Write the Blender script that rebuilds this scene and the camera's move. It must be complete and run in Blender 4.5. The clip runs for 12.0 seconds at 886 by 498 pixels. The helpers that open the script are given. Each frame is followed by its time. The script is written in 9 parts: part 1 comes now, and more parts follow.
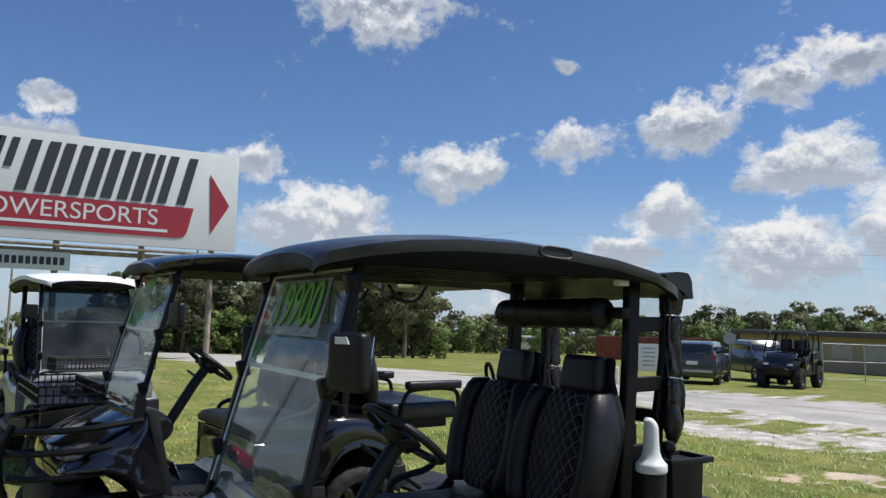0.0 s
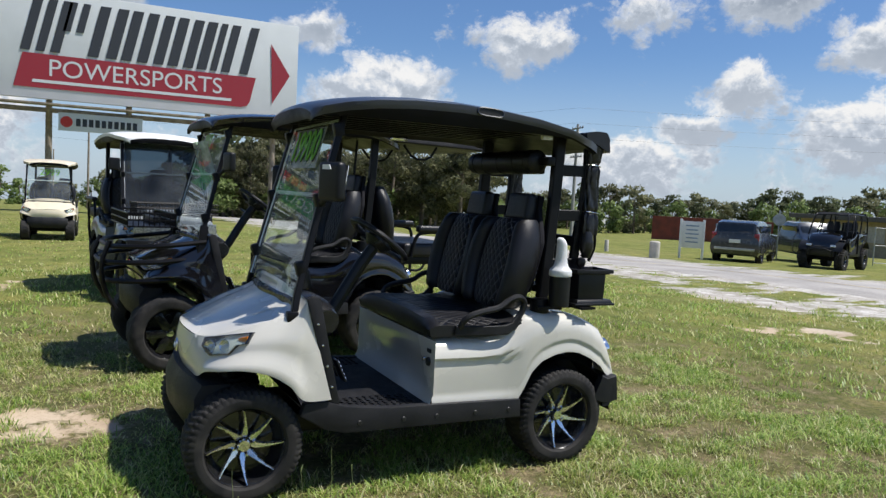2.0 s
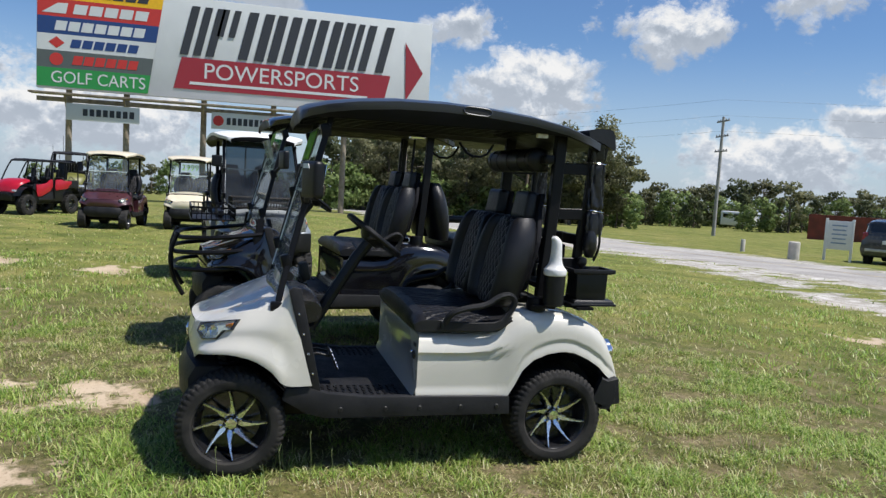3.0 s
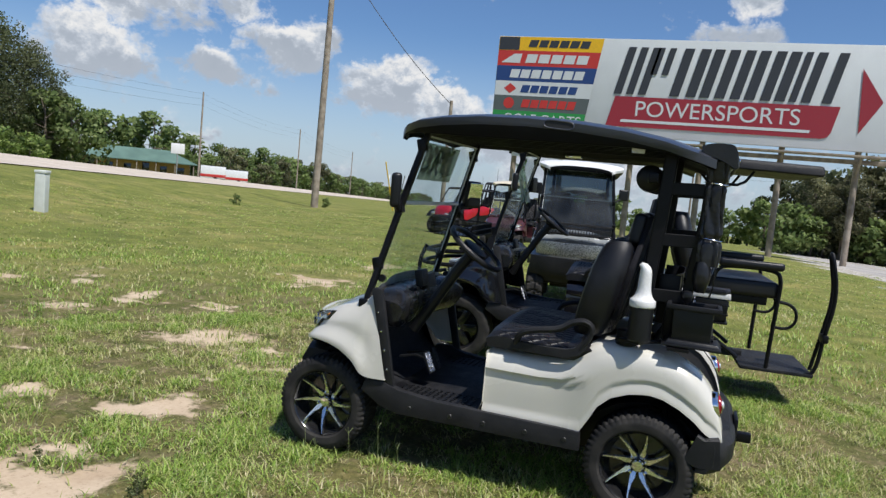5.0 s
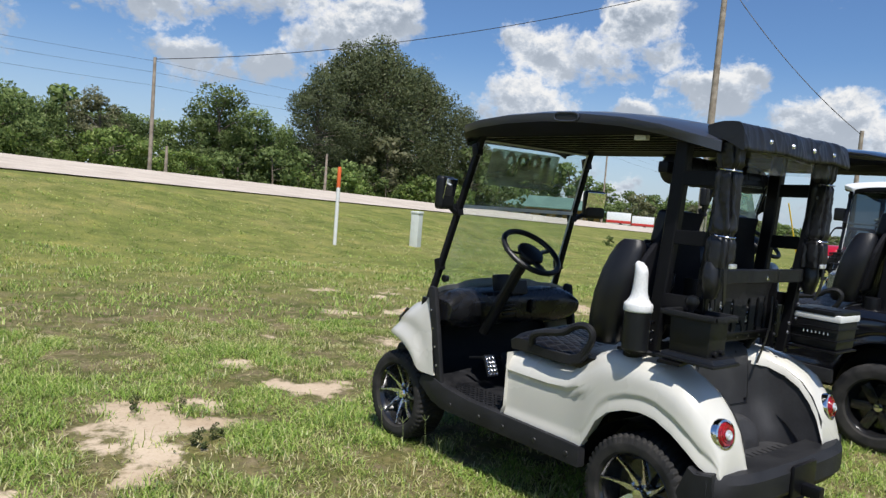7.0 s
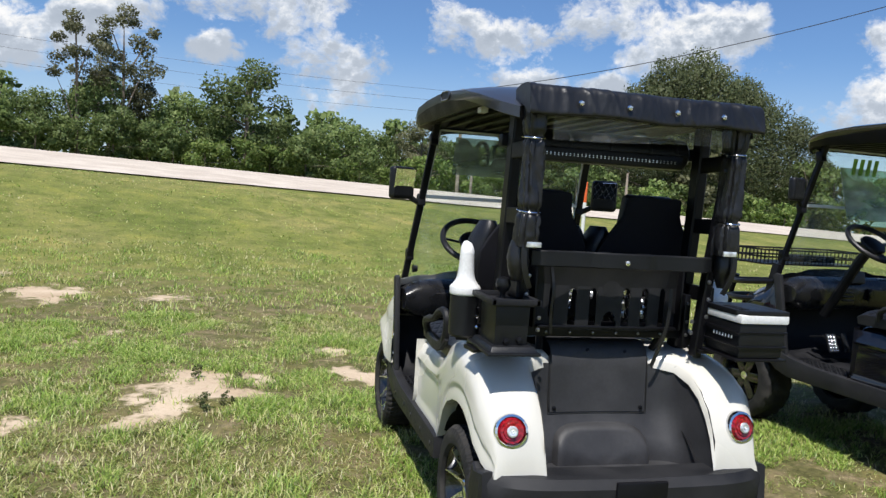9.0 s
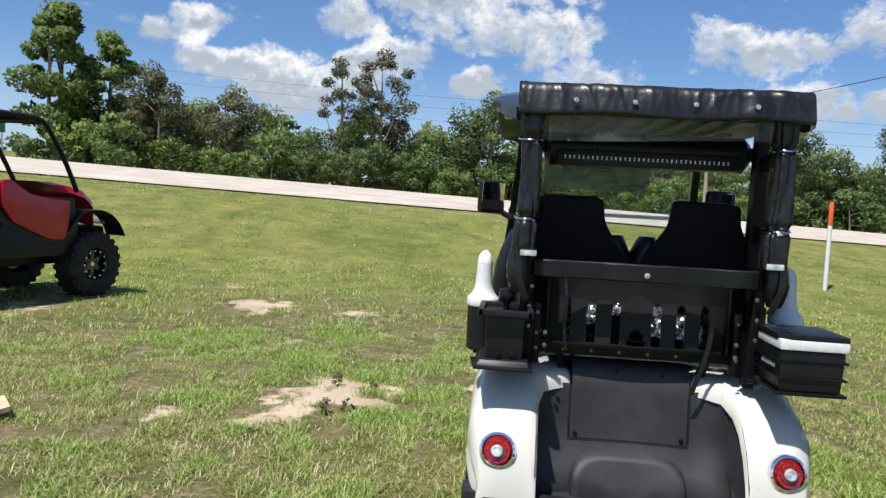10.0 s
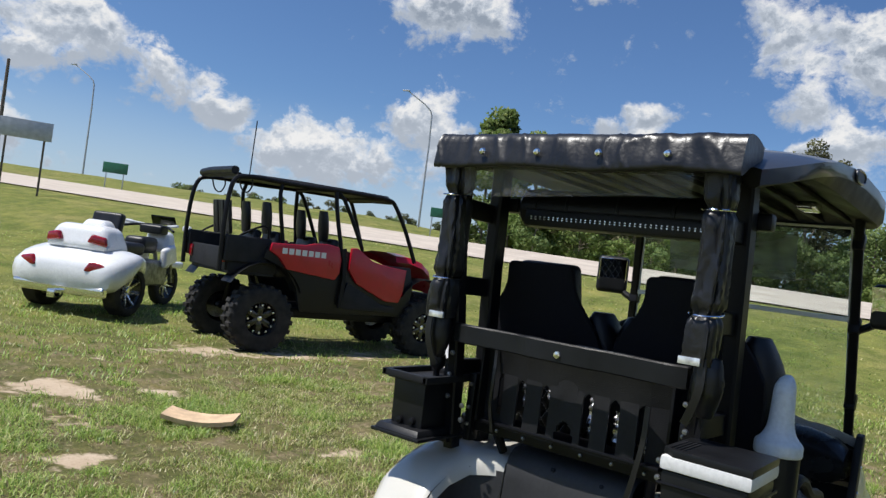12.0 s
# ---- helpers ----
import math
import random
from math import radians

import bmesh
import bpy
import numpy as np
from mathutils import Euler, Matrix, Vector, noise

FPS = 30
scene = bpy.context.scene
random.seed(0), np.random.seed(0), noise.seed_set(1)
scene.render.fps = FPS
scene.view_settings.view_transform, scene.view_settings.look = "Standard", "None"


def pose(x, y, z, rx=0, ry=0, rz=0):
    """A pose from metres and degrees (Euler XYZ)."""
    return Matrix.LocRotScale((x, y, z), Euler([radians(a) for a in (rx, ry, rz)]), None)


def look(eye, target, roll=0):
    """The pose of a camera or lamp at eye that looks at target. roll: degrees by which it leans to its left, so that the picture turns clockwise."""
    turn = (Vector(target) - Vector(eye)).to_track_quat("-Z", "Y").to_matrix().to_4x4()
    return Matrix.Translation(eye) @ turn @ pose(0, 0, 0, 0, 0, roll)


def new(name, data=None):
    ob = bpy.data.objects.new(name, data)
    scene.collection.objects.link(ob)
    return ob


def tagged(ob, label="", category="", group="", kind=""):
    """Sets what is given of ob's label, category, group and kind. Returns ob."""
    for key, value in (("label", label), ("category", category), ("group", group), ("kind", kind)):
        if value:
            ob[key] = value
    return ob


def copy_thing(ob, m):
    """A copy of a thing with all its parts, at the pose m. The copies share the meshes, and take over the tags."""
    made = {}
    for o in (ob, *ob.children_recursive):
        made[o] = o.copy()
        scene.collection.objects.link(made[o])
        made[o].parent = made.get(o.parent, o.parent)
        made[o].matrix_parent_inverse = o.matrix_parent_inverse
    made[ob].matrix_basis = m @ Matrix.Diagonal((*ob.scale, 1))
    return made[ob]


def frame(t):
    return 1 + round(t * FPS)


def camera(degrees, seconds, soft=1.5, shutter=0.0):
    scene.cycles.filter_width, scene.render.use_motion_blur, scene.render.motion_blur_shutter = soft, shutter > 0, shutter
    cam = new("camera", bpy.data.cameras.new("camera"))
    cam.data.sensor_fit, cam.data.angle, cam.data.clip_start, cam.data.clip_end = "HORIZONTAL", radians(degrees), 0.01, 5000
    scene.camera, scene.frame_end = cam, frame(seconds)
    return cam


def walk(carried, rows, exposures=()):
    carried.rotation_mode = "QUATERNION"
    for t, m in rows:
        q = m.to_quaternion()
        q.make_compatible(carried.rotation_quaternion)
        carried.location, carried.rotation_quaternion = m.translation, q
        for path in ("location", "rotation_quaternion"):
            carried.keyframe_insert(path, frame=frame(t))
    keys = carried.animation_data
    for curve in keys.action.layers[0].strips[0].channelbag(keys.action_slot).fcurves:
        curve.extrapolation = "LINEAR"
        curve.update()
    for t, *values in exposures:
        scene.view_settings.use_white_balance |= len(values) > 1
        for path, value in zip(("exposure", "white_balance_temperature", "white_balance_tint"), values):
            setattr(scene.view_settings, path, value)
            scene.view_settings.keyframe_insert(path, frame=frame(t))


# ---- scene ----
cam = camera(61.4, 12.0, 1.4)
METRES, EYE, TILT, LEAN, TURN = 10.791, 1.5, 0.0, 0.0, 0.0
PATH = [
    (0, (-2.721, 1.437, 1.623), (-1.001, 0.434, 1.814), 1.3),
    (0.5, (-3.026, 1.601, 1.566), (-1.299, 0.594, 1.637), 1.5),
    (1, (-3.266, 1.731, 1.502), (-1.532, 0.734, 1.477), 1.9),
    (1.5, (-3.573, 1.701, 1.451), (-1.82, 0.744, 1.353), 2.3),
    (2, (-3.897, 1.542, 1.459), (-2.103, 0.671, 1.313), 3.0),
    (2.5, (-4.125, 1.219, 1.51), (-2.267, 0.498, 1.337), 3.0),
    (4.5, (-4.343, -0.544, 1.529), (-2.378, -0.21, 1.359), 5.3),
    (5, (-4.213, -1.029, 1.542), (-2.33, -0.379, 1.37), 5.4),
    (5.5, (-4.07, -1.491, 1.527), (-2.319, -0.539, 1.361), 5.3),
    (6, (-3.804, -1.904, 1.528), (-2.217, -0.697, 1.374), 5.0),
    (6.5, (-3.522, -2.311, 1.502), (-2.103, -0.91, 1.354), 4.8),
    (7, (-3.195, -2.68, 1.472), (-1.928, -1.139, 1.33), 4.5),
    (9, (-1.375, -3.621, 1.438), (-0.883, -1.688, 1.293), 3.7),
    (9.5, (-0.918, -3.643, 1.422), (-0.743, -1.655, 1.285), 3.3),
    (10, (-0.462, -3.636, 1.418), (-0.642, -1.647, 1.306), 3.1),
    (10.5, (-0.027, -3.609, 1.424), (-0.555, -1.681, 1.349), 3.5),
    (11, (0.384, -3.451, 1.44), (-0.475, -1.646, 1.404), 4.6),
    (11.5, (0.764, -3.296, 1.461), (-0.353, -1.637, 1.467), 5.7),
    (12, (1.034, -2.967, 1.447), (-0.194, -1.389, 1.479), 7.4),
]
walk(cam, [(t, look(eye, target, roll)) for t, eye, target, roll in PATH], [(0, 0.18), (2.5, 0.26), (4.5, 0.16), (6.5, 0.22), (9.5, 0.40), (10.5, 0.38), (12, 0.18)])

# ---- world, sun ----
SUN = Vector((-0.26, -0.44, 1.0)).normalized()      # towards the sun
world = bpy.data.worlds.new("sky")
scene.world = world
world.use_nodes = True


def build_sky(w):
    nt = w.node_tree
    nt.nodes.clear()
    N, L = nt.nodes.new, nt.links.new
    out, bg = N("ShaderNodeOutputWorld"), N("ShaderNodeBackground")
    bg.inputs["Strength"].default_value = 0.088
    sky = N("ShaderNodeTexSky")
    sky.sky_type = "NISHITA"
    sky.sun_disc = False
    sky.sun_elevation = math.asin(SUN.z)
    sky.sun_rotation = math.atan2(SUN.x, SUN.y)
    sky.air_density, sky.dust_density, sky.ozone_density = 1.0, 0.5, 2.5
    tc = N("ShaderNodeTexCoord")
    sep = N("ShaderNodeSeparateXYZ")
    L(tc.outputs["Generated"], sep.inputs[0])

    def m(op, a, b=None, clamp=False):
        n = N("ShaderNodeMath")
        n.operation, n.use_clamp = op, clamp
        for i, v in enumerate((a, b)):
            if v is None:
                continue
            if isinstance(v, (int, float)):
                n.inputs[i].default_value = v
            else:
                L(v, n.inputs[i])
        return n.outputs[0]

    def ramp(v, a, b, lo=0.0, hi=1.0):
        n = N("ShaderNodeMapRange")
        n.interpolation_type = "SMOOTHSTEP"
        L(v, n.inputs[0])
        for i, x in enumerate((a, b, lo, hi)):
            n.inputs[i + 1].default_value = x
        return n.outputs[0]

    # cumulus heaps: bearing, height and half width in degrees, broken up by layered noise
    heaps = [(115.6, 23.5, 7), (92, 14.5, 2.5), (128.6, 18.8, 1.4), (121, 11.2, 5.5), (112, 7.6, 6), (130.5, 13.5, 4.5), (139, 14, 5), (144.5, 16.5, 5), (150, 18, 4.5),
             (147, 11, 5.5), (137, 7.8, 4), (145, 4.8, 6), (152, 6, 4), (134, 5, 3), (90, 12.5, 2.5), (128, 2.5, 5), (105, 11.5, 3.4), (108, 7.2, 4), (92.4, 12.3, 2.4), (162, 14, 7), (176, 9, 8)]
    heaps += [(58, 9.2, 4), (52.6, 7, 3), (65.5, 7.2, 4.5), (71, 5.2, 4.5), (48.5, 10.5, 5.5), (55, 11.3, 3), (60, 9.8, 3.2), (45, 6.8, 5), (30, 11, 5.5), (26, 8.6, 3),
              (20.5, 8.6, 3.4), (53, 13.5, 4.5), (80, 4, 7), (-23, 9.7, 2.2), (-17.5, 9, 5), (-11, 10.8, 4.5), (0.5, 12.6, 5.5), (-3.6, 9, 3.2), (6, 9.4, 4.5)]
    heaps += [(18, 11.8, 5.5), (26, 13.2, 5.5), (33, 12.4, 4), (-40, 10, 5), (-25, 12, 3.2), (-21, 9.3, 2.8), (-6, 17, 8), (-66, 12, 6.5), (-60, 10.4, 4.5), (-55, 9, 3.4),
              (-48, 6.8, 6), (-40, 10.8, 3.6), (-39, 18.5, 6.5), (-12, 18.5, 6.5), (4, 20, 9), (-30, 24, 7), (-13, 13, 4), (-24, 12.7, 2.6), (-72, 5, 5), (-95, 10, 9), (-125, 14, 10), (-160, 9, 9)]
    flat = N("ShaderNodeVectorMath")
    flat.operation = "MULTIPLY"
    flat.inputs[1].default_value = (1, 1, 1.9)
    # the outlines bulge and wander
    wob = N("ShaderNodeTexNoise")
    wob.inputs["Scale"].default_value, wob.inputs["Detail"].default_value, wob.inputs["Roughness"].default_value = 7.0, 3.0, 0.55
    L(tc.outputs["Generated"], wob.inputs["Vector"])
    wo = N("ShaderNodeVectorMath")
    wo.operation = "MULTIPLY_ADD"
    L(wob.outputs["Color"], wo.inputs[0])
    wo.inputs[1].default_value, wo.inputs[2].default_value = (0.11, 0.11, 0.07), (-0.055, -0.055, -0.035)
    moved = N("ShaderNodeVectorMath")
    L(tc.outputs["Generated"], moved.inputs[0])
    L(wo.outputs[0], moved.inputs[1])
    L(moved.outputs[0], flat.inputs[0])
    lower = N("ShaderNodeVectorMath")
    L(flat.outputs[0], lower.inputs[0])
    lower.inputs[1].default_value = (0, 0, -0.05)
    heap = below = None
    for az, e, w in heaps:
        az, e = radians(az), radians(e)
        pair = []
        for src in (flat, lower):
            ds = N("ShaderNodeVectorMath")
            ds.operation = "DISTANCE"
            L(src.outputs[0], ds.inputs[0])
            ds.inputs[1].default_value = (math.sin(az) * math.cos(e), math.cos(az) * math.cos(e), math.sin(e) * 1.9)
            pair.append(ramp(ds.outputs["Value"], 0.0, radians(w) * 1.5, 1.0, 0.0))
        heap = pair[0] if heap is None else m("MAXIMUM", heap, pair[0])
        below = pair[1] if below is None else m("MAXIMUM", below, pair[1])

    def billows(dz):
        """Layered noise and rounded puffs, looked up dz lower."""
        mp = N("ShaderNodeMapping")
        L(tc.outputs["Generated"], mp.inputs[0])
        mp.inputs["Location"].default_value = (3.1, 1.7, 0.35 + dz)
        mp.inputs["Scale"].default_value = (1.0, 1.0, 1.25)
        big = N("ShaderNodeTexNoise")
        for k, v in (("Scale", 11.0), ("Detail", 8.0), ("Roughness", 0.57), ("Distortion", 0.2)):
            big.inputs[k].default_value = v
        L(mp.outputs[0], big.inputs["Vector"])
        puff = N("ShaderNodeTexVoronoi")
        puff.feature = "SMOOTH_F1"
        for k, v in (("Scale", 34.0), ("Detail", 3.0), ("Roughness", 0.6), ("Lacunarity", 2.3), ("Smoothness", 0.35)):
            puff.inputs[k].default_value = v
        push = N("ShaderNodeVectorMath")
        push.operation = "MULTIPLY_ADD"
        L(big.outputs["Color"], push.inputs[0])
        push.inputs[1].default_value = (0.05, 0.05, 0.05)
        L(mp.outputs[0], push.inputs[2])
        L(push.outputs[0], puff.inputs["Vector"])
        return m("SUBTRACT", m("MULTIPLY", big.outputs["Fac"], 0.78), m("MULTIPLY", puff.outputs["Distance"], 0.16))

    d0, d1 = billows(0.0), billows(-0.016)
    el = sep.outputs["Z"]
    d = m("ADD", m("ADD", d0, 0.238), m("MULTIPLY", heap, 0.38))
    mask = ramp(m("ADD", d, ramp(el, 0.02, 0.20, 0.10, 0.0)), 0.575, 0.745)
    # lit tops, grey undersides, dull cores where a cloud is seen from below
    shade = ramp(m("ADD", m("MULTIPLY", m("SUBTRACT", d1, d0), 1.25), m("MULTIPLY", m("SUBTRACT", below, heap), 0.34)), -0.19, 0.15)
    core = m("MULTIPLY", ramp(d, 0.70, 0.98), ramp(el, 0.14, 0.32, 0.10, 0.85))
    tone = m("SUBTRACT", m("ADD", m("MULTIPLY", shade, 0.70), 0.32), m("MULTIPLY", core, 0.55), clamp=True)
    cr = N("ShaderNodeValToRGB")
    e = cr.color_ramp.elements
    e[0].position, e[0].color = 0.05, (0.34, 0.40, 0.49, 1)
    e[1].position, e[1].color = 1.0, (1.0, 1.0, 1.0, 1)
    k = e.new(0.55)
    k.color = (0.64, 0.70, 0.79, 1)
    L(tone, cr.inputs[0])
    cl = N("ShaderNodeVectorMath")
    cl.operation = "SCALE"
    L(cr.outputs[0], cl.inputs[0])
    cl.inputs["Scale"].default_value = 8.6
    tint = N("ShaderNodeMix")
    tint.data_type, tint.blend_type = "RGBA", "MULTIPLY"
    tint.inputs[0].default_value = 1.0
    L(sky.outputs[0], tint.inputs[6])
    tint.inputs[7].default_value = (0.66, 0.84, 1.08, 1)
    haze = ramp(el, 0.0, 0.20, 0.55, 0.0)
    hz = N("ShaderNodeMix")
    hz.data_type = "RGBA"
    L(haze, hz.inputs[0])
    L(tint.outputs[2], hz.inputs[6])
    hz.inputs[7].default_value = (5.6, 6.6, 7.9, 1)
    mx = N("ShaderNodeMix")
    mx.data_type = "RGBA"
    L(mask, mx.inputs[0])
    L(hz.outputs[2], mx.inputs[6])
    L(cl.outputs[0], mx.inputs[7])
    L(mx.outputs[2], bg.inputs["Color"])
    L(bg.outputs[0], out.inputs[0])


build_sky(world)
sun_data = bpy.data.lights.new("sun", "SUN")
sun_data.energy, sun_data.angle, sun_data.color = 4.7, radians(0.55), (1.0, 0.965, 0.915)
sun = new("sun", sun_data)
sun.matrix_world = look(SUN * 50, (0, 0, 0))

# ---- materials ----
MATS = {}


def mat(name, col, rough=0.5, metal=0.0, var=0.18, scale=6.0, fine=0.08, fscale=90.0, bump=0.0, bscale=120.0,
        coat=0.0, spec=0.5, dirt=None, rand=0.0, emit=0.0):
    """A procedural surface: base colour varied at two scales, with fine relief."""
    if name in MATS:
        return MATS[name]
    M = bpy.data.materials.new(name)
    MATS[name] = M
    M.use_nodes = True
    nt = M.node_tree
    N, L = nt.nodes.new, nt.links.new
    b = nt.nodes["Principled BSDF"]
    b.inputs["Roughness"].default_value, b.inputs["Metallic"].default_value = rough, metal
    b.inputs["Coat Weight"].default_value = coat
    b.inputs["Coat Roughness"].default_value = 0.06
    b.inputs["Specular IOR Level"].default_value = spec
    tc = N("ShaderNodeTexCoord")
    n1, n2 = N("ShaderNodeTexNoise"), N("ShaderNodeTexNoise")
    n1.inputs["Scale"].default_value, n1.inputs["Detail"].default_value = scale, 4
    n2.inputs["Scale"].default_value, n2.inputs["Detail"].default_value = fscale, 3
    for n in (n1, n2):
        L(tc.outputs["Object"], n.inputs["Vector"])
    lo = tuple(c * (1 - var) for c in col)
    hi = tuple(min(1, c * (1 + var)) for c in (dirt or col)) if not dirt else dirt
    mx = N("ShaderNodeMix")
    mx.data_type = "RGBA"
    mr = N("ShaderNodeMapRange")
    L(n1.outputs["Fac"], mr.inputs[0])
    mr.inputs[1].default_value, mr.inputs[2].default_value = 0.35, 0.68
    L(mr.outputs[0], mx.inputs[0])
    mx.inputs[6].default_value, mx.inputs[7].default_value = (*lo, 1), (*hi, 1)
    hs = N("ShaderNodeHueSaturation")
    L(mx.outputs[2], hs.inputs["Color"])
    mv = N("ShaderNodeMapRange")
    L(n2.outputs["Fac"], mv.inputs[0])
    for i, v in enumerate((0.3, 0.7, 1 - fine, 1 + fine)):
        mv.inputs[i + 1].default_value = v
    val = mv.outputs[0]
    if rand:
        oi = N("ShaderNodeObjectInfo")
        r2 = N("ShaderNodeMapRange")
        L(oi.outputs["Random"], r2.inputs[0])
        r2.inputs[3].default_value, r2.inputs[4].default_value = 1 - rand, 1 + rand
        mm = N("ShaderNodeMath")
        mm.operation = "MULTIPLY"
        L(val, mm.inputs[0])
        L(r2.outputs[0], mm.inputs[1])
        val = mm.outputs[0]
    L(val, hs.inputs["Value"])
    L(hs.outputs[0], b.inputs["Base Color"])
    rr = N("ShaderNodeMapRange")
    L(n1.outputs["Fac"], rr.inputs[0])
    for i, v in enumerate((0.3, 0.7, max(0.02, rough * 0.85), min(1, rough * 1.2))):
        rr.inputs[i + 1].default_value = v
    L(rr.outputs[0], b.inputs["Roughness"])
    if bump:
        bp, nb = N("ShaderNodeBump"), N("ShaderNodeTexNoise")
        nb.inputs["Scale"].default_value, nb.inputs["Detail"].default_value = bscale, 3
        L(tc.outputs["Object"], nb.inputs["Vector"])
        bp.inputs["Strength"].default_value, bp.inputs["Distance"].default_value = bump, 0.01
        L(nb.outputs["Fac"], bp.inputs["Height"])
        L(bp.outputs[0], b.inputs["Normal"])
    if emit:
        L(hs.outputs[0], b.inputs["Emission Color"])
        b.inputs["Emission Strength"].default_value = emit
    return M


def glass(name, tint=(0.93, 0.97, 0.96), rough=0.01, haze=0.0):
    """A thin clear sheet: mostly see-through, with the gloss of its surface."""
    if name in MATS:
        return MATS[name]
    M = bpy.data.materials.new(name)
    MATS[name] = M
    M.use_nodes = True
    nt = M.node_tree
    N, L = nt.nodes.new, nt.links.new
    nt.nodes.clear()
    out, tr, gl, mx, fr = N("ShaderNodeOutputMaterial"), N("ShaderNodeBsdfTransparent"), N("ShaderNodeBsdfGlossy"), N("ShaderNodeMixShader"), N("ShaderNodeLayerWeight")
    tr.inputs[0].default_value = (*tint, 1)
    gl.inputs["Roughness"].default_value = rough
    fr.inputs["Blend"].default_value = 0.5
    pw, ma = N("ShaderNodeMath"), N("ShaderNodeMath")
    pw.operation, ma.operation = "POWER", "MULTIPLY_ADD"
    pw.inputs[1].default_value = 4.0
    ma.inputs[1].default_value, ma.inputs[2].default_value = 0.38, 0.028
    L(fr.outputs["Facing"], pw.inputs[0])
    L(pw.outputs[0], ma.inputs[0])
    L(ma.outputs[0], mx.inputs[0])
    L(tr.outputs[0], mx.inputs[1])
    L(gl.outputs[0], mx.inputs[2])
    last = mx.outputs[0]
    if haze:
        df, m2 = N("ShaderNodeBsdfDiffuse"), N("ShaderNodeMixShader")
        df.inputs[0].default_value = (0.6, 0.62, 0.62, 1)
        nz, mr = N("ShaderNodeTexNoise"), N("ShaderNodeMapRange")
        nz.inputs["Scale"].default_value = 2.2
        nz.inputs["Detail"].default_value = 3
        L(nz.outputs["Fac"], mr.inputs[0])
        for i, v in enumerate((0.35, 0.75, haze * 0.3, haze * 1.5)):
            mr.inputs[i + 1].default_value = v
        L(mr.outputs[0], m2.inputs[0])
        L(last, m2.inputs[1])
        L(df.outputs[0], m2.inputs[2])
        last = m2.outputs[0]
    L(last, out.inputs[0])
    return M


def quilt(name, col, thread):
    """Black vinyl with a stitched diamond quilt."""
    M = mat(name, col, 0.42, var=0.25, scale=9, bump=0.12, bscale=420, spec=0.25)
    nt = M.node_tree
    N, L = nt.nodes.new, nt.links.new
    b = nt.nodes["Principled BSDF"]
    tc, sp = N("ShaderNodeTexCoord"), N("ShaderNodeSeparateXYZ")
    L(tc.outputs["Object"], sp.inputs[0])

    def m(op, a, c):
        n = N("ShaderNodeMath")
        n.operation = op
        for i, v in enumerate((a, c)):
            if isinstance(v, (int, float)):
                n.inputs[i].default_value = v
            else:
                L(v, n.inputs[i])
        return n.outputs[0]

    up = m("SUBTRACT", sp.outputs["Z"], m("MULTIPLY", sp.outputs["Y"], 0.9))
    u, w = m("MULTIPLY", sp.outputs["X"], 1 / 0.046), m("MULTIPLY", up, 1 / 0.078)
    a, c = m("PINGPONG", m("ADD", u, w), 0.5), m("PINGPONG", m("SUBTRACT", u, w), 0.5)
    near = m("MINIMUM", a, c)
    line = N("ShaderNodeMapRange")
    L(near, line.inputs[0])
    for i, v in enumerate((0.02, 0.05, 1, 0)):
        line.inputs[i + 1].default_value = v
    dash = m("GREATER_THAN", m("FRACT", m("MULTIPLY", up, 95), 0), 0.35)
    src = b.inputs["Base Color"].links[0].from_socket
    mx = N("ShaderNodeMix")
    mx.data_type = "RGBA"
    L(m("MULTIPLY", line.outputs[0], dash), mx.inputs[0])
    L(src, mx.inputs[6])
    mx.inputs[7].default_value = (*thread, 1)
    L(mx.outputs[2], b.inputs["Base Color"])
    bp = N("ShaderNodeBump")
    bp.inputs["Strength"].default_value, bp.inputs["Distance"].default_value = 0.6, 0.012
    hr = N("ShaderNodeMapRange")
    L(near, hr.inputs[0])
    hr.inputs[1].default_value, hr.inputs[2].default_value = 0.0, 0.3
    hr.interpolation_type = "SMOOTHSTEP"
    L(hr.outputs[0], bp.inputs["Height"])
    L(bp.outputs[0], b.inputs["Normal"])
    return M


PEARL = mat("pearl_white_paint", (0.60, 0.58, 0.52), 0.25, var=0.03, scale=2, fine=0.015, fscale=300, coat=0.5)
PLASTIC = mat("black_moulded_plastic", (0.008, 0.0085, 0.010), 0.40, var=0.2, bump=0.10, bscale=500, spec=0.36)
PLASTIC2 = mat("charcoal_textured_plastic", (0.016, 0.0165, 0.019), 0.52, var=0.25, dirt=(0.024, 0.024, 0.026), bump=0.2, bscale=380, spec=0.25)
RUBBER = mat("tyre_rubber", (0.013, 0.013, 0.014), 0.75, var=0.3, dirt=(0.040, 0.037, 0.034), scale=9, bump=0.15, bscale=200, spec=0.3)
STEEL = mat("black_powder_coated_steel", (0.006, 0.006, 0.0075), 0.38, var=0.2, bump=0.05, bscale=600, spec=0.22)
ALLOY = mat("machined_alloy", (0.84, 0.84, 0.86), 0.26, 1.0, var=0.05, scale=30, fine=0.05, fscale=300)
GLOSSBLK = mat("gloss_black_wheel_paint", (0.012, 0.012, 0.013), 0.2, var=0.2, coat=0.5)
CHROME = mat("chrome", (0.8, 0.8, 0.82), 0.08, 1.0, var=0.03)
ROOFP = mat("graphite_metallic_roof", (0.030, 0.034, 0.046), 0.34, 0.0, var=0.10, scale=3, fine=0.16, fscale=500, coat=0.3, spec=0.5)
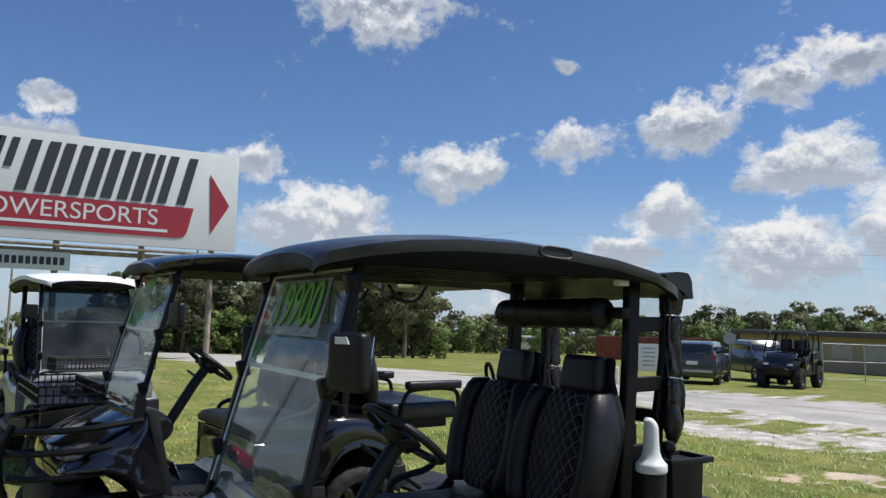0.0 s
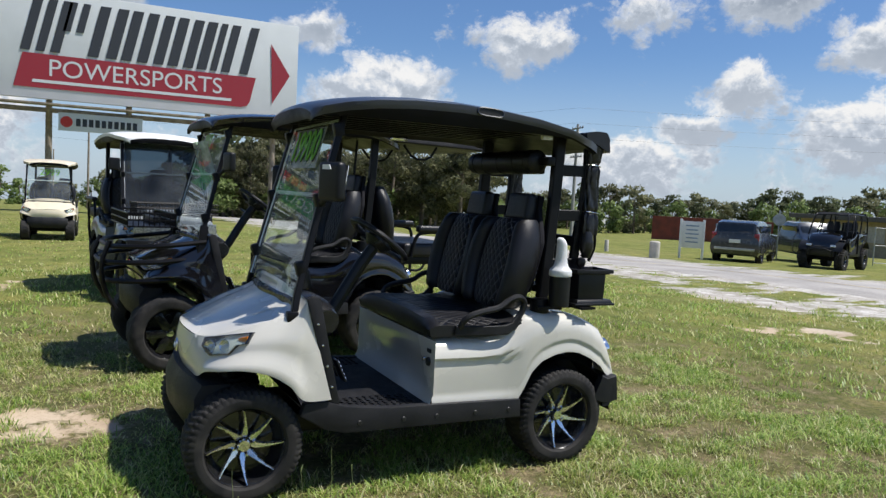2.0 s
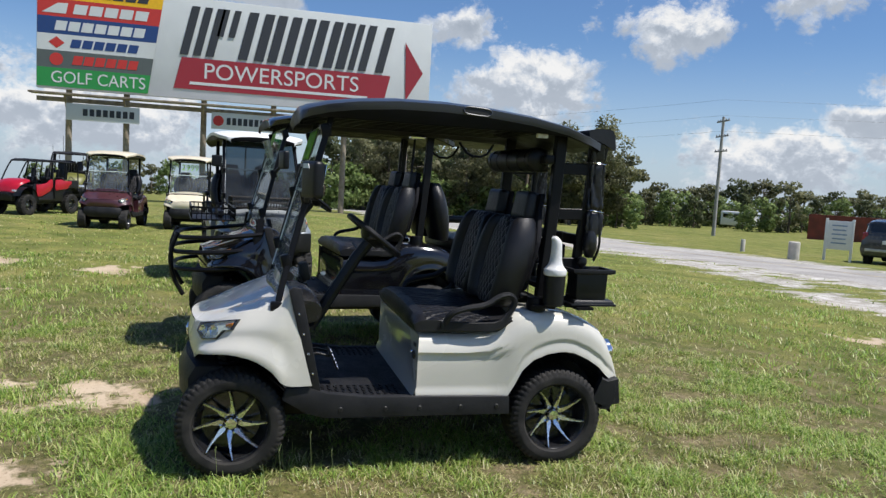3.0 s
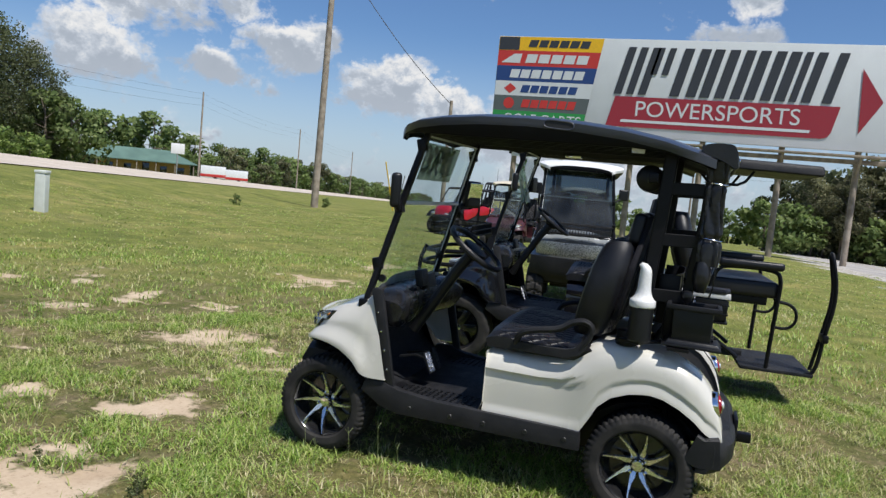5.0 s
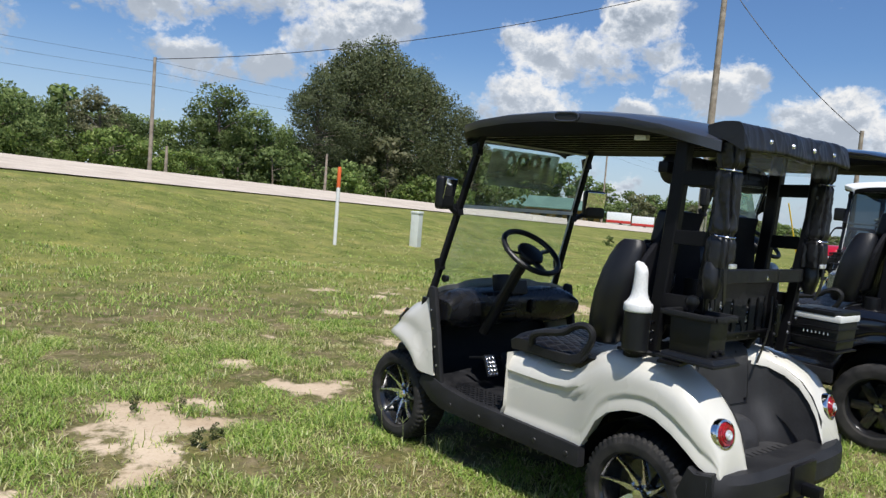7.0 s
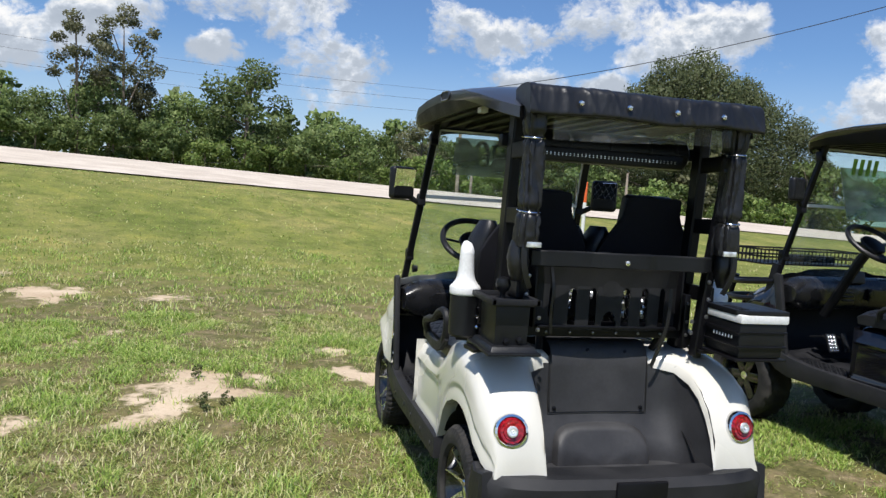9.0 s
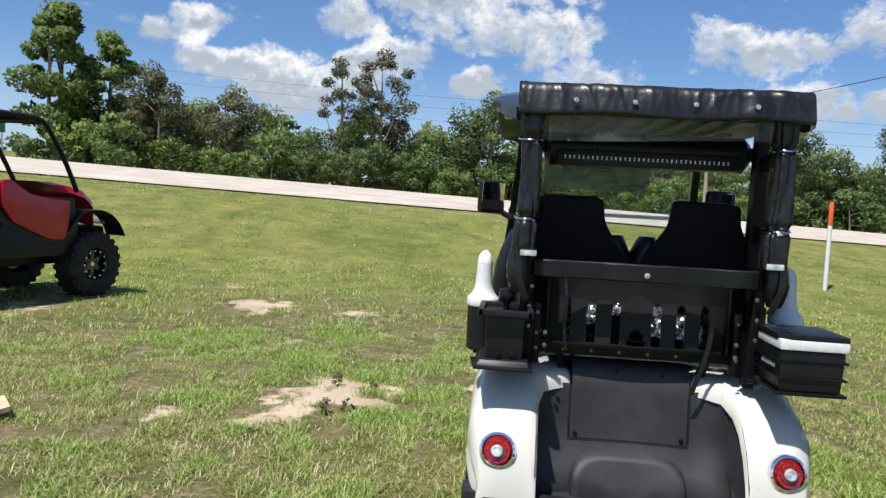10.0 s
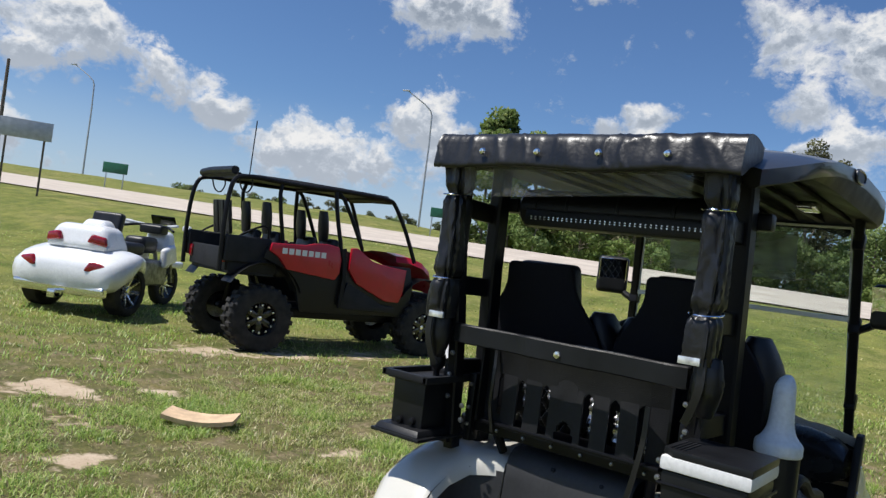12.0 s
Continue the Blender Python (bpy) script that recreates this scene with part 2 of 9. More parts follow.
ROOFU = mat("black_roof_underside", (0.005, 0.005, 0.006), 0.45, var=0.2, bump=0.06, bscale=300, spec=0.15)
VINYL = mat("black_vinyl", (0.010, 0.010, 0.011), 0.36, var=0.25, scale=8, bump=0.14, bscale=55, spec=0.5)
LEATHER = mat("black_leather_vinyl", (0.009, 0.009, 0.011), 0.38, var=0.25, scale=8, bump=0.14, bscale=450, spec=0.42)
QUILT = quilt("quilted_black_vinyl", (0.006, 0.006, 0.008), (0.30, 0.29, 0.31))
QUILTF = quilt("faintly_quilted_black_vinyl", (0.006, 0.006, 0.008), (0.045, 0.045, 0.05))
FABRIC = mat("matt_black_fabric", (0.009, 0.009, 0.012), 0.8, var=0.25, bump=0.15, bscale=600, spec=0.2)
CLEAR = glass("clear_acrylic", haze=0.08)
WINDOWV = glass("clear_vinyl_window", (0.90, 0.93, 0.94), 0.10, haze=0.12)
DARKGLASS = glass("tinted_glass", (0.10, 0.12, 0.13), 0.02)
MIRROR = mat("mirror", (0.85, 0.87, 0.88), 0.02, 1.0, var=0.0, fine=0.0)
REDLENS = mat("red_lens", (0.26, 0.006, 0.012), 0.15, var=0.6, scale=110, coat=0.6)
AMBER = mat("amber_lens", (0.75, 0.22, 0.02), 0.2, var=0.2, coat=0.5)
ZINC = mat("dull_zinc_bolt", (0.30, 0.30, 0.31), 0.38, 1.0, var=0.2)
LAMPLENS = mat("clear_lamp_lens", (0.72, 0.74, 0.76), 0.1, 0.5, var=0.35, scale=40, coat=0.8)
WHITEPL = mat("white_plastic", (0.72, 0.72, 0.71), 0.42, var=0.04)
CLOUDPL = mat("translucent_white_plastic", (0.72, 0.75, 0.76), 0.4, var=0.04)
FILM = glass("hazy_price_film", (0.62, 0.67, 0.56), 0.12, haze=0.42)
PALEFILM = glass("pale_green_film", (0.72, 0.86, 0.72), 0.1, haze=0.55)
GREENVINYL = mat("bright_green_vinyl", (0.20, 0.62, 0.02), 0.4, var=0.08)
FILMBACK = mat("pale_olive_film_backing", (0.52, 0.56, 0.42), 0.6, var=0.06)
thin, mixed = GREENVINYL.node_tree.nodes.new("ShaderNodeBsdfTranslucent"), GREENVINYL.node_tree.nodes.new("ShaderNodeMixShader")
thin.inputs[0].default_value, mixed.inputs[0].default_value = (0.42, 0.62, 0.14, 1), 0.45
GREENVINYL.node_tree.links.new(GREENVINYL.node_tree.nodes["Principled BSDF"].outputs[0], mixed.inputs[1])
GREENVINYL.node_tree.links.new(thin.outputs[0], mixed.inputs[2])
GREENVINYL.node_tree.links.new(mixed.outputs[0], GREENVINYL.node_tree.nodes["Material Output"].inputs[0])
thin, mixed = FILMBACK.node_tree.nodes.new("ShaderNodeBsdfTranslucent"), FILMBACK.node_tree.nodes.new("ShaderNodeMixShader")
thin.inputs[0].default_value, mixed.inputs[0].default_value = (0.75, 0.80, 0.62, 1), 0.6
FILMBACK.node_tree.links.new(FILMBACK.node_tree.nodes["Principled BSDF"].outputs[0], mixed.inputs[1])
FILMBACK.node_tree.links.new(thin.outputs[0], mixed.inputs[2])
FILMBACK.node_tree.links.new(mixed.outputs[0], FILMBACK.node_tree.nodes["Material Output"].inputs[0])
INK = mat("black_ink", (0.012, 0.012, 0.012), 0.5)
TAILPL = mat("charcoal_tail_plastic", (0.034, 0.034, 0.037), 0.52, var=0.2, dirt=(0.044, 0.044, 0.047), bump=0.15, bscale=420, spec=0.4)
DASHPL = mat("glossy_black_dash_plastic", (0.010, 0.0105, 0.012), 0.26, var=0.25, dirt=(0.018, 0.018, 0.020), scale=12, bump=0.05, bscale=400, spec=0.5)
DUSTMAT = mat("rubber_floor_mat", (0.008, 0.0085, 0.011), 0.55, var=0.3, dirt=(0.015, 0.015, 0.017), scale=14, bump=0.3, bscale=160, spec=0.25)

# ---- mesh tools ----


def B():
    return bmesh.new()


def link_mesh(name, bm, material, parent=None, smooth=35.0):
    bmesh.ops.recalc_face_normals(bm, faces=bm.faces)
    me = bpy.data.meshes.new(name)
    bm.to_mesh(me)
    bm.free()
    for m in (material if isinstance(material, (list, tuple)) else (material,)):
        me.materials.append(m)
    if smooth:
        me.polygons.foreach_set("use_smooth", [True] * len(me.polygons))
        me.set_sharp_from_angle(angle=radians(smooth))
    ob = new(name, me)
    ob.parent = parent
    return ob


def part(name, bm, material, parent, label="", smooth=35.0):
    ob = link_mesh(name, bm, material, parent, smooth)
    if label:
        ob["label"] = label
    return ob


def again(name, ob, parent, m):
    """The same mesh once more, under parent, at m; with the children of ob."""
    c = new(name, ob.data)
    c.parent, c.matrix_basis = parent, m
    for k in ob.children:
        again(k.name.split(".")[0], k, c, k.matrix_basis.copy())
    return c


def thing(name, m, label, category, group="", kind=""):
    e = new(name)
    e.empty_display_size = 0.2
    e.matrix_basis = m
    return tagged(e, label, category, group, kind)


def merge(bm, tmp, m=None, mi=0):
    if m is not None:
        bmesh.ops.transform(tmp, matrix=m, verts=tmp.verts)
    me = bpy.data.meshes.new("tmp")
    for f in tmp.faces:
        f.material_index = mi
    tmp.to_mesh(me)
    tmp.free()
    bm.from_mesh(me)
    bpy.data.meshes.remove(me)
    return bm


def box(bm, c, s, bev=0.006, seg=2, rot=(0, 0, 0), taper=None, mi=0):
    t = B()
    bmesh.ops.create_cube(t, size=1)
    for v in t.verts:
        if taper and v.co.z > 0:
            v.co.x *= taper[0]
            v.co.y *= taper[1]
        v.co.x *= s[0]
        v.co.y *= s[1]
        v.co.z *= s[2]
    if bev:
        bmesh.ops.bevel(t, geom=list(t.edges), offset=min(bev, min(s) * 0.45), segments=seg, profile=0.6, affect="EDGES")
    return merge(bm, t, pose(*c, *rot), mi)


def loft(bm, rings, close=True, cap=True, mi=0):
    """Quads between rings of equally many points. close: each ring is a loop."""
    t = B()
    vs = [[t.verts.new(p) for p in r] for r in rings]
    n = len(rings[0])
    for a, b in zip(vs, vs[1:]):
        for i in range(n if close else n - 1):
            j = (i + 1) % n
            t.faces.new((a[i], a[j], b[j], b[i]))
    if cap and close:
        t.faces.new(vs[0][::-1])
        t.faces.new(vs[-1])
    return merge(bm, t, None, mi)


def tube(bm, pts, r, n=8, cap=True, closed=False, sq=None, mi=0, smooth=0):
    """A round bar (or, with sq=(width, height), a flat one) along points."""
    P = [Vector(p) for p in pts]
    for _ in range(smooth):
        Q = [P[0]]
        for a, b in zip(P, P[1:]):
            Q += [a * 0.75 + b * 0.25, a * 0.25 + b * 0.75]
        P = Q + [P[-1]]
    k = len(P)
    if isinstance(r, (list, tuple)) and len(r) != k:
        r = [r[min(len(r) - 2, int(q))] * (1 - q + min(len(r) - 2, int(q))) + r[min(len(r) - 2, int(q)) + 1] * (q - min(len(r) - 2, int(q))) for q in [i * (len(r) - 1) / (k - 1) for i in range(k)]]
    rings, up = [], None
    for i, p in enumerate(P):
        if closed:
            d = P[(i + 1) % k] - P[i - 1]
        else:
            d = P[min(i + 1, k - 1)] - P[max(i - 1, 0)]
        d.normalize()
        if up is None:
            up = Vector((0, 0, 1)) if abs(d.z) < 0.9 else Vector((0, 1, 0))
        side = d.cross(up).normalized()
        up = side.cross(d).normalized()
        rr = r[i] if isinstance(r, (list, tuple)) else r
        if sq:
            w, h = sq[0] / 2, sq[1] / 2
            e = min(w, h) * 0.3
            sec = [(-w, -h + e), (-w, h - e), (-w + e, h), (w - e, h), (w, h - e), (w, -h + e), (w - e, -h), (-w + e, -h)]
            rings.append([p + side * a + up * c for a, c in sec])
        else:
            rings.append([p + side * (rr * math.cos(2 * math.pi * j / n)) + up * (rr * math.sin(2 * math.pi * j / n)) for j in range(n)])
    if closed:
        rings.append(rings[0])
    return loft(bm, rings, True, cap and not closed, mi)


def lathe(bm, prof, m=None, n=24, cap=True, mi=0):
    """Turns (radius, height) pairs about z."""
    rings = [[(max(r, 1e-4) * math.cos(2 * math.pi * j / n), max(r, 1e-4) * math.sin(2 * math.pi * j / n), z) for j in range(n)] for r, z in prof]
    t = loft(B(), rings, True, cap)
    return merge(bm, t, m, mi)


def prism(bm, outline, depth, m=None, bev=0.0, mi=0):
    """A flat outline in x, y made depth thick along z."""
    t = B()
    f = t.faces.new([t.verts.new((x, y, 0)) for x, y in outline])
    g = bmesh.ops.extrude_face_region(t, geom=[f])
    bmesh.ops.translate(t, verts=[v for v in g["geom"] if isinstance(v, bmesh.types.BMVert)], vec=(0, 0, depth))
    if bev:
        bmesh.ops.bevel(t, geom=list(t.edges), offset=bev, segments=2, profile=0.6, affect="EDGES")
    return merge(bm, t, m, mi)


def ball(bm, c, r, sub=2, s=(1, 1, 1), mi=0):
    t = B()
    bmesh.ops.create_icosphere(t, subdivisions=sub, radius=r)
    return merge(bm, t, Matrix.Translation(c) @ Matrix.Diagonal((*s, 1)), mi)


def smooth_step(a, b, x):
    t = min(1.0, max(0.0, (x - a) / (b - a)))
    return t * t * (3 - 2 * t)


def curve_at(rows, x):
    """Value of a table of (x, value) pairs at x, with rounded passage."""
    if x <= rows[0][0]:
        return rows[0][1]
    for (a, p), (b, q) in zip(rows, rows[1:]):
        if x <= b:
            return p + (q - p) * (x - a) / (b - a)
    return rows[-1][1]


def words(text, size, parent, m, material, name="lettering", ext=0.002, shear=0.0):
    cu = bpy.data.curves.new(name, "FONT")
    cu.body, cu.size, cu.extrude, cu.shear = text, size, ext, shear
    cu.align_x, cu.align_y = "CENTER", "CENTER"
    tmp = bpy.data.objects.new("tmp", cu)
    me = bpy.data.meshes.new_from_object(tmp)
    bpy.data.objects.remove(tmp)
    bpy.data.curves.remove(cu)
    me.materials.append(material)
    ob = new(name, me)
    ob.parent, ob.matrix_basis = parent, m
    return ob

# ---- ground, roads ----
CS, SN = 0.957, 0.29           # the highway's course: s runs along it, n across it
ROAD_N, ROAD_W = 20.4, 12.0


def sn(x, y):
    return CS * x + SN * y, -SN * x + CS * y


def xy(s, n):
    return CS * s - SN * n, SN * s + CS * n


def road_z(s):
    return 1.47 - 0.03 * s


def gz(x, y):
    """Height of the ground."""
    s, n = sn(x, y)
    z = 0.03 * max(0.0, -s - 6.0) if s < 0 else -0.012 * min(34.0, max(0.0, s - 6.0)) - 0.03 * max(0.0, s - 40.0)
    z -= 0.03 * min(60.0, max(0.0, -n - 8.0))
    if n > 8.5:
        zr = road_z(s) - 0.03
        t = smooth_step(8.5, ROAD_N - 0.6, n)
        z = z * (1 - t) + zr * t
        if n > ROAD_N:
            z = road_z(s) - 0.03 + 0.7 * min(1.0, (n - ROAD_N) / ROAD_W)
        if n > ROAD_N + ROAD_W + 1:
            west = smooth_step(-6.0, -26.0, s)
            z -= 0.5 * (1 - west) * smooth_step(ROAD_N + ROAD_W + 1, ROAD_N + ROAD_W + 8, n)
            z += west * (1.15 * smooth_step(ROAD_N + ROAD_W + 1, ROAD_N + ROAD_W + 14, n) + 0.006 * min(200.0, max(0.0, n - 46)))
    return z


# side road: its middle line and half width
SIDE = [(75, -8.2, 2.3), (45, -9.4, 2.3), (34, -9.9, 2.3), (26, -10.9, 2.3), (20, -12.0, 2.3), (14.5, -13.6, 2.3), (9.5, -15.2, 2.6), (4, -16.3, 3.2), (-6, -17.2, 3.6), (-40, -18.5, 3.6)]


def side_dist(x, y):
    best, wide = 1e9, 2.3
    for (ax, ay, aw), (bx, by, bw) in zip(SIDE, SIDE[1:]):
        dx, dy = bx - ax, by - ay
        t = min(1, max(0, ((x - ax) * dx + (y - ay) * dy) / (dx * dx + dy * dy)))
        d = math.hypot(x - ax - t * dx, y - ay - t * dy)
        if d < best:
            best, wide = d, aw + (bw - aw) * t
    return best - wide


# bare sandy patches: x, y, radius along x, along y, strength
PATCHES = [(-1.6, 1.8, 0.62, 0.50, 0.86), (-1.9, 1.2, 0.42, 0.40, 0.8), (-0.48, 2.0, 0.40, 0.32, 0.9), (-0.7, 2.9, 0.24, 0.22, 0.7), (1.52, 4.85, 0.34, 0.40, 0.8),
           (2.45, 4.68, 0.52, 0.36, 0.8), (-3.7, 5.9, 0.60, 0.75, 0.95), (7.3, 2.75, 0.8, 0.6, 0.85), (2.36, 6.6, 0.35, 0.4, 0.6), (0.15, 3.75, 0.26, 0.26, 0.7),
           (-2.6, 0.88, 0.24, 0.18, 0.75), (-3.3, 2.85, 0.30, 0.30, 0.7), (-5.1, 0.0, 0.5, 0.5, 0.8), (-3.26, -0.67, 0.3, 0.26, 0.75)]
PATCHES += [(2.5, -5.97, 0.6, 0.40, 0.75), (2.2, -6.7, 0.6, 0.40, 0.75), (1.2, 2.0, 0.26, 0.24, 0.7), (0.9, 1.35, 0.2, 0.18, 0.6), (5.2, 4.07, 0.7, 0.7, 0.85), (8.0, 4.4, 0.8, 0.6, 0.7),
            (2.5, 3.8, 0.42, 0.34, 0.7), (1.1, 2.4, 0.3, 0.22, 0.65), (0.6, 2.2, 0.22, 0.2, 0.6), (-0.25, 1.65, 0.34, 0.22, 0.7), (5.3, -8.7, 2.4, 1.1, 1.2), (3.6, -10.2, 2.0, 1.5, 1.2),
            (17.6, -16.6, 2.6, 1.0, 1.0), (20.5, -15.8, 3.0, 0.9, 1.0), (8.8, -9.5, 2.4, 0.9, 1.1), (11.5, -9.9, 2.4, 0.8, 1.1), (1.5, -11.2, 2.4, 1.4, 1.1), (-4.6, 0.9, 0.4, 0.3, 0.6), (-0.66, -0.05, 0.2, 0.12, 0.5), (-2.4, 0.9, 0.2, 0.2, 0.6)]


def bare(x, y):
    """How bare the ground is: 0 grass, 1 sand."""
    w = 0.5 + 0.5 * noise.fractal((x * 1.7, y * 1.7, 3.0), 0.9, 2.1, 4)
    rag = noise.fractal((x * 3.6, y * 3.6, 8.0), 0.8, 2.1, 4) if math.hypot(x, y) < 14 else 0.0
    v = 0.0
    bx = x + 0.22 * noise.fractal((x * 2.1, y * 2.1, 11.0), 0.9, 2.1, 3)
    by = y + 0.22 * noise.fractal((x * 2.1, y * 2.1, 17.0), 0.9, 2.1, 3)
    for px, py, rx, ry, k in PATCHES:
        d = math.hypot((bx - px) / rx, (by - py) / ry)
        if d < 1.7:
            v = max(v, k * (1.15 - d * (0.75 + 0.55 * w)) + 0.55 * rag)
    g = noise.fractal((x * 0.55 + 9, y * 0.55, 7.0), 1.0, 2.0, 4)
    near = (1.0 - smooth_step(6.0, 14.0, math.hypot(x + 1, y - 1))) * (0.25 + 0.75 * smooth_step(-1.8, 0.4, y))
    f = noise.fractal((x * 2.3 + 4, y * 2.3, 1.0), 0.9, 2.1, 4)
    v = max(v, near * (g * 1.1 - 0.22), near * (g * 0.7 + f * 0.75 - 0.32))
    sd = side_dist(x, y)
    if sd < 3.2:
        v = max(v, 0.92 - abs(sd - 0.4) / 2.6 + (w - 0.5) * 1.6 + 0.8 * noise.fractal((x * 2.3, y * 2.9, 21.0), 0.8, 2.1, 5))
    return min(1.0, max(0.0, v))


def ground_material():
    M = bpy.data.materials.new("grass_and_sand")
    M.use_nodes = True
    nt = M.node_tree
    N, L = nt.nodes.new, nt.links.new
    b = nt.nodes["Principled BSDF"]
    b.inputs["Roughness"].default_value = 0.95
    b.inputs["Specular IOR Level"].default_value = 0.15
    tc = N("ShaderNodeTexCoord")

    def nz(scale, detail=5, rough=0.6):
        n = N("ShaderNodeTexNoise")
        n.inputs["Scale"].default_value, n.inputs["Detail"].default_value, n.inputs["Roughness"].default_value = scale, detail, rough
        L(tc.outputs["Object"], n.inputs["Vector"])
        return n.outputs["Fac"]

    def cr(v, stops):
        r = N("ShaderNodeValToRGB")
        e = r.color_ramp.elements
        e[0].position, e[0].color = stops[0][0], (*stops[0][1], 1)
        e[1].position, e[1].color = stops[-1][0], (*stops[-1][1], 1)
        for p, c in stops[1:-1]:
            k = e.new(p)
            k.color = (*c, 1)
        L(v, r.inputs[0])
        return r.outputs[0]

    def mix(f, a, c, mode="MIX"):
        n = N("ShaderNodeMix")
        n.data_type, n.blend_type = "RGBA", mode
        for i, v in ((0, f), (6, a), (7, c)):
            if isinstance(v, (int, float)):
                n.inputs[i].default_value = v
            else:
                L(v, n.inputs[i])
        return n.outputs[2]

    big = cr(nz(0.35, 5), [(0.32, (0.135, 0.17, 0.036)), (0.5, (0.183, 0.205, 0.050)), (0.68, (0.245, 0.235, 0.08))])
    fine = cr(nz(26, 6, 0.7), [(0.3, (0.42, 0.46, 0.38)), (0.5, (0.95, 0.95, 0.95)), (0.72, (1.35, 1.32, 1.2))])
    thatch = cr(nz(4.5, 7, 0.68), [(0.46, (0.0, 0.0, 0.0)), (0.64, (1.0, 1.0, 1.0))])
    # dry: more thatch, and darker ground painted in for the shade between blades
    dry = N("ShaderNodeAttribute")
    dry.attribute_name = "dry"
    big = mix(dry.outputs["Fac"], big, cr(nz(2.0, 5), [(0.35, (0.085, 0.095, 0.030)), (0.65, (0.17, 0.145, 0.068))]))
    mottle = cr(nz(1.4, 9, 0.72), [(0.34, (0.62, 0.68, 0.58)), (0.5, (1.0, 1.0, 1.0)), (0.66, (1.35, 1.24, 1.15))])
    big = mix(1.0, big, mottle, "MULTIPLY")
    grass = mix(1.0, mix(mix(1.0, thatch, dry.outputs["Color"], "MULTIPLY"), big, cr(nz(17, 4), [(0.3, (0.155, 0.112, 0.066)), (0.7, (0.37, 0.295, 0.185))])), fine, "MULTIPLY")
    sand = mix(1.0, cr(nz(1.3, 6), [(0.3, (0.39, 0.29, 0.195)), (0.6, (0.54, 0.435, 0.32))]), cr(nz(38, 6, 0.75), [(0.30, (0.52, 0.47, 0.42)), (0.42, (0.93, 0.92, 0.90)), (0.6, (1.0, 1.0, 1.0))]), "MULTIPLY")
    pale = N("ShaderNodeAttribute")
    pale.attribute_name = "pale"
    sand = mix(pale.outputs["Fac"], sand, mix(1.0, cr(nz(3.4, 7, 0.7), [(0.36, (0.27, 0.25, 0.21)), (0.52, (0.44, 0.41, 0.37)), (0.62, (0.60, 0.58, 0.55))]), cr(nz(30, 6, 0.75), [(0.34, (0.45, 0.43, 0.38)), (0.5, (1.0, 1.0, 1.0))]), "MULTIPLY"))
    at = N("ShaderNodeAttribute")
    at.attribute_name = "bare"
    f = N("ShaderNodeMath")
    f.operation = "MULTIPLY_ADD"
    L(nz(9, 5, 0.7), f.inputs[0])
    f.inputs[1].default_value, f.inputs[2].default_value = 1.0, -0.5
    g = N("ShaderNodeMath")
    g.operation = "ADD"
    f2 = N("ShaderNodeMath")
    f2.operation = "MULTIPLY_ADD"
    L(nz(3.2, 7, 0.7), f2.inputs[0])
    f2.inputs[1].default_value = 1.1
    L(f.outputs[0], f2.inputs[2])
    f.inputs[2].default_value = -1.05
    L(at.outputs["Fac"], g.inputs[0])
    L(f2.outputs[0], g.inputs[1])
    r = N("ShaderNodeMapRange")
    L(g.outputs[0], r.inputs[0])
    r.inputs[1].default_value, r.inputs[2].default_value = 0.36, 0.58
    L(mix(r.outputs[0], grass, sand), b.inputs["Base Color"])
    bp = N("ShaderNodeBump")
    bp.inputs["Distance"].default_value = 0.03
    soft_ = N("ShaderNodeMapRange")
    L(r.outputs[0], soft_.inputs[0])
    soft_.inputs[3].default_value, soft_.inputs[4].default_value = 0.75, 0.12
    L(soft_.outputs[0], bp.inputs["Strength"])
    L(nz(34, 6, 0.7), bp.inputs["Height"])
    L(bp.outputs[0], b.inputs["Normal"])
    return M


def spaced(dense, step, far, grow):
    v, x, d = [], 0.0, step
    while x < far:
        v.append(x)
        if x > dense:
            d *= grow
        x += d
    return v + [far]


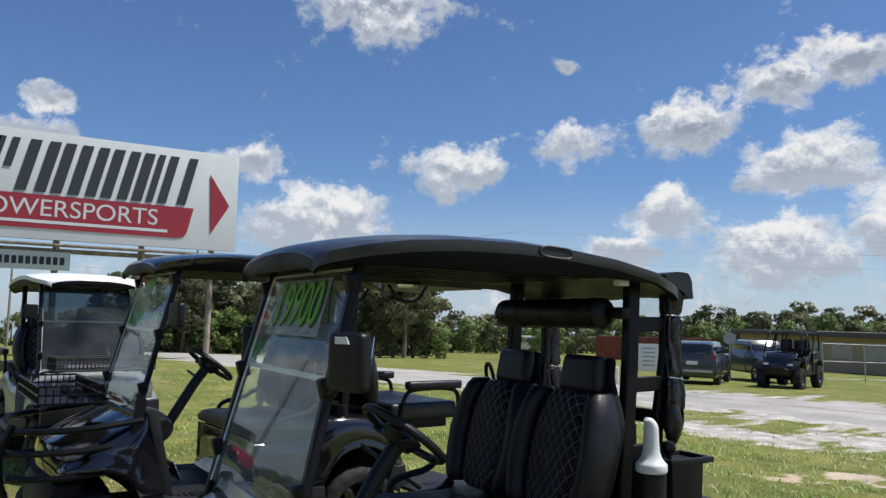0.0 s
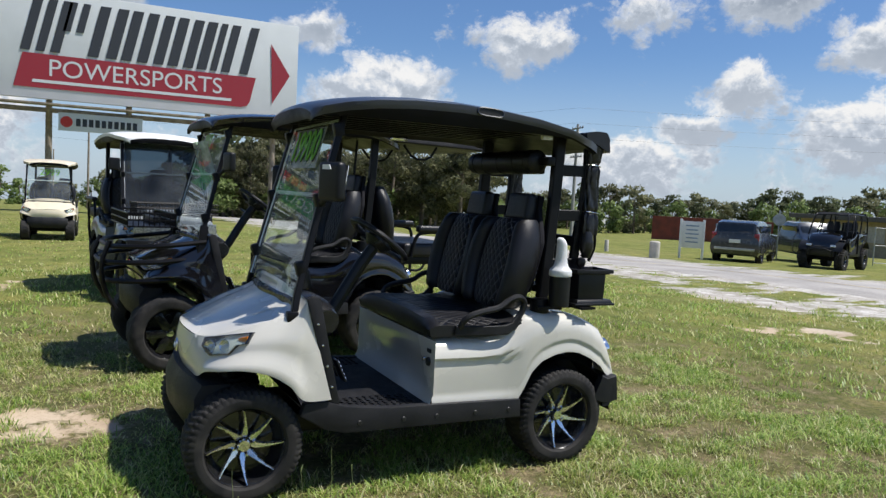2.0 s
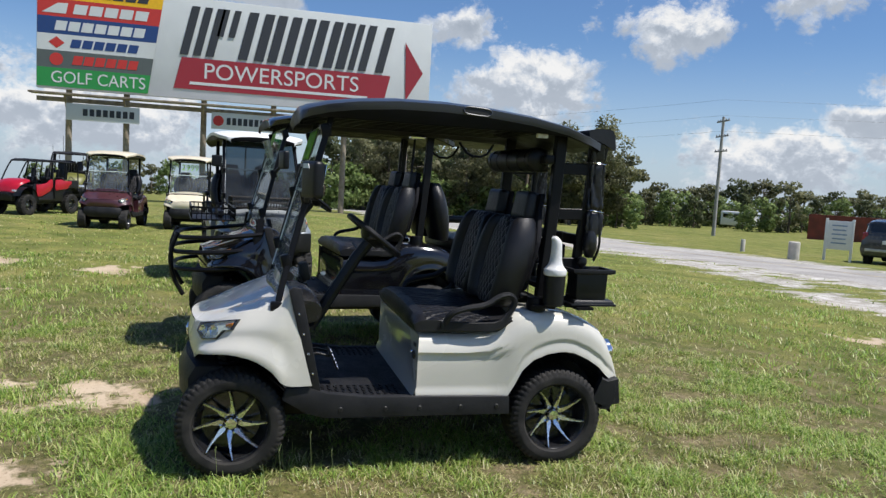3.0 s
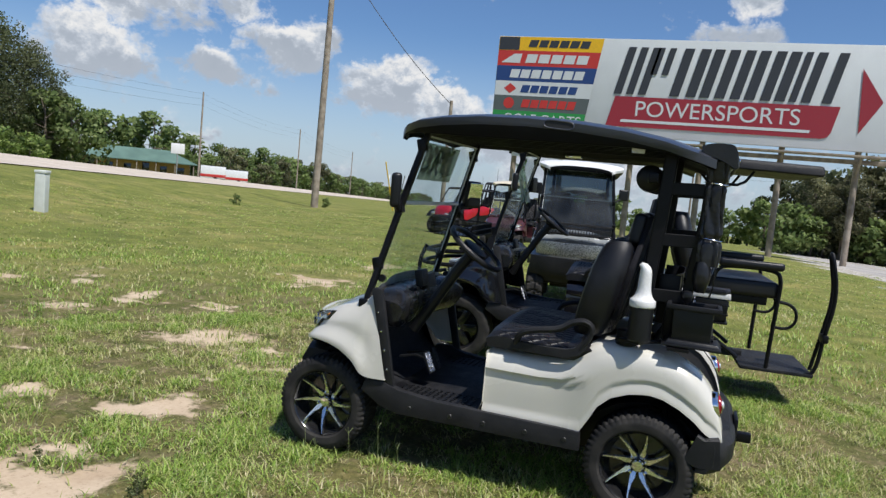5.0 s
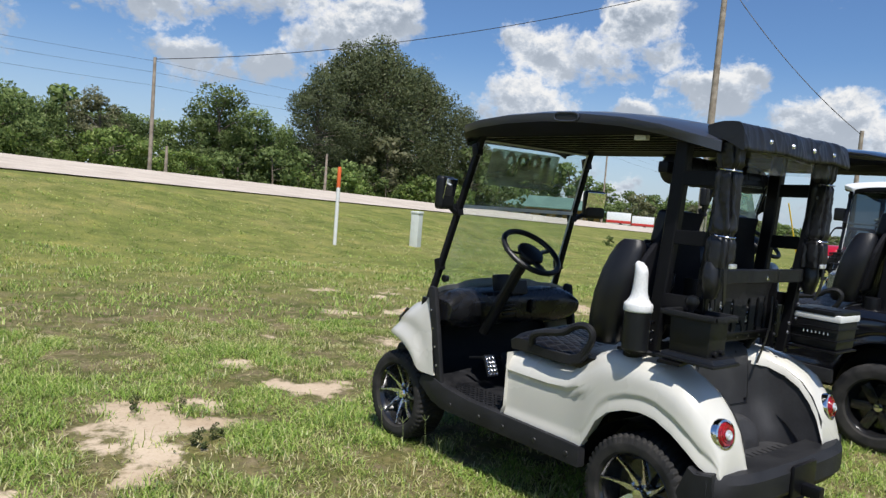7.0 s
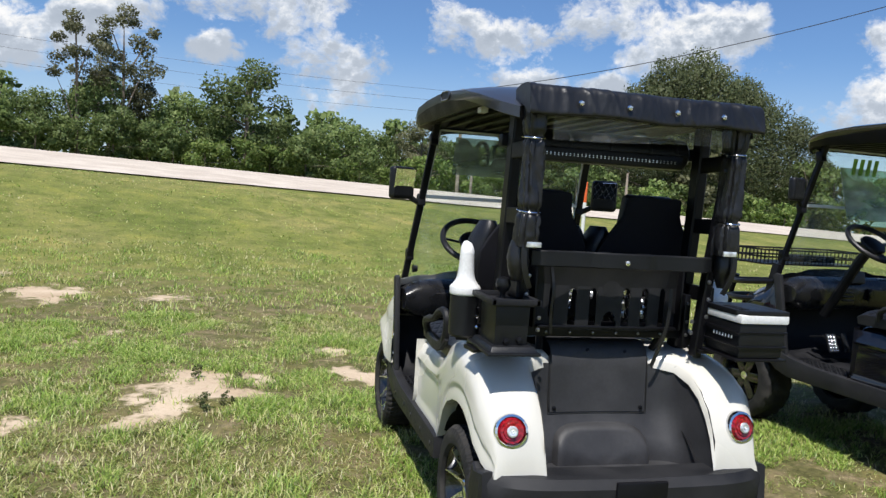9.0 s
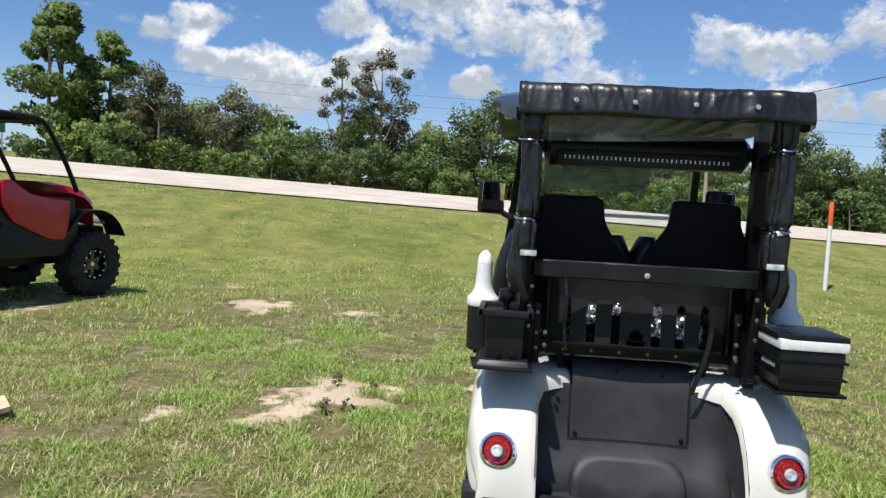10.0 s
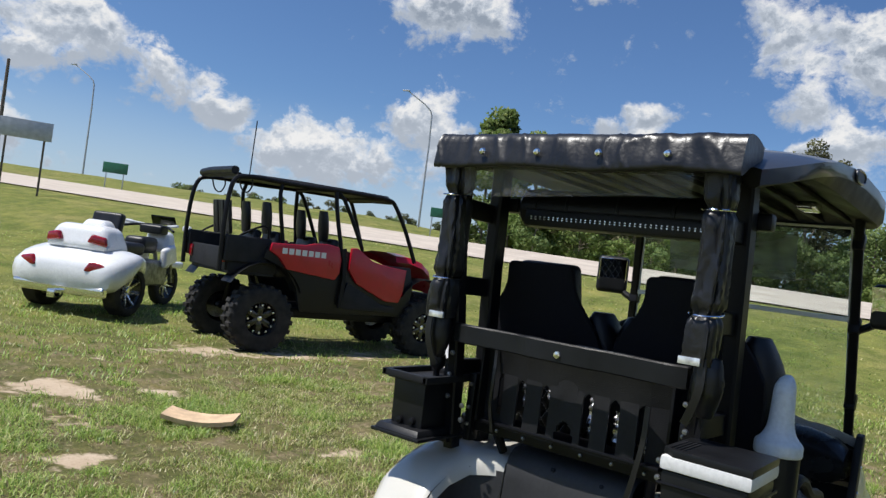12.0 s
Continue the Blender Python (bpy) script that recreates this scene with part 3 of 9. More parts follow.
def build_ground():
    half = spaced(6.5, 0.105, 900.0, 1.13)
    S = sorted({-v for v in half} | set(half))
    up = spaced(6.5, 0.105, 19.4, 1.08)
    Nn = sorted({-v for v in half} | set(up) | {ROAD_N - 0.6, ROAD_N, ROAD_N + 4, ROAD_N + 8, ROAD_N + ROAD_W, ROAD_N + ROAD_W + 1, 36.5, 40.4, 46, 60, 90, 150, 300, 900})
    verts, att, dry, pale = [], [], [], []
    for n in Nn:
        for s in S:
            x, y = xy(s, n)
            d = math.hypot(x, y)
            z = gz(x, y)
            a = 0.0
            if d < 60 and n < ROAD_N - 0.6:
                a = bare(x, y)
                z += (0.018 * noise.noise((x * 1.9, y * 1.9, 0)) + 0.010 * noise.noise((x * 6, y * 6, 4))) * min(1.0, 0.2 + max(abs(x) - 0.4, abs(y) - 0.9, 0.0))
                z -= 0.012 * a
            elif d < 400:
                z += 0.12 * noise.noise((x * 0.3, y * 0.3, 0)) * (0 if ROAD_N - 1 < n < ROAD_N + ROAD_W + 1.1 else 1)
            verts.append((x, y, z))
            att.append(a)
            pale.append(1 - smooth_step(4.0, 7.5, side_dist(x, y)) if d < 90 else 0.0)
            # thatch and painted shade between blades grow towards the carts
            dry.append(0.15 + 0.75 * (1 - smooth_step(3.5, 9.0, math.hypot(x + 1.5, y - 1.0))))
    k = len(S)
    faces = [(j * k + i, j * k + i + 1, (j + 1) * k + i + 1, (j + 1) * k + i) for j in range(len(Nn) - 1) for i in range(k - 1)]
    me = bpy.data.meshes.new("ground")
    me.from_pydata(verts, [], faces)
    me.attributes.new("bare", "FLOAT", "POINT").data.foreach_set("value", att)
    me.attributes.new("dry", "FLOAT", "POINT").data.foreach_set("value", dry)
    me.attributes.new("pale", "FLOAT", "POINT").data.foreach_set("value", pale)
    me.materials.append(ground_material())
    me.polygons.foreach_set("use_smooth", [True] * len(me.polygons))
    return tagged(new("ground", me), "dry mown grass field with bare sandy patches", "grass field", kind="structure")


ground = build_ground()
CONCRETE = mat("pale_concrete_highway", (0.50, 0.425, 0.345), 0.9, var=0.12, scale=0.8, fine=0.12, fscale=14, dirt=(0.56, 0.49, 0.41))
ASPHALT = mat("worn_grey_asphalt", (0.33, 0.31, 0.285), 0.92, var=0.15, scale=0.7, fine=0.2, fscale=30, dirt=(0.42, 0.395, 0.365), bump=0.3, bscale=60)
LANE = mat("road_paint", (0.75, 0.75, 0.72), 0.7, var=0.2, scale=5)


def ribbon(name, rows, material, label, category):
    """A road surface laid on the ground: rows of points across it."""
    bm = B()
    loft(bm, rows, close=False, cap=False)
    ob = link_mesh(name, bm, material)
    return tagged(ob, label, category, kind="structure")


rows = []
s = -420.0
while s <= 420:
    rows.append([(*xy(s, ROAD_N + k * ROAD_W / 4), road_z(s) + 0.7 * k / 4 + 0.02) for k in range(5)])
    s += 4 if abs(s) < 60 else 20
ribbon("highway", rows, CONCRETE, "pale sun-bleached highway on a low grass bank", "highway")

rows = []
for (ax, ay, aw), (bx, by, bw) in zip(SIDE, SIDE[1:]):
    for k in range(8):
        t = k / 8
        x, y, w = ax + (bx - ax) * t, ay + (by - ay) * t, aw + (bw - aw) * t
        d = Vector((bx - ax, by - ay)).normalized()
        rows.append([(x - d.y * w * q, y + d.x * w * q, gz(x - d.y * w * q, y + d.x * w * q) + up_) for q, up_ in ((-1.05 - 0.05 * noise.noise((x, y, 2.0)), -0.04), (-0.96, 0.016), (-0.5, 0.022), (0, 0.024), (0.5, 0.022), (0.96, 0.016), (1.05 + 0.05 * noise.noise((x, y, 5.0)), -0.04))])
ribbon("side_road", rows, ASPHALT, "worn grey asphalt side road with sandy edges", "road")

YELLOW = mat("worn_yellow_paint", (0.44, 0.36, 0.22), 0.85, var=0.25, scale=3, fine=0.3, fscale=22)
rows = [[r[3], tuple(Vector(r[3]).lerp(Vector(r[4]), 0.10))] for r in rows]
rows = [[(x, y, z + 0.005) for x, y, z in r] for r in rows]
ribbon("centre_line", rows, YELLOW, "worn yellow centre line of the side road", "road marking")

# ---- the parked golf carts ----


def tyre_mesh(r, w, rim, n=80, chunky=False, fine=False):
    n = 208 if fine else n
    bm = B()
    half = w / 2
    prof = [(rim, -half * 0.80), (rim + 0.012, -half * 0.96), ((rim + r) / 2, -half * 1.02), (r - 0.035, -half * 1.0), (r - 0.014, -half * 0.93),
            (r, -half * 0.76), (r, -half * 0.5), (r, -half * 0.25), (r, 0), (r, half * 0.25), (r, half * 0.5), (r, half * 0.76),
            (r - 0.014, half * 0.93), (r - 0.035, half * 1.0), ((rim + r) / 2, half * 1.02), (rim + 0.012, half * 0.96), (rim, half * 0.80)]
    rings = []
    for k, (pr, z) in enumerate(prof):
        ring = []
        for j in range(n):
            a = 2 * math.pi * j / n
            q = pr
            if 4 <= k <= 12:
                sweep = abs(k - 8) * (1 if not chunky else 0.6)
                per = 4 if not chunky else 5
                if (j + int(sweep)) % per == 0 or (chunky and k == 8):
                    q -= 0.011 if not chunky else 0.022
            ring.append((q * math.cos(a), q * math.sin(a), z))
        rings.append(ring)
    loft(bm, rings, True, False)
    return bm


def wheel(parent, m, r, w, rim, style="spoke", chunky=False):
    """A wheel whose outer face looks along local +z."""
    bm = B()
    h = w / 2
    lathe(bm, [(rim * 1.0, h * 0.84), (rim * 1.03, h * 0.80), (rim * 0.99, h * 0.72), (rim * 0.94, h * 0.5), (rim * 0.86, h * 0.0), (rim * 0.80, -h * 0.15), (rim * 0.25, -h * 0.1), (0.001, -h * 0.1)], n=40, cap=False)
    rimo = part("wheel", bm, GLOSSBLK, parent, "gloss black alloy wheel")
    rimo.matrix_basis = m
    part("tyre", tyre_mesh(r, w, rim, chunky=chunky, fine=style == "spoke" and r < 0.3), RUBBER, rimo, "dusty black rubber tyre", smooth=28)
    bm = B()
    lathe(bm, [(rim * 0.15, 0.0), (rim * 0.17, h * 0.42), (rim * 0.14, h * 0.50), (rim * 0.03, h * 0.52), (0.001, h * 0.52)], n=20, cap=False)
    part("hub_cap", bm, CHROME, rimo)
    for k in range(4):
        a = math.pi / 4 + math.pi / 2 * k
        bm = B()
        lathe(bm, [(rim * 0.055, 0.0), (rim * 0.055, h * 0.40), (rim * 0.03, h * 0.46), (0.001, h * 0.46)], Matrix.Translation((rim * 0.27 * math.cos(a), rim * 0.27 * math.sin(a), 0)), 8, cap=False)
        part("lug_nut", bm, CHROME, rimo)
    if style == "spoke":
        first = None
        for k in range(8):
            rot = Matrix.Rotation(2 * math.pi * (k + 0.5) / 8, 4, "Z")
            if first is None:
                bm = B()
                a, b = rim * 0.20, rim * 0.95
                rings = []
                for t in (0, 0.15, 0.4, 0.75, 1):
                    x = a + (b - a) * t
                    wd = 0.74 * rim * (0.075 + 0.085 * math.sin(math.pi * min(1, t * 2.2)) * (1 - t)) * (1 - 0.78 * t)
                    off = rim * 0.16 * t * t
                    zt = h * (0.30 + 0.52 * t)
                    rings.append([(x, off - wd, zt - 0.022), (x, off - wd * 0.8, zt), (x, off + wd * 0.8, zt), (x, off + wd, zt - 0.022)])
                loft(bm, rings)
                first = part("spoke", bm, ALLOY, rimo, "machined silver spoke")
                first.matrix_basis = rot
            else:
                again("spoke", first, rimo, rot)
    else:
        for k in range(12 if style == "dots" else 0):
            a0 = 2 * math.pi * k / 12
            bm = B()
            lathe(bm, [(0.0, h * 0.80), (0.012, h * 0.79), (0.015, h * 0.70)], Matrix.Translation((rim * 0.84 * math.cos(a0), rim * 0.84 * math.sin(a0), 0)), 8, cap=False)
            part("rim_bolt", bm, ALLOY, rimo)
        for k in range(6):
            bm = B()
            a0 = 2 * math.pi * k / 6
            box(bm, (rim * 0.5, 0, h * 0.40), (rim * 0.8, rim * 0.34, 0.02), 0.006)
            o = part("spoke", bm, GLOSSBLK, rimo)
            o.matrix_basis = Matrix.Rotation(a0, 4, "Z")
    return rimo


def rail(rows, v):
    """A point along a table of (x, y, z) rows, v from 0 to 1, with rounded passage."""
    k = v * (len(rows) - 1)
    i = min(len(rows) - 2, int(k))
    t = k - i
    p0, p1, p2, p3 = (Vector(rows[max(0, i - 1)]), Vector(rows[i]), Vector(rows[i + 1]), Vector(rows[min(len(rows) - 1, i + 2)]))
    return 0.5 * (2 * p1 + (p2 - p0) * t + (2 * p0 - 5 * p1 + 4 * p2 - p3) * t * t + (3 * p1 - p0 - 3 * p2 + p3) * t ** 3)


CREST = [(0, 1.088, 0.742), (0.15, 1.078, 0.742), (0.275, 1.052, 0.740), (0.36, 0.998, 0.750), (0.435, 0.925, 0.778), (0.495, 0.825, 0.818), (0.522, 0.735, 0.848),
         (0.540, 0.665, 0.872), (0.551, 0.625, 0.895), (0.556, 0.602, 0.925), (0.556, 0.598, 0.935)]
HEM = [(0, 1.078, 0.545), (0.13, 1.072, 0.545), (0.24, 1.062, 0.548), (0.345, 1.050, 0.560), (0.44, 1.025, 0.600), (0.535, 0.975, 0.621), (0.588, 0.88, 0.630),
       (0.602, 0.77, 0.606), (0.604, 0.68, 0.552), (0.600, 0.605, 0.478), (0.595, 0.478, 0.472)]


def front_shell():
    """Hood, nose fascia and front fenders in one skin with a crest along each side."""
    bm = B()
    nv, nw = 60, 14
    for sx in (-1, 1):
        rows = []
        for i in range(nv + 1):
            v = i / nv
            a, b = rail(CREST, v), rail(HEM, v)
            row = []
            for j in range(nw + 1):
                w = j / nw
                p = a.lerp(b, w)
                out = Vector((0.012 + 0.55 * p.x, 0.9 * (1 - smooth_step(0.25, 0.6, v)) + 0.1, 0)).normalized()
                p += out * (0.020 * math.sin(math.pi * w) * (1 - 0.7 * smooth_step(0.75, 1.0, v)))
                # raised brow along the wheel arch
                p += out * (0.014 * math.exp(-((w - 0.93) / 0.11) ** 2) - 0.010 * math.exp(-((w - 0.62) / 0.12) ** 2)) * smooth_step(0.3, 0.45, v) * (1 - smooth_step(0.86, 0.96, v))
                row.append((sx * p.x, p.y, p.z))
            rows.append(row)
        loft(bm, rows, close=False, cap=False)
        hem = [Vector(r[-1]) for r in rows]
        loft(bm, [hem, [p + Vector((-0.035 * sx * smooth_step(0.2, 0.4, k / nv), -0.03 * (1 - smooth_step(0.2, 0.4, k / nv)), 0.012)) for k, p in enumerate(hem)]], close=False, cap=False)
    rows, n = [], 28
    for i in range(31):
        v = 0.2 + 0.8 * i / 30
        a = rail(CREST, v)
        row = []
        for j in range(n + 1):
            u = -1 + 2 * j / n
            t = (v - 0.2) / 0.8
            crown = 0.010 + 0.050 * smooth_step(0.0, 0.75, t)
            round_ = (1 - abs(u) ** 2.4)
            y = a.y + 0.036 * (1 - u * u) * (1 - smooth_step(0.0, 0.5, t)) + 0.05 * smooth_step(0.55, 0.9, t) * (1 - u * u)
            row.append((a.x * u, y, a.z + crown * round_ - 0.012 * math.exp(-((abs(u) - 0.62) / 0.1) ** 2) * smooth_step(0.1, 0.5, t)))
        rows.append(row)
    loft(bm, rows, close=False, cap=False)
    bmesh.ops.remove_doubles(bm, verts=bm.verts, dist=0.0008)
    return bm


def rear_side(side):
    """One rear quarter: seat box side, fender and tail corner."""
    tab = [  # y, foot, top, crest reach inwards
        (-0.06, 0.400, 0.722), (-0.075, 0.398, 0.724), (-0.20, 0.396, 0.722), (-0.34, 0.394, 0.722), (-0.45, 0.392, 0.735), (-0.52, 0.392, 0.785), (-0.565, 0.395, 0.822), (-0.60, 0.455, 0.838),
        (-0.64, 0.535, 0.846), (-0.70, 0.590, 0.850), (-0.78, 0.622, 0.848), (-0.84, 0.632, 0.844), (-0.875, 0.634, 0.840), (-0.905, 0.631, 0.835), (-0.94, 0.625, 0.828), (-1.02, 0.590, 0.800), (-1.09, 0.545, 0.760), (-1.145, 0.492, 0.70),
        (-1.185, 0.468, 0.635), (-1.21, 0.464, 0.56), (-1.222, 0.462, 0.50), (-1.226, 0.462, 0.464)]
    rows = []
    for y, zb, zt in tab:
        row = []
        h = zt - zb
        for i in range(31):                       # outer face, foot to shoulder
            t = i / 30
            z = zb + h * 0.86 * t
            flat = 1 - smooth_step(-0.45, -0.62, y)
            inset = 0.020 * flat * smooth_step(0.630, 0.614, z) * (0.55 + 0.45 * smooth_step(0.40, 0.45, z)) + 0.010 * smooth_step(-0.52, -0.64, y) * smooth_step(zb + 0.075, zb + 0.05, z)
            puff = 0.012 * math.exp(-((z - zb) / 0.05) ** 2) * smooth_step(-0.5, -0.65, y)
            end = 0.045 * smooth_step(-1.08, -1.226, y)
            row.append((side * (0.572 - inset + puff - end - 0.03 * t ** 6), y, z))
        for a in (0.25, 0.5, 0.75, 1.0):          # rounded shoulder
            r = min(0.10, h * 0.8)
            row.append((side * (0.542 - r * (1 - math.cos(a * math.pi / 2)) - 0.045 * smooth_step(-1.08, -1.226, y)), y, zb + h * 0.86 + h * 0.14 * math.sin(a * math.pi / 2)))
        xin = curve_at([(-1.226, 0.335), (-1.10, 0.334), (-1.03, 0.332), (-0.975, 0.326), (-0.94, 0.312), (-0.905, 0.262), (-0.875, 0.205), (-0.78, 0.20), (-0.60, 0.28), (-0.45, 0.345)], y)
        drop = min(0.055, h * 0.5)
        row.append((side * (xin + 0.050), y + 0.004, zt + 0.004))
        row.append((side * (xin + 0.022), y, zt - 0.004))
        row.append((side * (xin + 0.006), y - 0.004, zt - drop * 0.4))
        row.append((side * xin, y - 0.006, zt - drop))
        rows.append(row)
    bm = B()
    loft(bm, rows, close=False, cap=False)
    a = [Vector(r[0]) for r in rows]
    loft(bm, [a, [v + Vector((-side * 0.06, 0, 0.01)) for v in a]], close=False, cap=False)
    return bm


def roof_mesh(zoff=0.0):
    """Moulded roof: crowned top, deep rounded rim, ribbed underside."""
    prof = [(0.578, 1.822), (0.565, 1.842), (0.53, 1.856), (0.44, 1.876), (0.30, 1.897), (0.10, 1.914), (-0.15, 1.918), (-0.40, 1.906), (-0.62, 1.884), (-0.82, 1.848), (-0.98, 1.805), (-1.05, 1.785)]
    n = 26
    top, low = [], []
    for k, (y, z) in enumerate(prof):
        t = (0.578 - y) / 1.628
        w = 0.578 * (1 - 0.28 * max(0, 1 - t / 0.13) ** 2) * (1 - 0.16 * max(0, (t - 0.84) / 0.16) ** 2)
        rt, rl = [], []
        for i in range(n + 1):
            u = -1 + 2 * i / n
            x = w * math.copysign(abs(u) ** 0.85, u) + 0.016
            edge = abs(u) ** 7
            crown = 0.035 * (1 - u * u)
            rt.append((x, y - 0.05 * edge * (1 if t > 0.5 else -0.3) * 0, z + crown - 0.012 * edge + zoff))
            floor = min(z - 0.03, 1.828 + 0.02 * (1 - abs(u) ** 3))
            rl.append((x * 0.965, min(0.560, max(-1.035, y)), floor - 0.028 * edge + zoff))
        top.append(rt)
        low.append(rl)
    rings = []
    for a, b in zip(top, low):
        lip = [(p[0] * 0.998, p[1], max(p[2] - 0.040, q[2] + 0.006)) for p, q in ((a[-1], b[-1]), (a[0], b[0]))]
        rings.append(a + [lip[0]] + b[::-1] + [lip[1]])
    bm = B()
    loft(bm, rings, True, True)
    return bm


def seat_back(bm_q, bm_ls, cx, zb=0.86, zt=1.345, w=0.235, y0=-0.535, lean=0.30, depth=0.085):
    """One bucket back: quilted middle (bm_q) and padded wings (bm_l)."""
    def ring(t, hw, d):
        z = zb + (zt - zb) * t
        y = y0 - lean * (z - zb) * 0.75
        k = 1 - 0.16 * (2 * t - 0.85) ** 2
        pts = []
        for i in range(20):
            a = 2 * math.pi * i / 20
            c, s_ = math.cos(a), math.sin(a)
            x = hw * k * math.copysign(abs(c) ** 0.55, c)
            yy = d * math.copysign(abs(s_) ** 0.7, s_)
            pts.append((cx + x, y + yy - 0.03, z))
        return pts
    T = [0, 0.04, 0.12, 0.3, 0.5, 0.7, 0.85, 0.95, 1.0]
    sc = [0.72, 0.92, 1, 1.03, 1.04, 1.02, 0.94, 0.80, 0.55]
    loft(bm_q, [ring(t, w * 0.70 * q, depth * (0.55 + 0.5 * q)) for t, q in zip(T, sc)])
    for sd, bm_l in zip((-1, 1), bm_ls):
        rings = []
        for t, q in zip(T, sc):
            z = zb + (zt - zb) * t
            y = y0 - lean * (z - zb) * 0.75 - 0.025
            wx = w * (0.80 + 0.18 * math.sin(math.pi * min(1, t * 1.05)))
            rings.append([(cx + sd * (wx + 0.055 * q * math.cos(a)), y + 0.02 + (depth * 1.05) * q * math.sin(a), z) for a in [2 * math.pi * j / 12 for j in range(12)]])
        loft(bm_l, rings)


def cart(name, m, label, paint, opts, group=""):
    """A two-seat cart with everything that every one of them has."""
    lift, R, W, rim = opts.get("lift", 0.0), opts.get("tyre", 0.265), opts.get("tyre_w", 0.205), opts.get("rim", 0.18)
    c = thing(name, m, label, "golf cart", group)
    up = Matrix.Translation((0, 0, lift))
    P = []

    def add(nm, bm, material, label="", smooth=35.0):
        o = part(nm, bm, material, c, label, smooth)
        o.matrix_basis = up.copy()
        P.append(o)
        return o

    # wheels
    w0 = None
    for sx in (-1, 1):
        for y in (0.86, -0.86):
            face = pose(sx * (0.565 - W / 2 + 0.01), y, R, 0, 90 * sx, 0) @ Matrix.Rotation(0.6 * y + sx, 4, "Z")
            if w0 is None:
                w0 = wheel(c, face, R, W, rim, opts.get("style", "spoke"), opts.get("chunky", False))
            else:
                again("wheel", w0, c, face)
    add("front_body", front_shell(), paint, "painted hood and front fenders", 40)
    for sx in (-1, 1):
        add("rear_fender", rear_side(sx), paint, "painted rear fender", 40)
    bm = B()
    rows = []
    for k, (x0, z) in enumerate([(0, 0.40), (0, 0.45), (0.02, 0.48), (0.02, 0.60), (0.0, 0.63), (0.0, 0.72)]):
        rows.append([(x, -0.06 + 0.0 - x0 * (1 if abs(x) < 0.45 else 0) - 0.02 * smooth_step(0.72, 0.40, z) * 0 + (0.02 if z < 0.42 else 0), z) for x in [-0.572, -0.5, -0.46, -0.40, -0.2, 0, 0.2, 0.40, 0.46, 0.5, 0.572]])
    loft(bm, rows, close=False, cap=False)
    add("seat_box_front", bm, paint, "painted seat base front panel")
    # chassis, sills, floor
    for sx in (-1, 1):
        bm = B()
        prof = [(0.60, 0.455), (0.50, 0.462), (0.40, 0.43), (0.20, 0.408), (-0.57, 0.396), (-0.575, 0.30), (0.40, 0.30), (0.50, 0.325), (0.62, 0.40)]
        prism(bm, [(y, z) for y, z in prof], 0.05, Matrix(((0, 0, -1, 0.585 if sx > 0 else -0.535), (1, 0, 0, 0), (0, 1, 0, 0), (0, 0, 0, 1))), 0.006)
        add("sill", bm, PLASTIC2, "black textured side sill")
    bm = B()
    box(bm, (0, 0.22, 0.375), (1.06, 0.62, 0.05), 0.008)
    loft(bm, [[(x, 0.50, 0.40), (x, 0.60, 0.43), (x, 0.70, 0.52), (x, 0.745, 0.70), (x, 0.735, 0.70), (x, 0.69, 0.51), (x, 0.59, 0.41), (x, 0.50, 0.38)] for x in (-0.53, -0.4, 0, 0.4, 0.53)])
    add("floor_pan", bm, DUSTMAT, "black rubber floor mat")
    for sx in (-1, 1):
        bm = B()
        for i in range(13):
            for j in range(6):
                x, y = sx * (0.515 - j * 0.032), 0.02 + i * 0.035
                box(bm, (x, y, 0.403), (0.020, 0.007, 0.006), 0, rot=(0, 0, 45 if (i + j) % 2 else -45))
        add("tread_plate", bm, PLASTIC, "raised tread pattern", 0)
    bm = B()
    box(bm, (0, -0.1, 0.27), (0.55, 1.9, 0.10), 0.02)
    tube(bm, [(-0.46, 0.86, R), (0.46, 0.86, R)], 0.035)
    tube(bm, [(-0.46, -0.86, R), (0.46, -0.86, R)], 0.05)
    box(bm, (0, -0.68, 0.42), (0.62, 0.36, 0.32), 0.03)
    for sx in (-1, 1):
        tube(bm, [(sx * 0.30, 0.93, 0.64), (sx * 0.36, 0.88, 0.30)], 0.035, 10)
        for k in range(6):
            z = 0.36 + k * 0.045
            tube(bm, [(sx * 0.35 + 0.05 * math.cos(a), 0.89 + 0.05 * math.sin(a), z) for a in [j * math.pi / 4 for j in range(8)]], 0.009, 6, closed=True)
        tube(bm, [(sx * 0.15, 0.80, 0.33), (sx * 0.44, 0.86, R + 0.02)], 0.022)
        tube(bm, [(sx * 0.15, 0.95, 0.33), (sx * 0.44, 0.86, R + 0.02)], 0.022)
        # inner wheel-arch liners
        for y0, rr in ((-0.86, 0.34),):
            loft(bm, [[(sx * x, y0 + rr * math.cos(a), 0.22 + lift * 0 + rr * math.sin(a) * 1.08) for a in [math.pi * (0.05 + 0.9 * j / 14) for j in range(15)]] for x in (0.33, 0.545)], close=False, cap=False)
    add("chassis", bm, STEEL, "black steel chassis and suspension")
    # front bumper
    bm = B()
    rings = []
    for i in range(17):
        x = -0.43 + 0.86 * i / 16
        e = abs(x) / 0.43
        y = 1.100 - 0.070 * e ** 2.5
        zc, hh = 0.430, 0.125 * (1 - 0.18 * e ** 6)
        rings.append([(x, y - 0.11, zc - hh), (x, y + 0.0, zc - hh), (x, y + 0.04, zc - hh * 0.5), (x, y + 0.045, zc + hh * 0.4), (x, y + 0.01, zc + hh), (x, y - 0.12, zc + hh)])
    loft(bm, rings)
    add("front_bumper", bm, PLASTIC2, "black moulded front bumper")
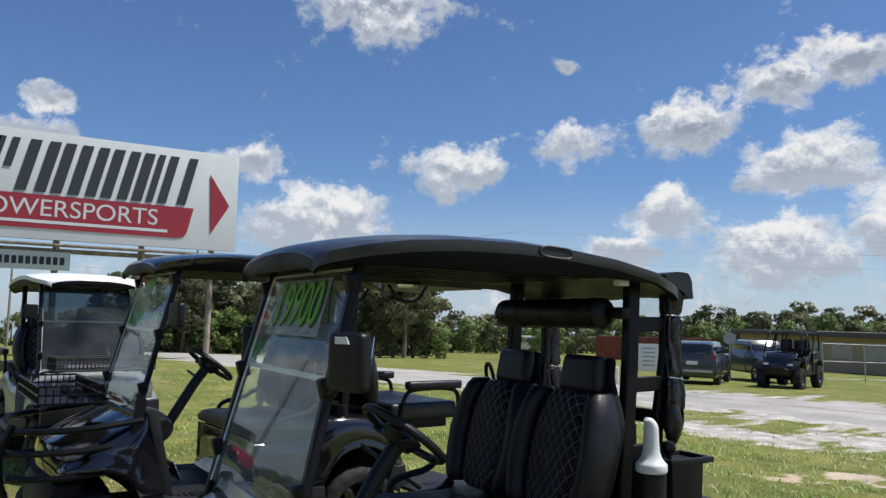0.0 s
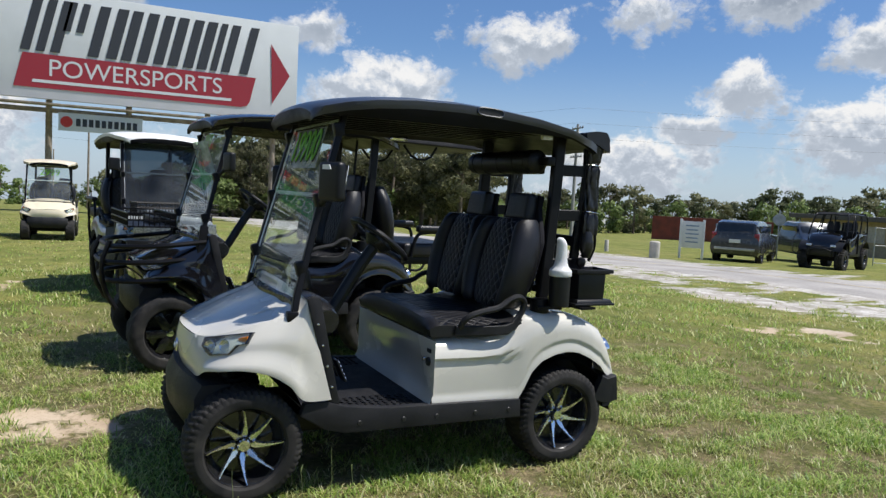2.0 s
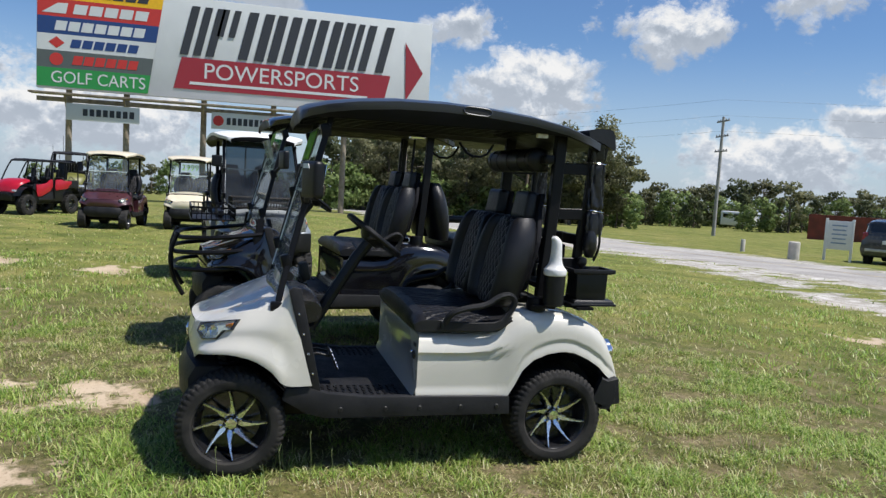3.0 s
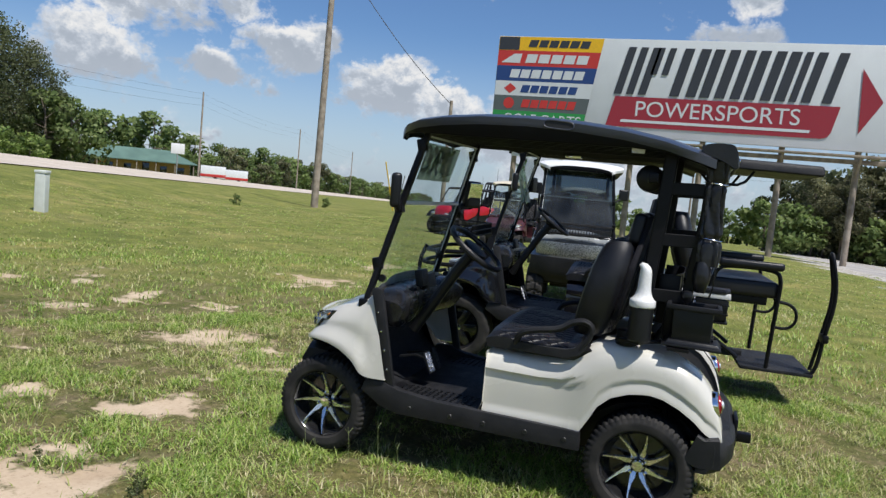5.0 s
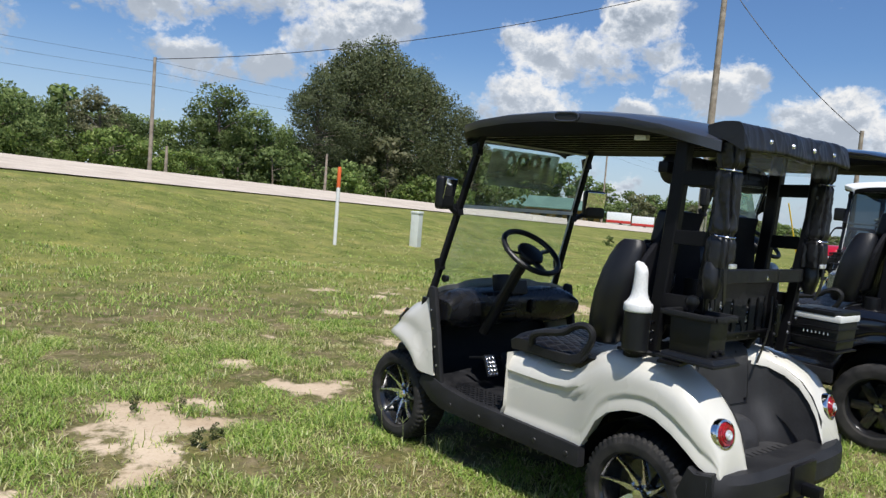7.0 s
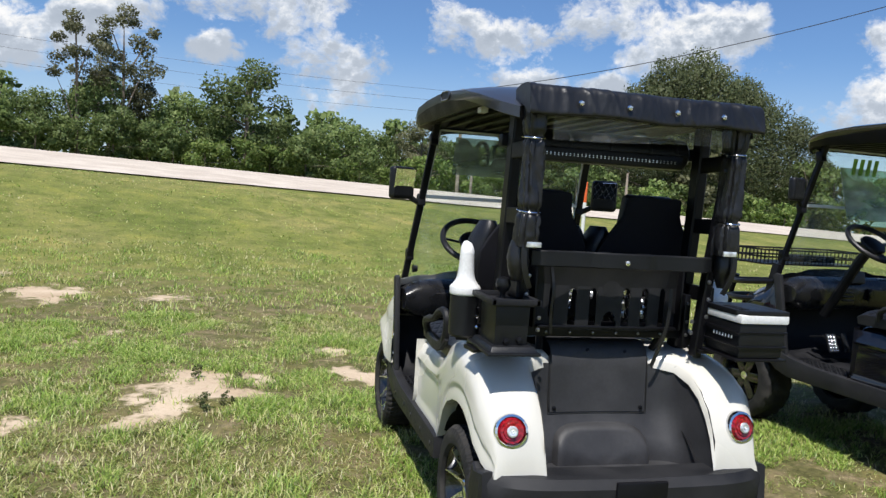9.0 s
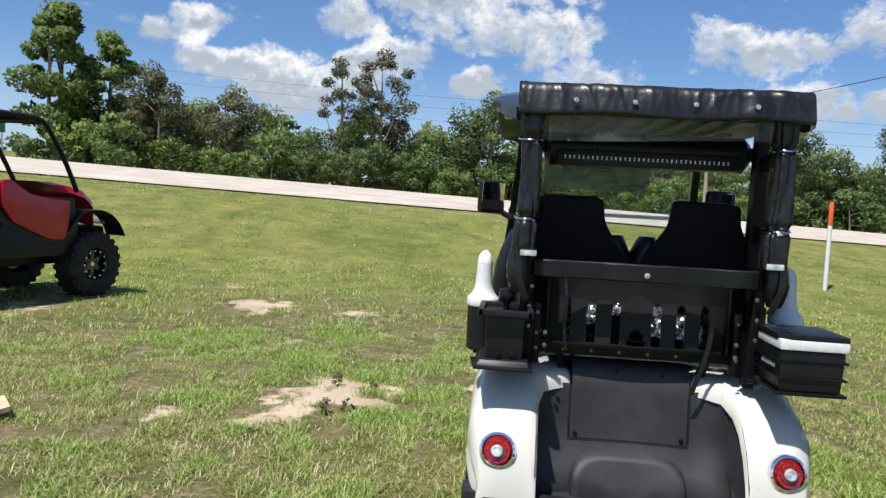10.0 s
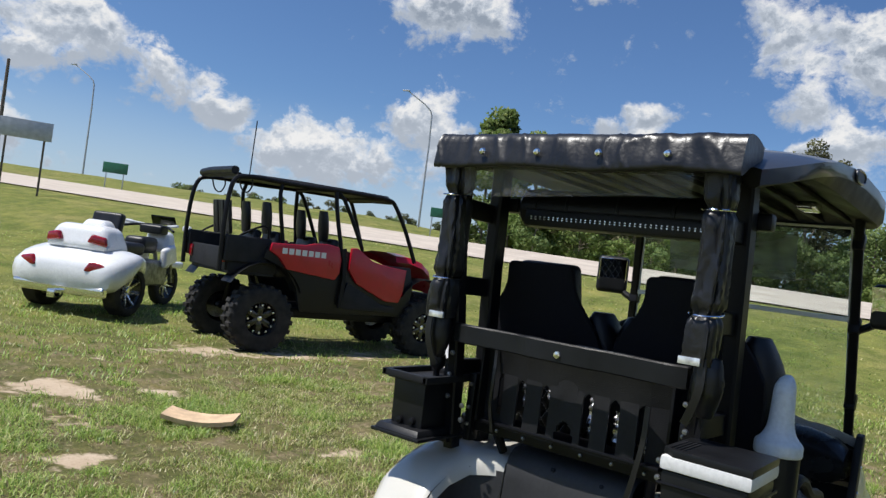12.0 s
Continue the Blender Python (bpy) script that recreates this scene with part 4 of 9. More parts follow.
    # headlights
    for sx in (-1, 1):
        corner = [(0.352, 1.016, 0.742), (0.44, 0.936, 0.766), (0.528, 0.832, 0.792), (0.548, 0.860, 0.742), (0.530, 0.897, 0.736), (0.512, 0.932, 0.690), (0.425, 1.003, 0.670), (0.372, 1.032, 0.705)]
        ring = [Vector((sx * x, y, z)) for x, y, z in corner]
        mid = sum(ring, Vector()) / len(ring)
        out = Vector((sx * 0.62, 0.74, 0.18)).normalized()

        def lay(q, lift):
            return [mid + (p - mid) * q + out * lift for p in ring]
        bm = B()
        loft(bm, [lay(1.0, -0.012), lay(1.0, 0.014), lay(0.93, 0.018), lay(0.88, 0.010), lay(0.86, 0.002)])
        lampo = add("headlight", bm, GLOSSBLK, "clear headlight with chrome reflectors in a black frame", 30)
        bm = B()
        for rx, ry, rz, rr in ((0.408, 1.000, 0.706, 0.032), (0.470, 0.945, 0.722, 0.030)):
            bm = B()
            at = Matrix.Translation(Vector((sx * rx, ry, rz)) + out * 0.004) @ out.to_track_quat("Z", "X").to_matrix().to_4x4()
            lathe(bm, [(0.001, -0.002), (rr * 0.4, 0.0), (rr * 0.75, 0.004), (rr, 0.012), (rr * 1.04, 0.010)], at, 8, cap=False)
            part("reflector", bm, CHROME, lampo, "faceted chrome reflector", 10)
        bm = B()
        lathe(bm, [(0.001, 0.010), (0.008, 0.009), (0.013, 0.005), (0.014, 0.0)], Matrix.Translation(Vector((sx * 0.408, 1.000, 0.706)) + out * 0.003) @ out.to_track_quat("Z", "X").to_matrix().to_4x4(), 16, cap=False)
        part("projector", bm, LAMPLENS, lampo)
        bm = B()
        tube(bm, [Vector((sx * 0.500, 0.884, 0.748)) + out * 0.012, Vector((sx * 0.534, 0.852, 0.762)) + out * 0.012], 0.012, 6, sq=(0.014, 0.026))
        part("turn_signal", bm, AMBER, lampo, "amber turn signal")
        bm = B()
        loft(bm, [lay(0.92, 0.013), lay(0.90, 0.017), lay(0.5, 0.021)])
        part("lens", bm, CLEAR, lampo, "", 60)
    # dash
    bm = B()
    rings = []
    for i in range(21):
        x = -0.535 + 1.07 * i / 20
        e = 1 - 0.5 * (abs(x) / 0.535) ** 10
        y = 0.50 + 0.03 * math.cos(x * 5)
        zc = 0.83
        sec = [(x, y + 0.17, zc + 0.100 * e), (x, y + 0.06, zc + 0.120 * e), (x, y - 0.005, zc + 0.098 * e), (x, y - 0.034, zc + 0.045 * e), (x, y - 0.026, zc - 0.045 * e), (x, y + 0.012, zc - 0.100 * e), (x, y + 0.17, zc - 0.12 * e)]
        rings.append([rail(sec, k / 20) for k in range(21)])
    loft(bm, rings)
    dash = add("dashboard", bm, DASHPL, "charcoal dashboard with glove boxes", 50)
    for cx, wd in ((-0.37, 0.23), (0.30, 0.34)):
        bm = B()
        box(bm, (cx, 0.474, 0.838), (wd, 0.025, 0.09), 0.018, 3, rot=(6, 0, 0))
        part("glove_box", bm, DASHPL, dash)
    bm = B()
    for k in range(4):
        box(bm, (-0.06 + 0.0 * k, 0.47, 0.80 + 0.025 * k), (0.10, 0.02, 0.012), 0.003)
    box(bm, (0.02, 0.50, 0.955), (0.16, 0.03, 0.085), 0.01, rot=(-14, 0, 0))
    part("instrument_cluster", bm, INK, dash)
    for sx in (-1, 1):
        bm = B()
        prism(bm, [(0.430, 0.44), (0.482, 0.455), (0.606, 0.945), (0.585, 0.962), (0.545, 0.955)], 0.03, Matrix(((0, 0, -1, 0.582 if sx > 0 else -0.552), (1, 0, 0, 0), (0, 1, 0, 0), (0, 0, 0, 1))), 0.008)
        add("cowl_trim", bm, PLASTIC2, "charcoal trim along the foot well")
    # steering
    bm = B()
    cw, ax = Vector((-0.25, 0.145, 1.205)), Vector((0, -0.60, 0.80)).normalized()
    u = Vector((1, 0, 0))
    v = ax.cross(u)
    tube(bm, [cw + (u * math.cos(a) + v * math.sin(a)) * 0.168 for a in [2 * math.pi * j / 40 for j in range(40)]], 0.0155, 10, closed=True)
    for a in (0.15, math.pi - 0.15, -math.pi / 2):
        tube(bm, [cw - ax * 0.03, cw - ax * 0.012 + (u * math.cos(a) + v * math.sin(a)) * 0.163], 0.014, 6, sq=(0.046, 0.012))
    sw = add("steering_wheel", bm, LEATHER, "black steering wheel")
    bm = B()
    lathe(bm, [(0.001, -0.055), (0.05, -0.05), (0.080, -0.012), (0.074, 0.002), (0.055, 0.008), (0.001, 0.010)], Matrix.Translation(cw) @ ax.to_track_quat("Z", "X").to_matrix().to_4x4(), 20, cap=False)
    part("horn_pad", bm, PLASTIC, sw)
    bm = B()
    tube(bm, [cw - ax * 0.04, cw - ax * 0.16, (-0.25, 0.47, 0.70)], 0.032, 10)
    tube(bm, [cw - ax * 0.12, cw - ax * 0.12 + Vector((0.16, 0.02, 0.04))], 0.008, 6)
    add("steering_column", bm, PLASTIC)
    bm = B()
    for cx, wd, metal in ((-0.29, 0.085, ALLOY), (-0.175, 0.045, PLASTIC)):
        at = pose(cx, 0.345, 0.535, -24, 0, 0)
        bm = B()
        box(bm, (0, 0, 0), (wd, 0.012, 0.125), 0.005)
        tube(bm, [(0, 0.01, 0.02), (0, 0.06, 0.06), (0, 0.16, 0.08)], 0.010, 6, sq=(0.02, 0.012))
        pd = add("pedal", bm, PLASTIC, "black foot pedal")
        pd.matrix_basis = up @ at
        for i in range(3 if wd > 0.06 else 2):
            for j in range(5):
                bm = B()
                lathe(bm, [(0.004, 0.002), (0.009, 0.004), (0.011, 0.0)], pose((i - (1 if wd > 0.06 else 0.5)) * 0.024, -0.006, -0.046 + 0.023 * j, 90, 0, 0), 8, cap=False)
                part("grip_stud", bm, metal, pd)
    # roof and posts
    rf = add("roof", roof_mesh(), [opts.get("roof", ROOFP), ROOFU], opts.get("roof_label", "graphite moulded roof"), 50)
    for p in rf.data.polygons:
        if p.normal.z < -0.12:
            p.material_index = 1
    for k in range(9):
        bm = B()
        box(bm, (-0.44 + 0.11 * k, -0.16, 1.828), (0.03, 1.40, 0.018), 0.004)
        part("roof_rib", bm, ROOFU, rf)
    for sx in (-1, 1):
        bm = B()
        tube(bm, [(sx * 0.53, 0.655, 0.84), (sx * 0.523, 0.650, 0.90), (sx * 0.51, 0.640, 0.95), (sx * 0.482 + 0.020, 0.525, 1.42), (sx * 0.460 + 0.036, 0.415, 1.83)], 0.018, 8, sq=(0.036, 0.032))
        box(bm, (sx * 0.53, 0.662, 0.855), (0.05, 0.06, 0.06), 0.012)
        for z, y in ((1.74, 0.435), (1.40, 0.525), (1.08, 0.61)):
            box(bm, (sx * (0.482 + (1.42 - z) * 0.056) + 0.02 + 0.039 * (z - 1.42), y + 0.012, z), (0.045, 0.05, 0.07), 0.01, rot=(-14, 0, 0))
        add("windshield_post", bm, STEEL)
        bm = B()
        tube(bm, [(sx * 0.412 + 0.005, -0.775, 0.83), (sx * 0.412 + 0.005, -0.785, 0.95), (sx * 0.412 + 0.006, -0.825, 1.45), (sx * 0.408 + 0.008, -0.845, 1.82)], 0.03, 8, sq=(0.046, 0.066))
        lathe(bm, [(0.0, -0.02), (0.052, -0.02), (0.056, 0.03), (0.05, 0.085), (0.0, 0.09)], Matrix.Translation((sx * 0.46, -0.735, 0.83)), 16, cap=False)
        add("roof_post", bm, STEEL)
    # bench
    bm = B()
    rings = []
    for i in range(25):
        x = -0.535 + 1.07 * i / 24
        e = 1 - 0.35 * (abs(x) / 0.535) ** 12
        dip = 0.016 * math.cos(x * math.pi / 0.535) + 0.012 * math.exp(-(x / 0.03) ** 2) * -1
        zt = 0.838 + dip * 0.6
        rings.append([(x, -0.05, 0.735), (x, -0.035 - 0.01 * (1 - e), 0.775), (x, -0.055 - 0.03 * (1 - e), 0.735 + (zt - 0.745) * e), (x, -0.10, 0.735 + (zt - 0.735) * e), (x, -0.30, 0.735 + (zt - 0.742) * e), (x, -0.46, 0.735 + (zt - 0.75) * e), (x, -0.58, 0.735 + (zt - 0.735) * e), (x, -0.60, 0.735)])
    loft(bm, rings)
    cu = add("seat_cushion", bm, [LEATHER, QUILTF], "quilted black bench cushion", 50)
    for p in cu.data.polygons:
        p.material_index = int(p.normal.z > 0.8 and -0.5 < p.center.y < -0.09)
    for cx in (-0.245, 0.255):
        bq, bl = B(), (B(), B())
        seat_back(bq, bl, cx)
        o = add("seat_back", bq, QUILT, "quilted black bucket backrest", 50)
        for b1 in bl:
            part("side_bolster", b1, LEATHER, o, "smooth padded side bolster", 50)
        bm = B()
        box(bm, (cx * 0.98, -0.72, 1.41), (0.245, 0.075, 0.16), 0.03, 4, rot=(8, 0, 0), taper=(0.92, 0.9))
        part("headrest", bm, LEATHER, o, "", 50)
        bm = B()
        hullpts = [(-0.225, 0.95), (0.225, 0.95), (0.238, 1.16), (0.236, 1.22), (0.21, 1.275), (0.145, 1.375), (0.130, 1.41), (0.124, 1.47), (0.112, 1.482), (-0.112, 1.482), (-0.124, 1.47), (-0.130, 1.41), (-0.145, 1.375), (-0.21, 1.275), (-0.236, 1.22), (-0.238, 1.16)]
        prism(bm, hullpts, 0.03, pose(cx, -0.60, 0.0, 0, 0, 0) @ Matrix(((1, 0, 0, 0), (0, -0.225, -1, 0.17), (0, 1, 0, 0), (0, 0, 0, 1))), 0.012)
        part("seat_shell", bm, FABRIC, o, "matt black seat back cover", 50)
    for sx in (-1, 1):
        bm = B()
        tube(bm, [(sx * 0.545, -0.20, 0.775), (sx * 0.575, -0.22, 0.84), (sx * 0.578, -0.30, 0.868), (sx * 0.575, -0.42, 0.885), (sx * 0.572, -0.475, 0.93), (sx * 0.565, -0.545, 0.945), (sx * 0.56, -0.585, 0.90), (sx * 0.555, -0.52, 0.79)], 0.017, 8, smooth=2)
        tube(bm, [(sx * 0.548, -0.18, 0.772), (sx * 0.565, -0.35, 0.768), (sx * 0.565, -0.50, 0.772), (sx * 0.555, -0.55, 0.83)], 0.018, 8, sq=(0.02, 0.045), smooth=1)
        add("hip_restraint", bm, PLASTIC2, "black moulded arm rail")
    # tail
    def rim_z(y):
        return curve_at([(-1.226, 0.464), (-1.21, 0.56), (-1.185, 0.635), (-1.145, 0.70), (-1.09, 0.76), (-1.02, 0.80), (-0.94, 0.828), (-0.86, 0.842), (-0.7, 0.85)], y)

    def wall_y(z):
        return -0.882 - 0.085 * (0.83 - z) - 0.05 * smooth_step(0.60, 0.46, z)

    plan = [(-0.337, -1.215), (-0.337, -1.16), (-0.336, -1.10), (-0.334, -1.03), (-0.328, -0.985), (-0.316, -0.948), (-0.292, -0.918), (-0.255, -0.899), (-0.20, -0.889), (-0.1, -0.884), (0, -0.882)]
    plan += [(-x, y) for x, y in plan[-2::-1]]
    bm = B()
    rows = []
    for z in (0.800, 0.785, 0.74, 0.68, 0.62, 0.56, 0.51, 0.47, 0.44, 0.42):
        row = []
        for x, y in plan:
            deep = min(1.0, (-0.882 - y) / 0.30)
            row.append((x * 1.015, y + (wall_y(z) + 0.882) * (1 - deep), min(z, rim_z(y + 0.02) - 0.028)))
        rows.append(row)
    rows.append([(x * 0.98, min(y - 0.05, -1.13), 0.412) for x, y in plan])
    loft(bm, rows, close=False, cap=False)
    tail = add("tail_panel", bm, TAILPL, "charcoal bag well between the fenders", 50)
    bm = B()
    loft(bm, [[(x, y - 0.006 - 0.009 * (x / 0.212) ** 2 + (0.005 if abs(x) > 0.21 else 0.0), z) for x in (-0.212, -0.208, -0.16, -0.1, 0, 0.1, 0.16, 0.208, 0.212)] for y, z in
              ((-0.70, 0.880), (-0.79, 0.884), (-0.842, 0.878), (-0.872, 0.858), (-0.884, 0.825), (wall_y(0.78), 0.78), (wall_y(0.72), 0.72), (wall_y(0.66), 0.66), (wall_y(0.605), 0.605), (wall_y(0.60) + 0.008, 0.600))], close=False, cap=False)
    part("access_panel", bm, TAILPL, tail, "black access panel", 50)
    bm = B()
    seam = [(-0.215, -0.888, 0.83)] + [(-0.215, wall_y(z) - 0.012, z) for z in (0.78, 0.72, 0.66, 0.598)]
    seam += [(x, wall_y(0.598) - 0.003 - 0.009 * (x / 0.215) ** 2, 0.598) for x in (-0.16, -0.1, 0.0, 0.1, 0.16)] + [(-x, y, z) for x, y, z in seam[::-1]]
    tube(bm, seam, 0.002, 6, sq=(0.004, 0.004))
    part("panel_gap", bm, INK, tail)
    for x in (-0.19, 0.19):
        bm = B()
        lathe(bm, [(0.001, 0.008), (0.008, 0.006), (0.009, 0)], pose(x, wall_y(0.622) - 0.013, 0.622, 85, 0, 0), 10, cap=False)
        part("screw", bm, STEEL, tail)
    for x, z in ((-0.05, 0.852), (0.115, 0.846), (0.239, 0.785)):
        bm = B()
        lathe(bm, [(0.001, 0.006), (0.007, 0.005), (0.008, 0)], pose(x, -0.882 if z > 0.8 else -0.893, z, 70, 0, 0), 10, cap=False)
        part("screw", bm, STEEL, tail)
    # raised rounded ridge at the foot of the wall
    bm = B()
    rows = []
    for k in range(29):
        a = math.pi * k / 28
        c_, s_ = math.copysign(abs(math.cos(a)) ** 0.5, math.cos(a)), math.sin(a) ** 0.5
        rows.append([(0.207 * c_ * q, wall_y(0.415 + 0.150 * s_ * q) - dq, 0.415 + 0.150 * s_ * q) for q, dq in ((1.0, 0.0), (0.985, 0.022), (0.95, 0.038), (0.89, 0.042), (0.84, 0.041), (0.80, 0.039), (0.5, 0.037), (0.0, 0.036))])
    loft(bm, rows, close=False, cap=False)
    part("tail_ridge", bm, TAILPL, tail, "", 40)
    bm = B()
    box(bm, (0, -1.10, 0.398), (0.666, 0.34, 0.03), 0.008)
    wf = part("well_floor", bm, TAILPL, tail, "ribbed bag well floor")
    bm = B()
    box(bm, (-0.30, -1.14, 0.416), (0.016, 0.20, 0.010), 0.003)
    rib = part("rib", bm, TAILPL, tail)
    for k in range(1, 14):
        again("rib", rib, tail, Matrix.Translation((k * 0.046, 0, 0)))
    bm = B()
    rings = []
    for i in range(21):
        x = -0.575 + 1.15 * i / 20
        e = (abs(x) / 0.575)
        y = -1.285 + 0.10 * e ** 6
        hh = 0.078 + 0.012 * e
        rings.append([(x, -1.12, 0.40 - hh), (x, y + 0.02, 0.40 - hh), (x, y - 0.012, 0.40 - hh * 0.5), (x, y - 0.012, 0.40 + hh * 0.5), (x, y + 0.015, 0.40 + hh * 0.85), (x, -1.15, 0.40 + hh * 0.85)])
    loft(bm, rings)
    for sx in (-1, 1):
        tube(bm, [(sx * 0.545, -1.22, 0.41), (sx * 0.555, -1.14, 0.40), (sx * 0.55, -1.09, 0.42)], 0.05, 8, sq=(0.05, 0.15))
    add("rear_bumper", bm, PLASTIC2, "black rear bumper step")
    for sx in (-1, 1):
        bm = B()
        at = pose(sx * 0.465, -1.188, 0.622, 90 - 12, 0, sx * 6)
        lathe(bm, [(0.001, 0.024), (0.020, 0.024), (0.022, 0.018), (0.030, 0.019), (0.032, 0.015), (0.042, 0.016), (0.044, 0.011), (0.05, 0.004), (0.052, -0.03)], at, 28, cap=False)
        t = add("tail_light", bm, REDLENS, "round red tail light with chrome ring")
        bm = B()
        lathe(bm, [(0.051, 0.0), (0.052, 0.010), (0.060, 0.008), (0.064, -0.004), (0.064, -0.04)], at, 28, cap=False)
        part("ring", bm, CHROME, t)
        bm = B()
        lathe(bm, [(0.001, 0.026), (0.005, 0.030), (0.007, 0.027), (0.015, 0.029), (0.019, 0.027), (0.021, 0.023), (0.021, 0.01)], at, 16, cap=False)
        part("centre_lamp", bm, LAMPLENS, t)
    return c, add

hero, add = cart("golf_cart", pose(0, 0, 0), "pearl white two-seat golf cart with graphite roof on the grass", PEARL, {})


def windshield(add, film_text="", film=True, tint=CLEAR):
    def at(u, t):                       # u across -1..1, t from foot to top
        z = 0.945 + 0.86 * t
        hw = 0.495 - 0.06 * t
        return (u * hw + 0.034 * t, 0.645 - 0.23 * t, z)
    bm = B()
    for t0, t1, push in ((0.0, 0.56, 0.0), (0.545, 0.985, 0.012)):
        rows = []
        for t in (t0, t1):
            rows.append([Vector(at(u, t)) + Vector((0, push, 0)) for u in (-1, 1)])
        n = Vector((0, 0.005, 0))
        ring = [rows[0][0], rows[0][1], rows[1][1], rows[1][0]]
        loft(bm, [ring, [v + n for v in ring]])
    ws = add("windshield", bm, tint, "clear folding acrylic windshield", 0)
    bm = B()
    tube(bm, [at(-1, 0.555), at(1, 0.555)], 0.006, 6, sq=(0.012, 0.02))
    tube(bm, [at(-1, 0.985), at(1, 0.985)], 0.006, 6, sq=(0.008, 0.010))
    for u in (-1, 1):
        tube(bm, [Vector(at(u, 0.0)) + Vector((0, 0.006, 0)), Vector(at(u, 0.985)) + Vector((0, 0.006, 0))], 0.005, 6, sq=(0.008, 0.008))
    part("edge_strip", bm, CLOUDPL, ws, "pale plastic edge strip")
    if film:
        m = pose(-0.02, 0.468, 1.66, 90 - 15.3, 0, 180)
        bm = B()
        box(bm, (0, 0, 0), (0.56, 0.215, 0.002), 0)
        f = part("price_film", bm, FILM, ws, "hazy film with a green painted price", 0)
        f.matrix_basis = pose(0, 0.022, 0) @ m
        o = words(film_text, 0.250, f, pose(0, 0.0, 0.004) @ Matrix.Diagonal((0.84, 1.0, 1, 1)), INK, "numeral_outline", shear=0.12)
        # added pale copy covers the ink from behind, toned like film lit through
        ob_ = words(film_text, 0.252, f, pose(0, 0.0, 0.0018) @ Matrix.Diagonal((0.845, 1.0, 1, 1)), FILMBACK, "numeral_backing", ext=0.0006, shear=0.12)
        o2 = words(film_text, 0.242, f, pose(0.006, 0.003, 0.008) @ Matrix.Diagonal((0.81, 0.97, 1, 1)), GREENVINYL, "numeral", shear=0.12)
        o.data.materials.clear()
        o.data.materials.append(INK)
    return ws


ws = windshield(add, "19900")
ws.visible_shadow = False
# roof grab slots along the rim, their shaded hollows painted as black ovals; lamp under the roof
for sx in (-1, 1):
    bm = B()
    oval = [(0.070 * math.copysign(abs(math.cos(a)) ** 0.5, math.cos(a)), 0.017 * math.copysign(abs(math.sin(a)) ** 0.7, math.sin(a))) for a in [2 * math.pi * j / 28 for j in range(28)]]
    at = pose(sx * 0.570 + 0.016, -0.305, 1.882, 90, 0, 90 * sx) @ Matrix.Rotation(radians(3 * sx), 4, "Z")
    prism(bm, oval, 0.012, at)
    gs = add("grab_slot", bm, INK, "dark moulded hand hold in the roof rim")
    bm = B()
    tube(bm, [at @ Vector((x * 1.06, y * 1.15, 0.012)) for x, y in oval], 0.0045, 6, closed=True)
    part("lip", bm, ROOFP, gs)
bm = B()
box(bm, (0.44, -0.22, 1.79), (0.06, 0.10, 0.03), 0.008)
add("roof_lamp", bm, CHROME, "small chrome lamp under the roof")
bm = B()
box(bm, (-0.50, -0.69, 1.79), (0.03, 0.06, 0.025), 0.004)
add("clip_tag", bm, WHITEPL)
# door mirrors
for sx in (-1, 1):
    bm = B()
    mx_, my_ = (0.635, 0.475) if sx > 0 else (-0.585, 0.515)
    box(bm, (mx_, my_, 1.49), (0.15, 0.055, 0.182), 0.026, 4, rot=(0, 0, -sx * 23))
    tube(bm, [(sx * 0.49 + 0.02, 0.535, 1.38), (sx * 0.53 + 0.02, 0.53, 1.40), (mx_ - sx * 0.02, my_ + 0.015, 1.44)], 0.016, 8)
    mo = add("mirror", bm, PLASTIC, "black door mirror")
    bm = B()
    box(bm, (mx_ - sx * 0.011, my_ - 0.026, 1.49), (0.130, 0.004, 0.158), 0.0018, 1, rot=(9, 0, -sx * 23))
    part("mirror_glass", bm, MIRROR, mo)
    bm = B()
    prism(bm, [(-0.03, 0), (0.03, 0.0), (0.018, 0.022), (-0.03, 0.022)], 0.003, pose(mx_ + sx * 0.018, my_ + 0.032, 1.545, 90, 0, -sx * 23 + 180))
    part("badge", bm, CLOUDPL, mo)
    # sound bar brackets and rear uprights
    bm = B()
    tube(bm, [(sx * 0.385, -0.965, 0.85), (sx * 0.395, -1.0, 1.24), (sx * 0.408, -1.03, 1.5), (sx * 0.412, -1.04, 1.79)], 0.02, 8, sq=(0.036, 0.05))
    for z in (1.625, 1.375, 1.10):
        tube(bm, [(sx * 0.415, -0.82, z), (sx * 0.408, -1.01, z + 0.004)], 0.02, 8, sq=(0.022, 0.062))
    ru = add("rear_upright", bm, STEEL, "black bolted rear uprights")
    for px, pz in ((0.405, 1.02), (0.405, 1.09), (0.40, 1.16), (0.41, 1.60), (0.41, 1.66), (0.345, 1.00), (0.345, 0.955)):
        bm = B()
        lathe(bm, [(0.001, 0.007), (0.007, 0.006), (0.009, 0)], pose(sx * (px - 0.02), -1.03 - 0.06 * (pz - 1.0) + 0.01, pz, 90, 0, 0), 8, cap=False)
        part("bolt", bm, ZINC, ru)
bm = B()
rr = [(0.001, -0.375), (0.045, -0.375), (0.066, -0.355), (0.066, 0.355), (0.045, 0.375), (0.001, 0.375)]
lathe(bm, rr, pose(0.02, -0.745, 1.668, 0, 90, 0), 24, cap=False)
for x in (-0.30, -0.18, 0.0, 0.18, 0.30):
    lathe(bm, [(0.0665, -0.006), (0.069, -0.004), (0.069, 0.004), (0.0665, 0.006)], pose(0.02 + x, -0.745, 1.668, 0, 90, 0), 24, cap=False)
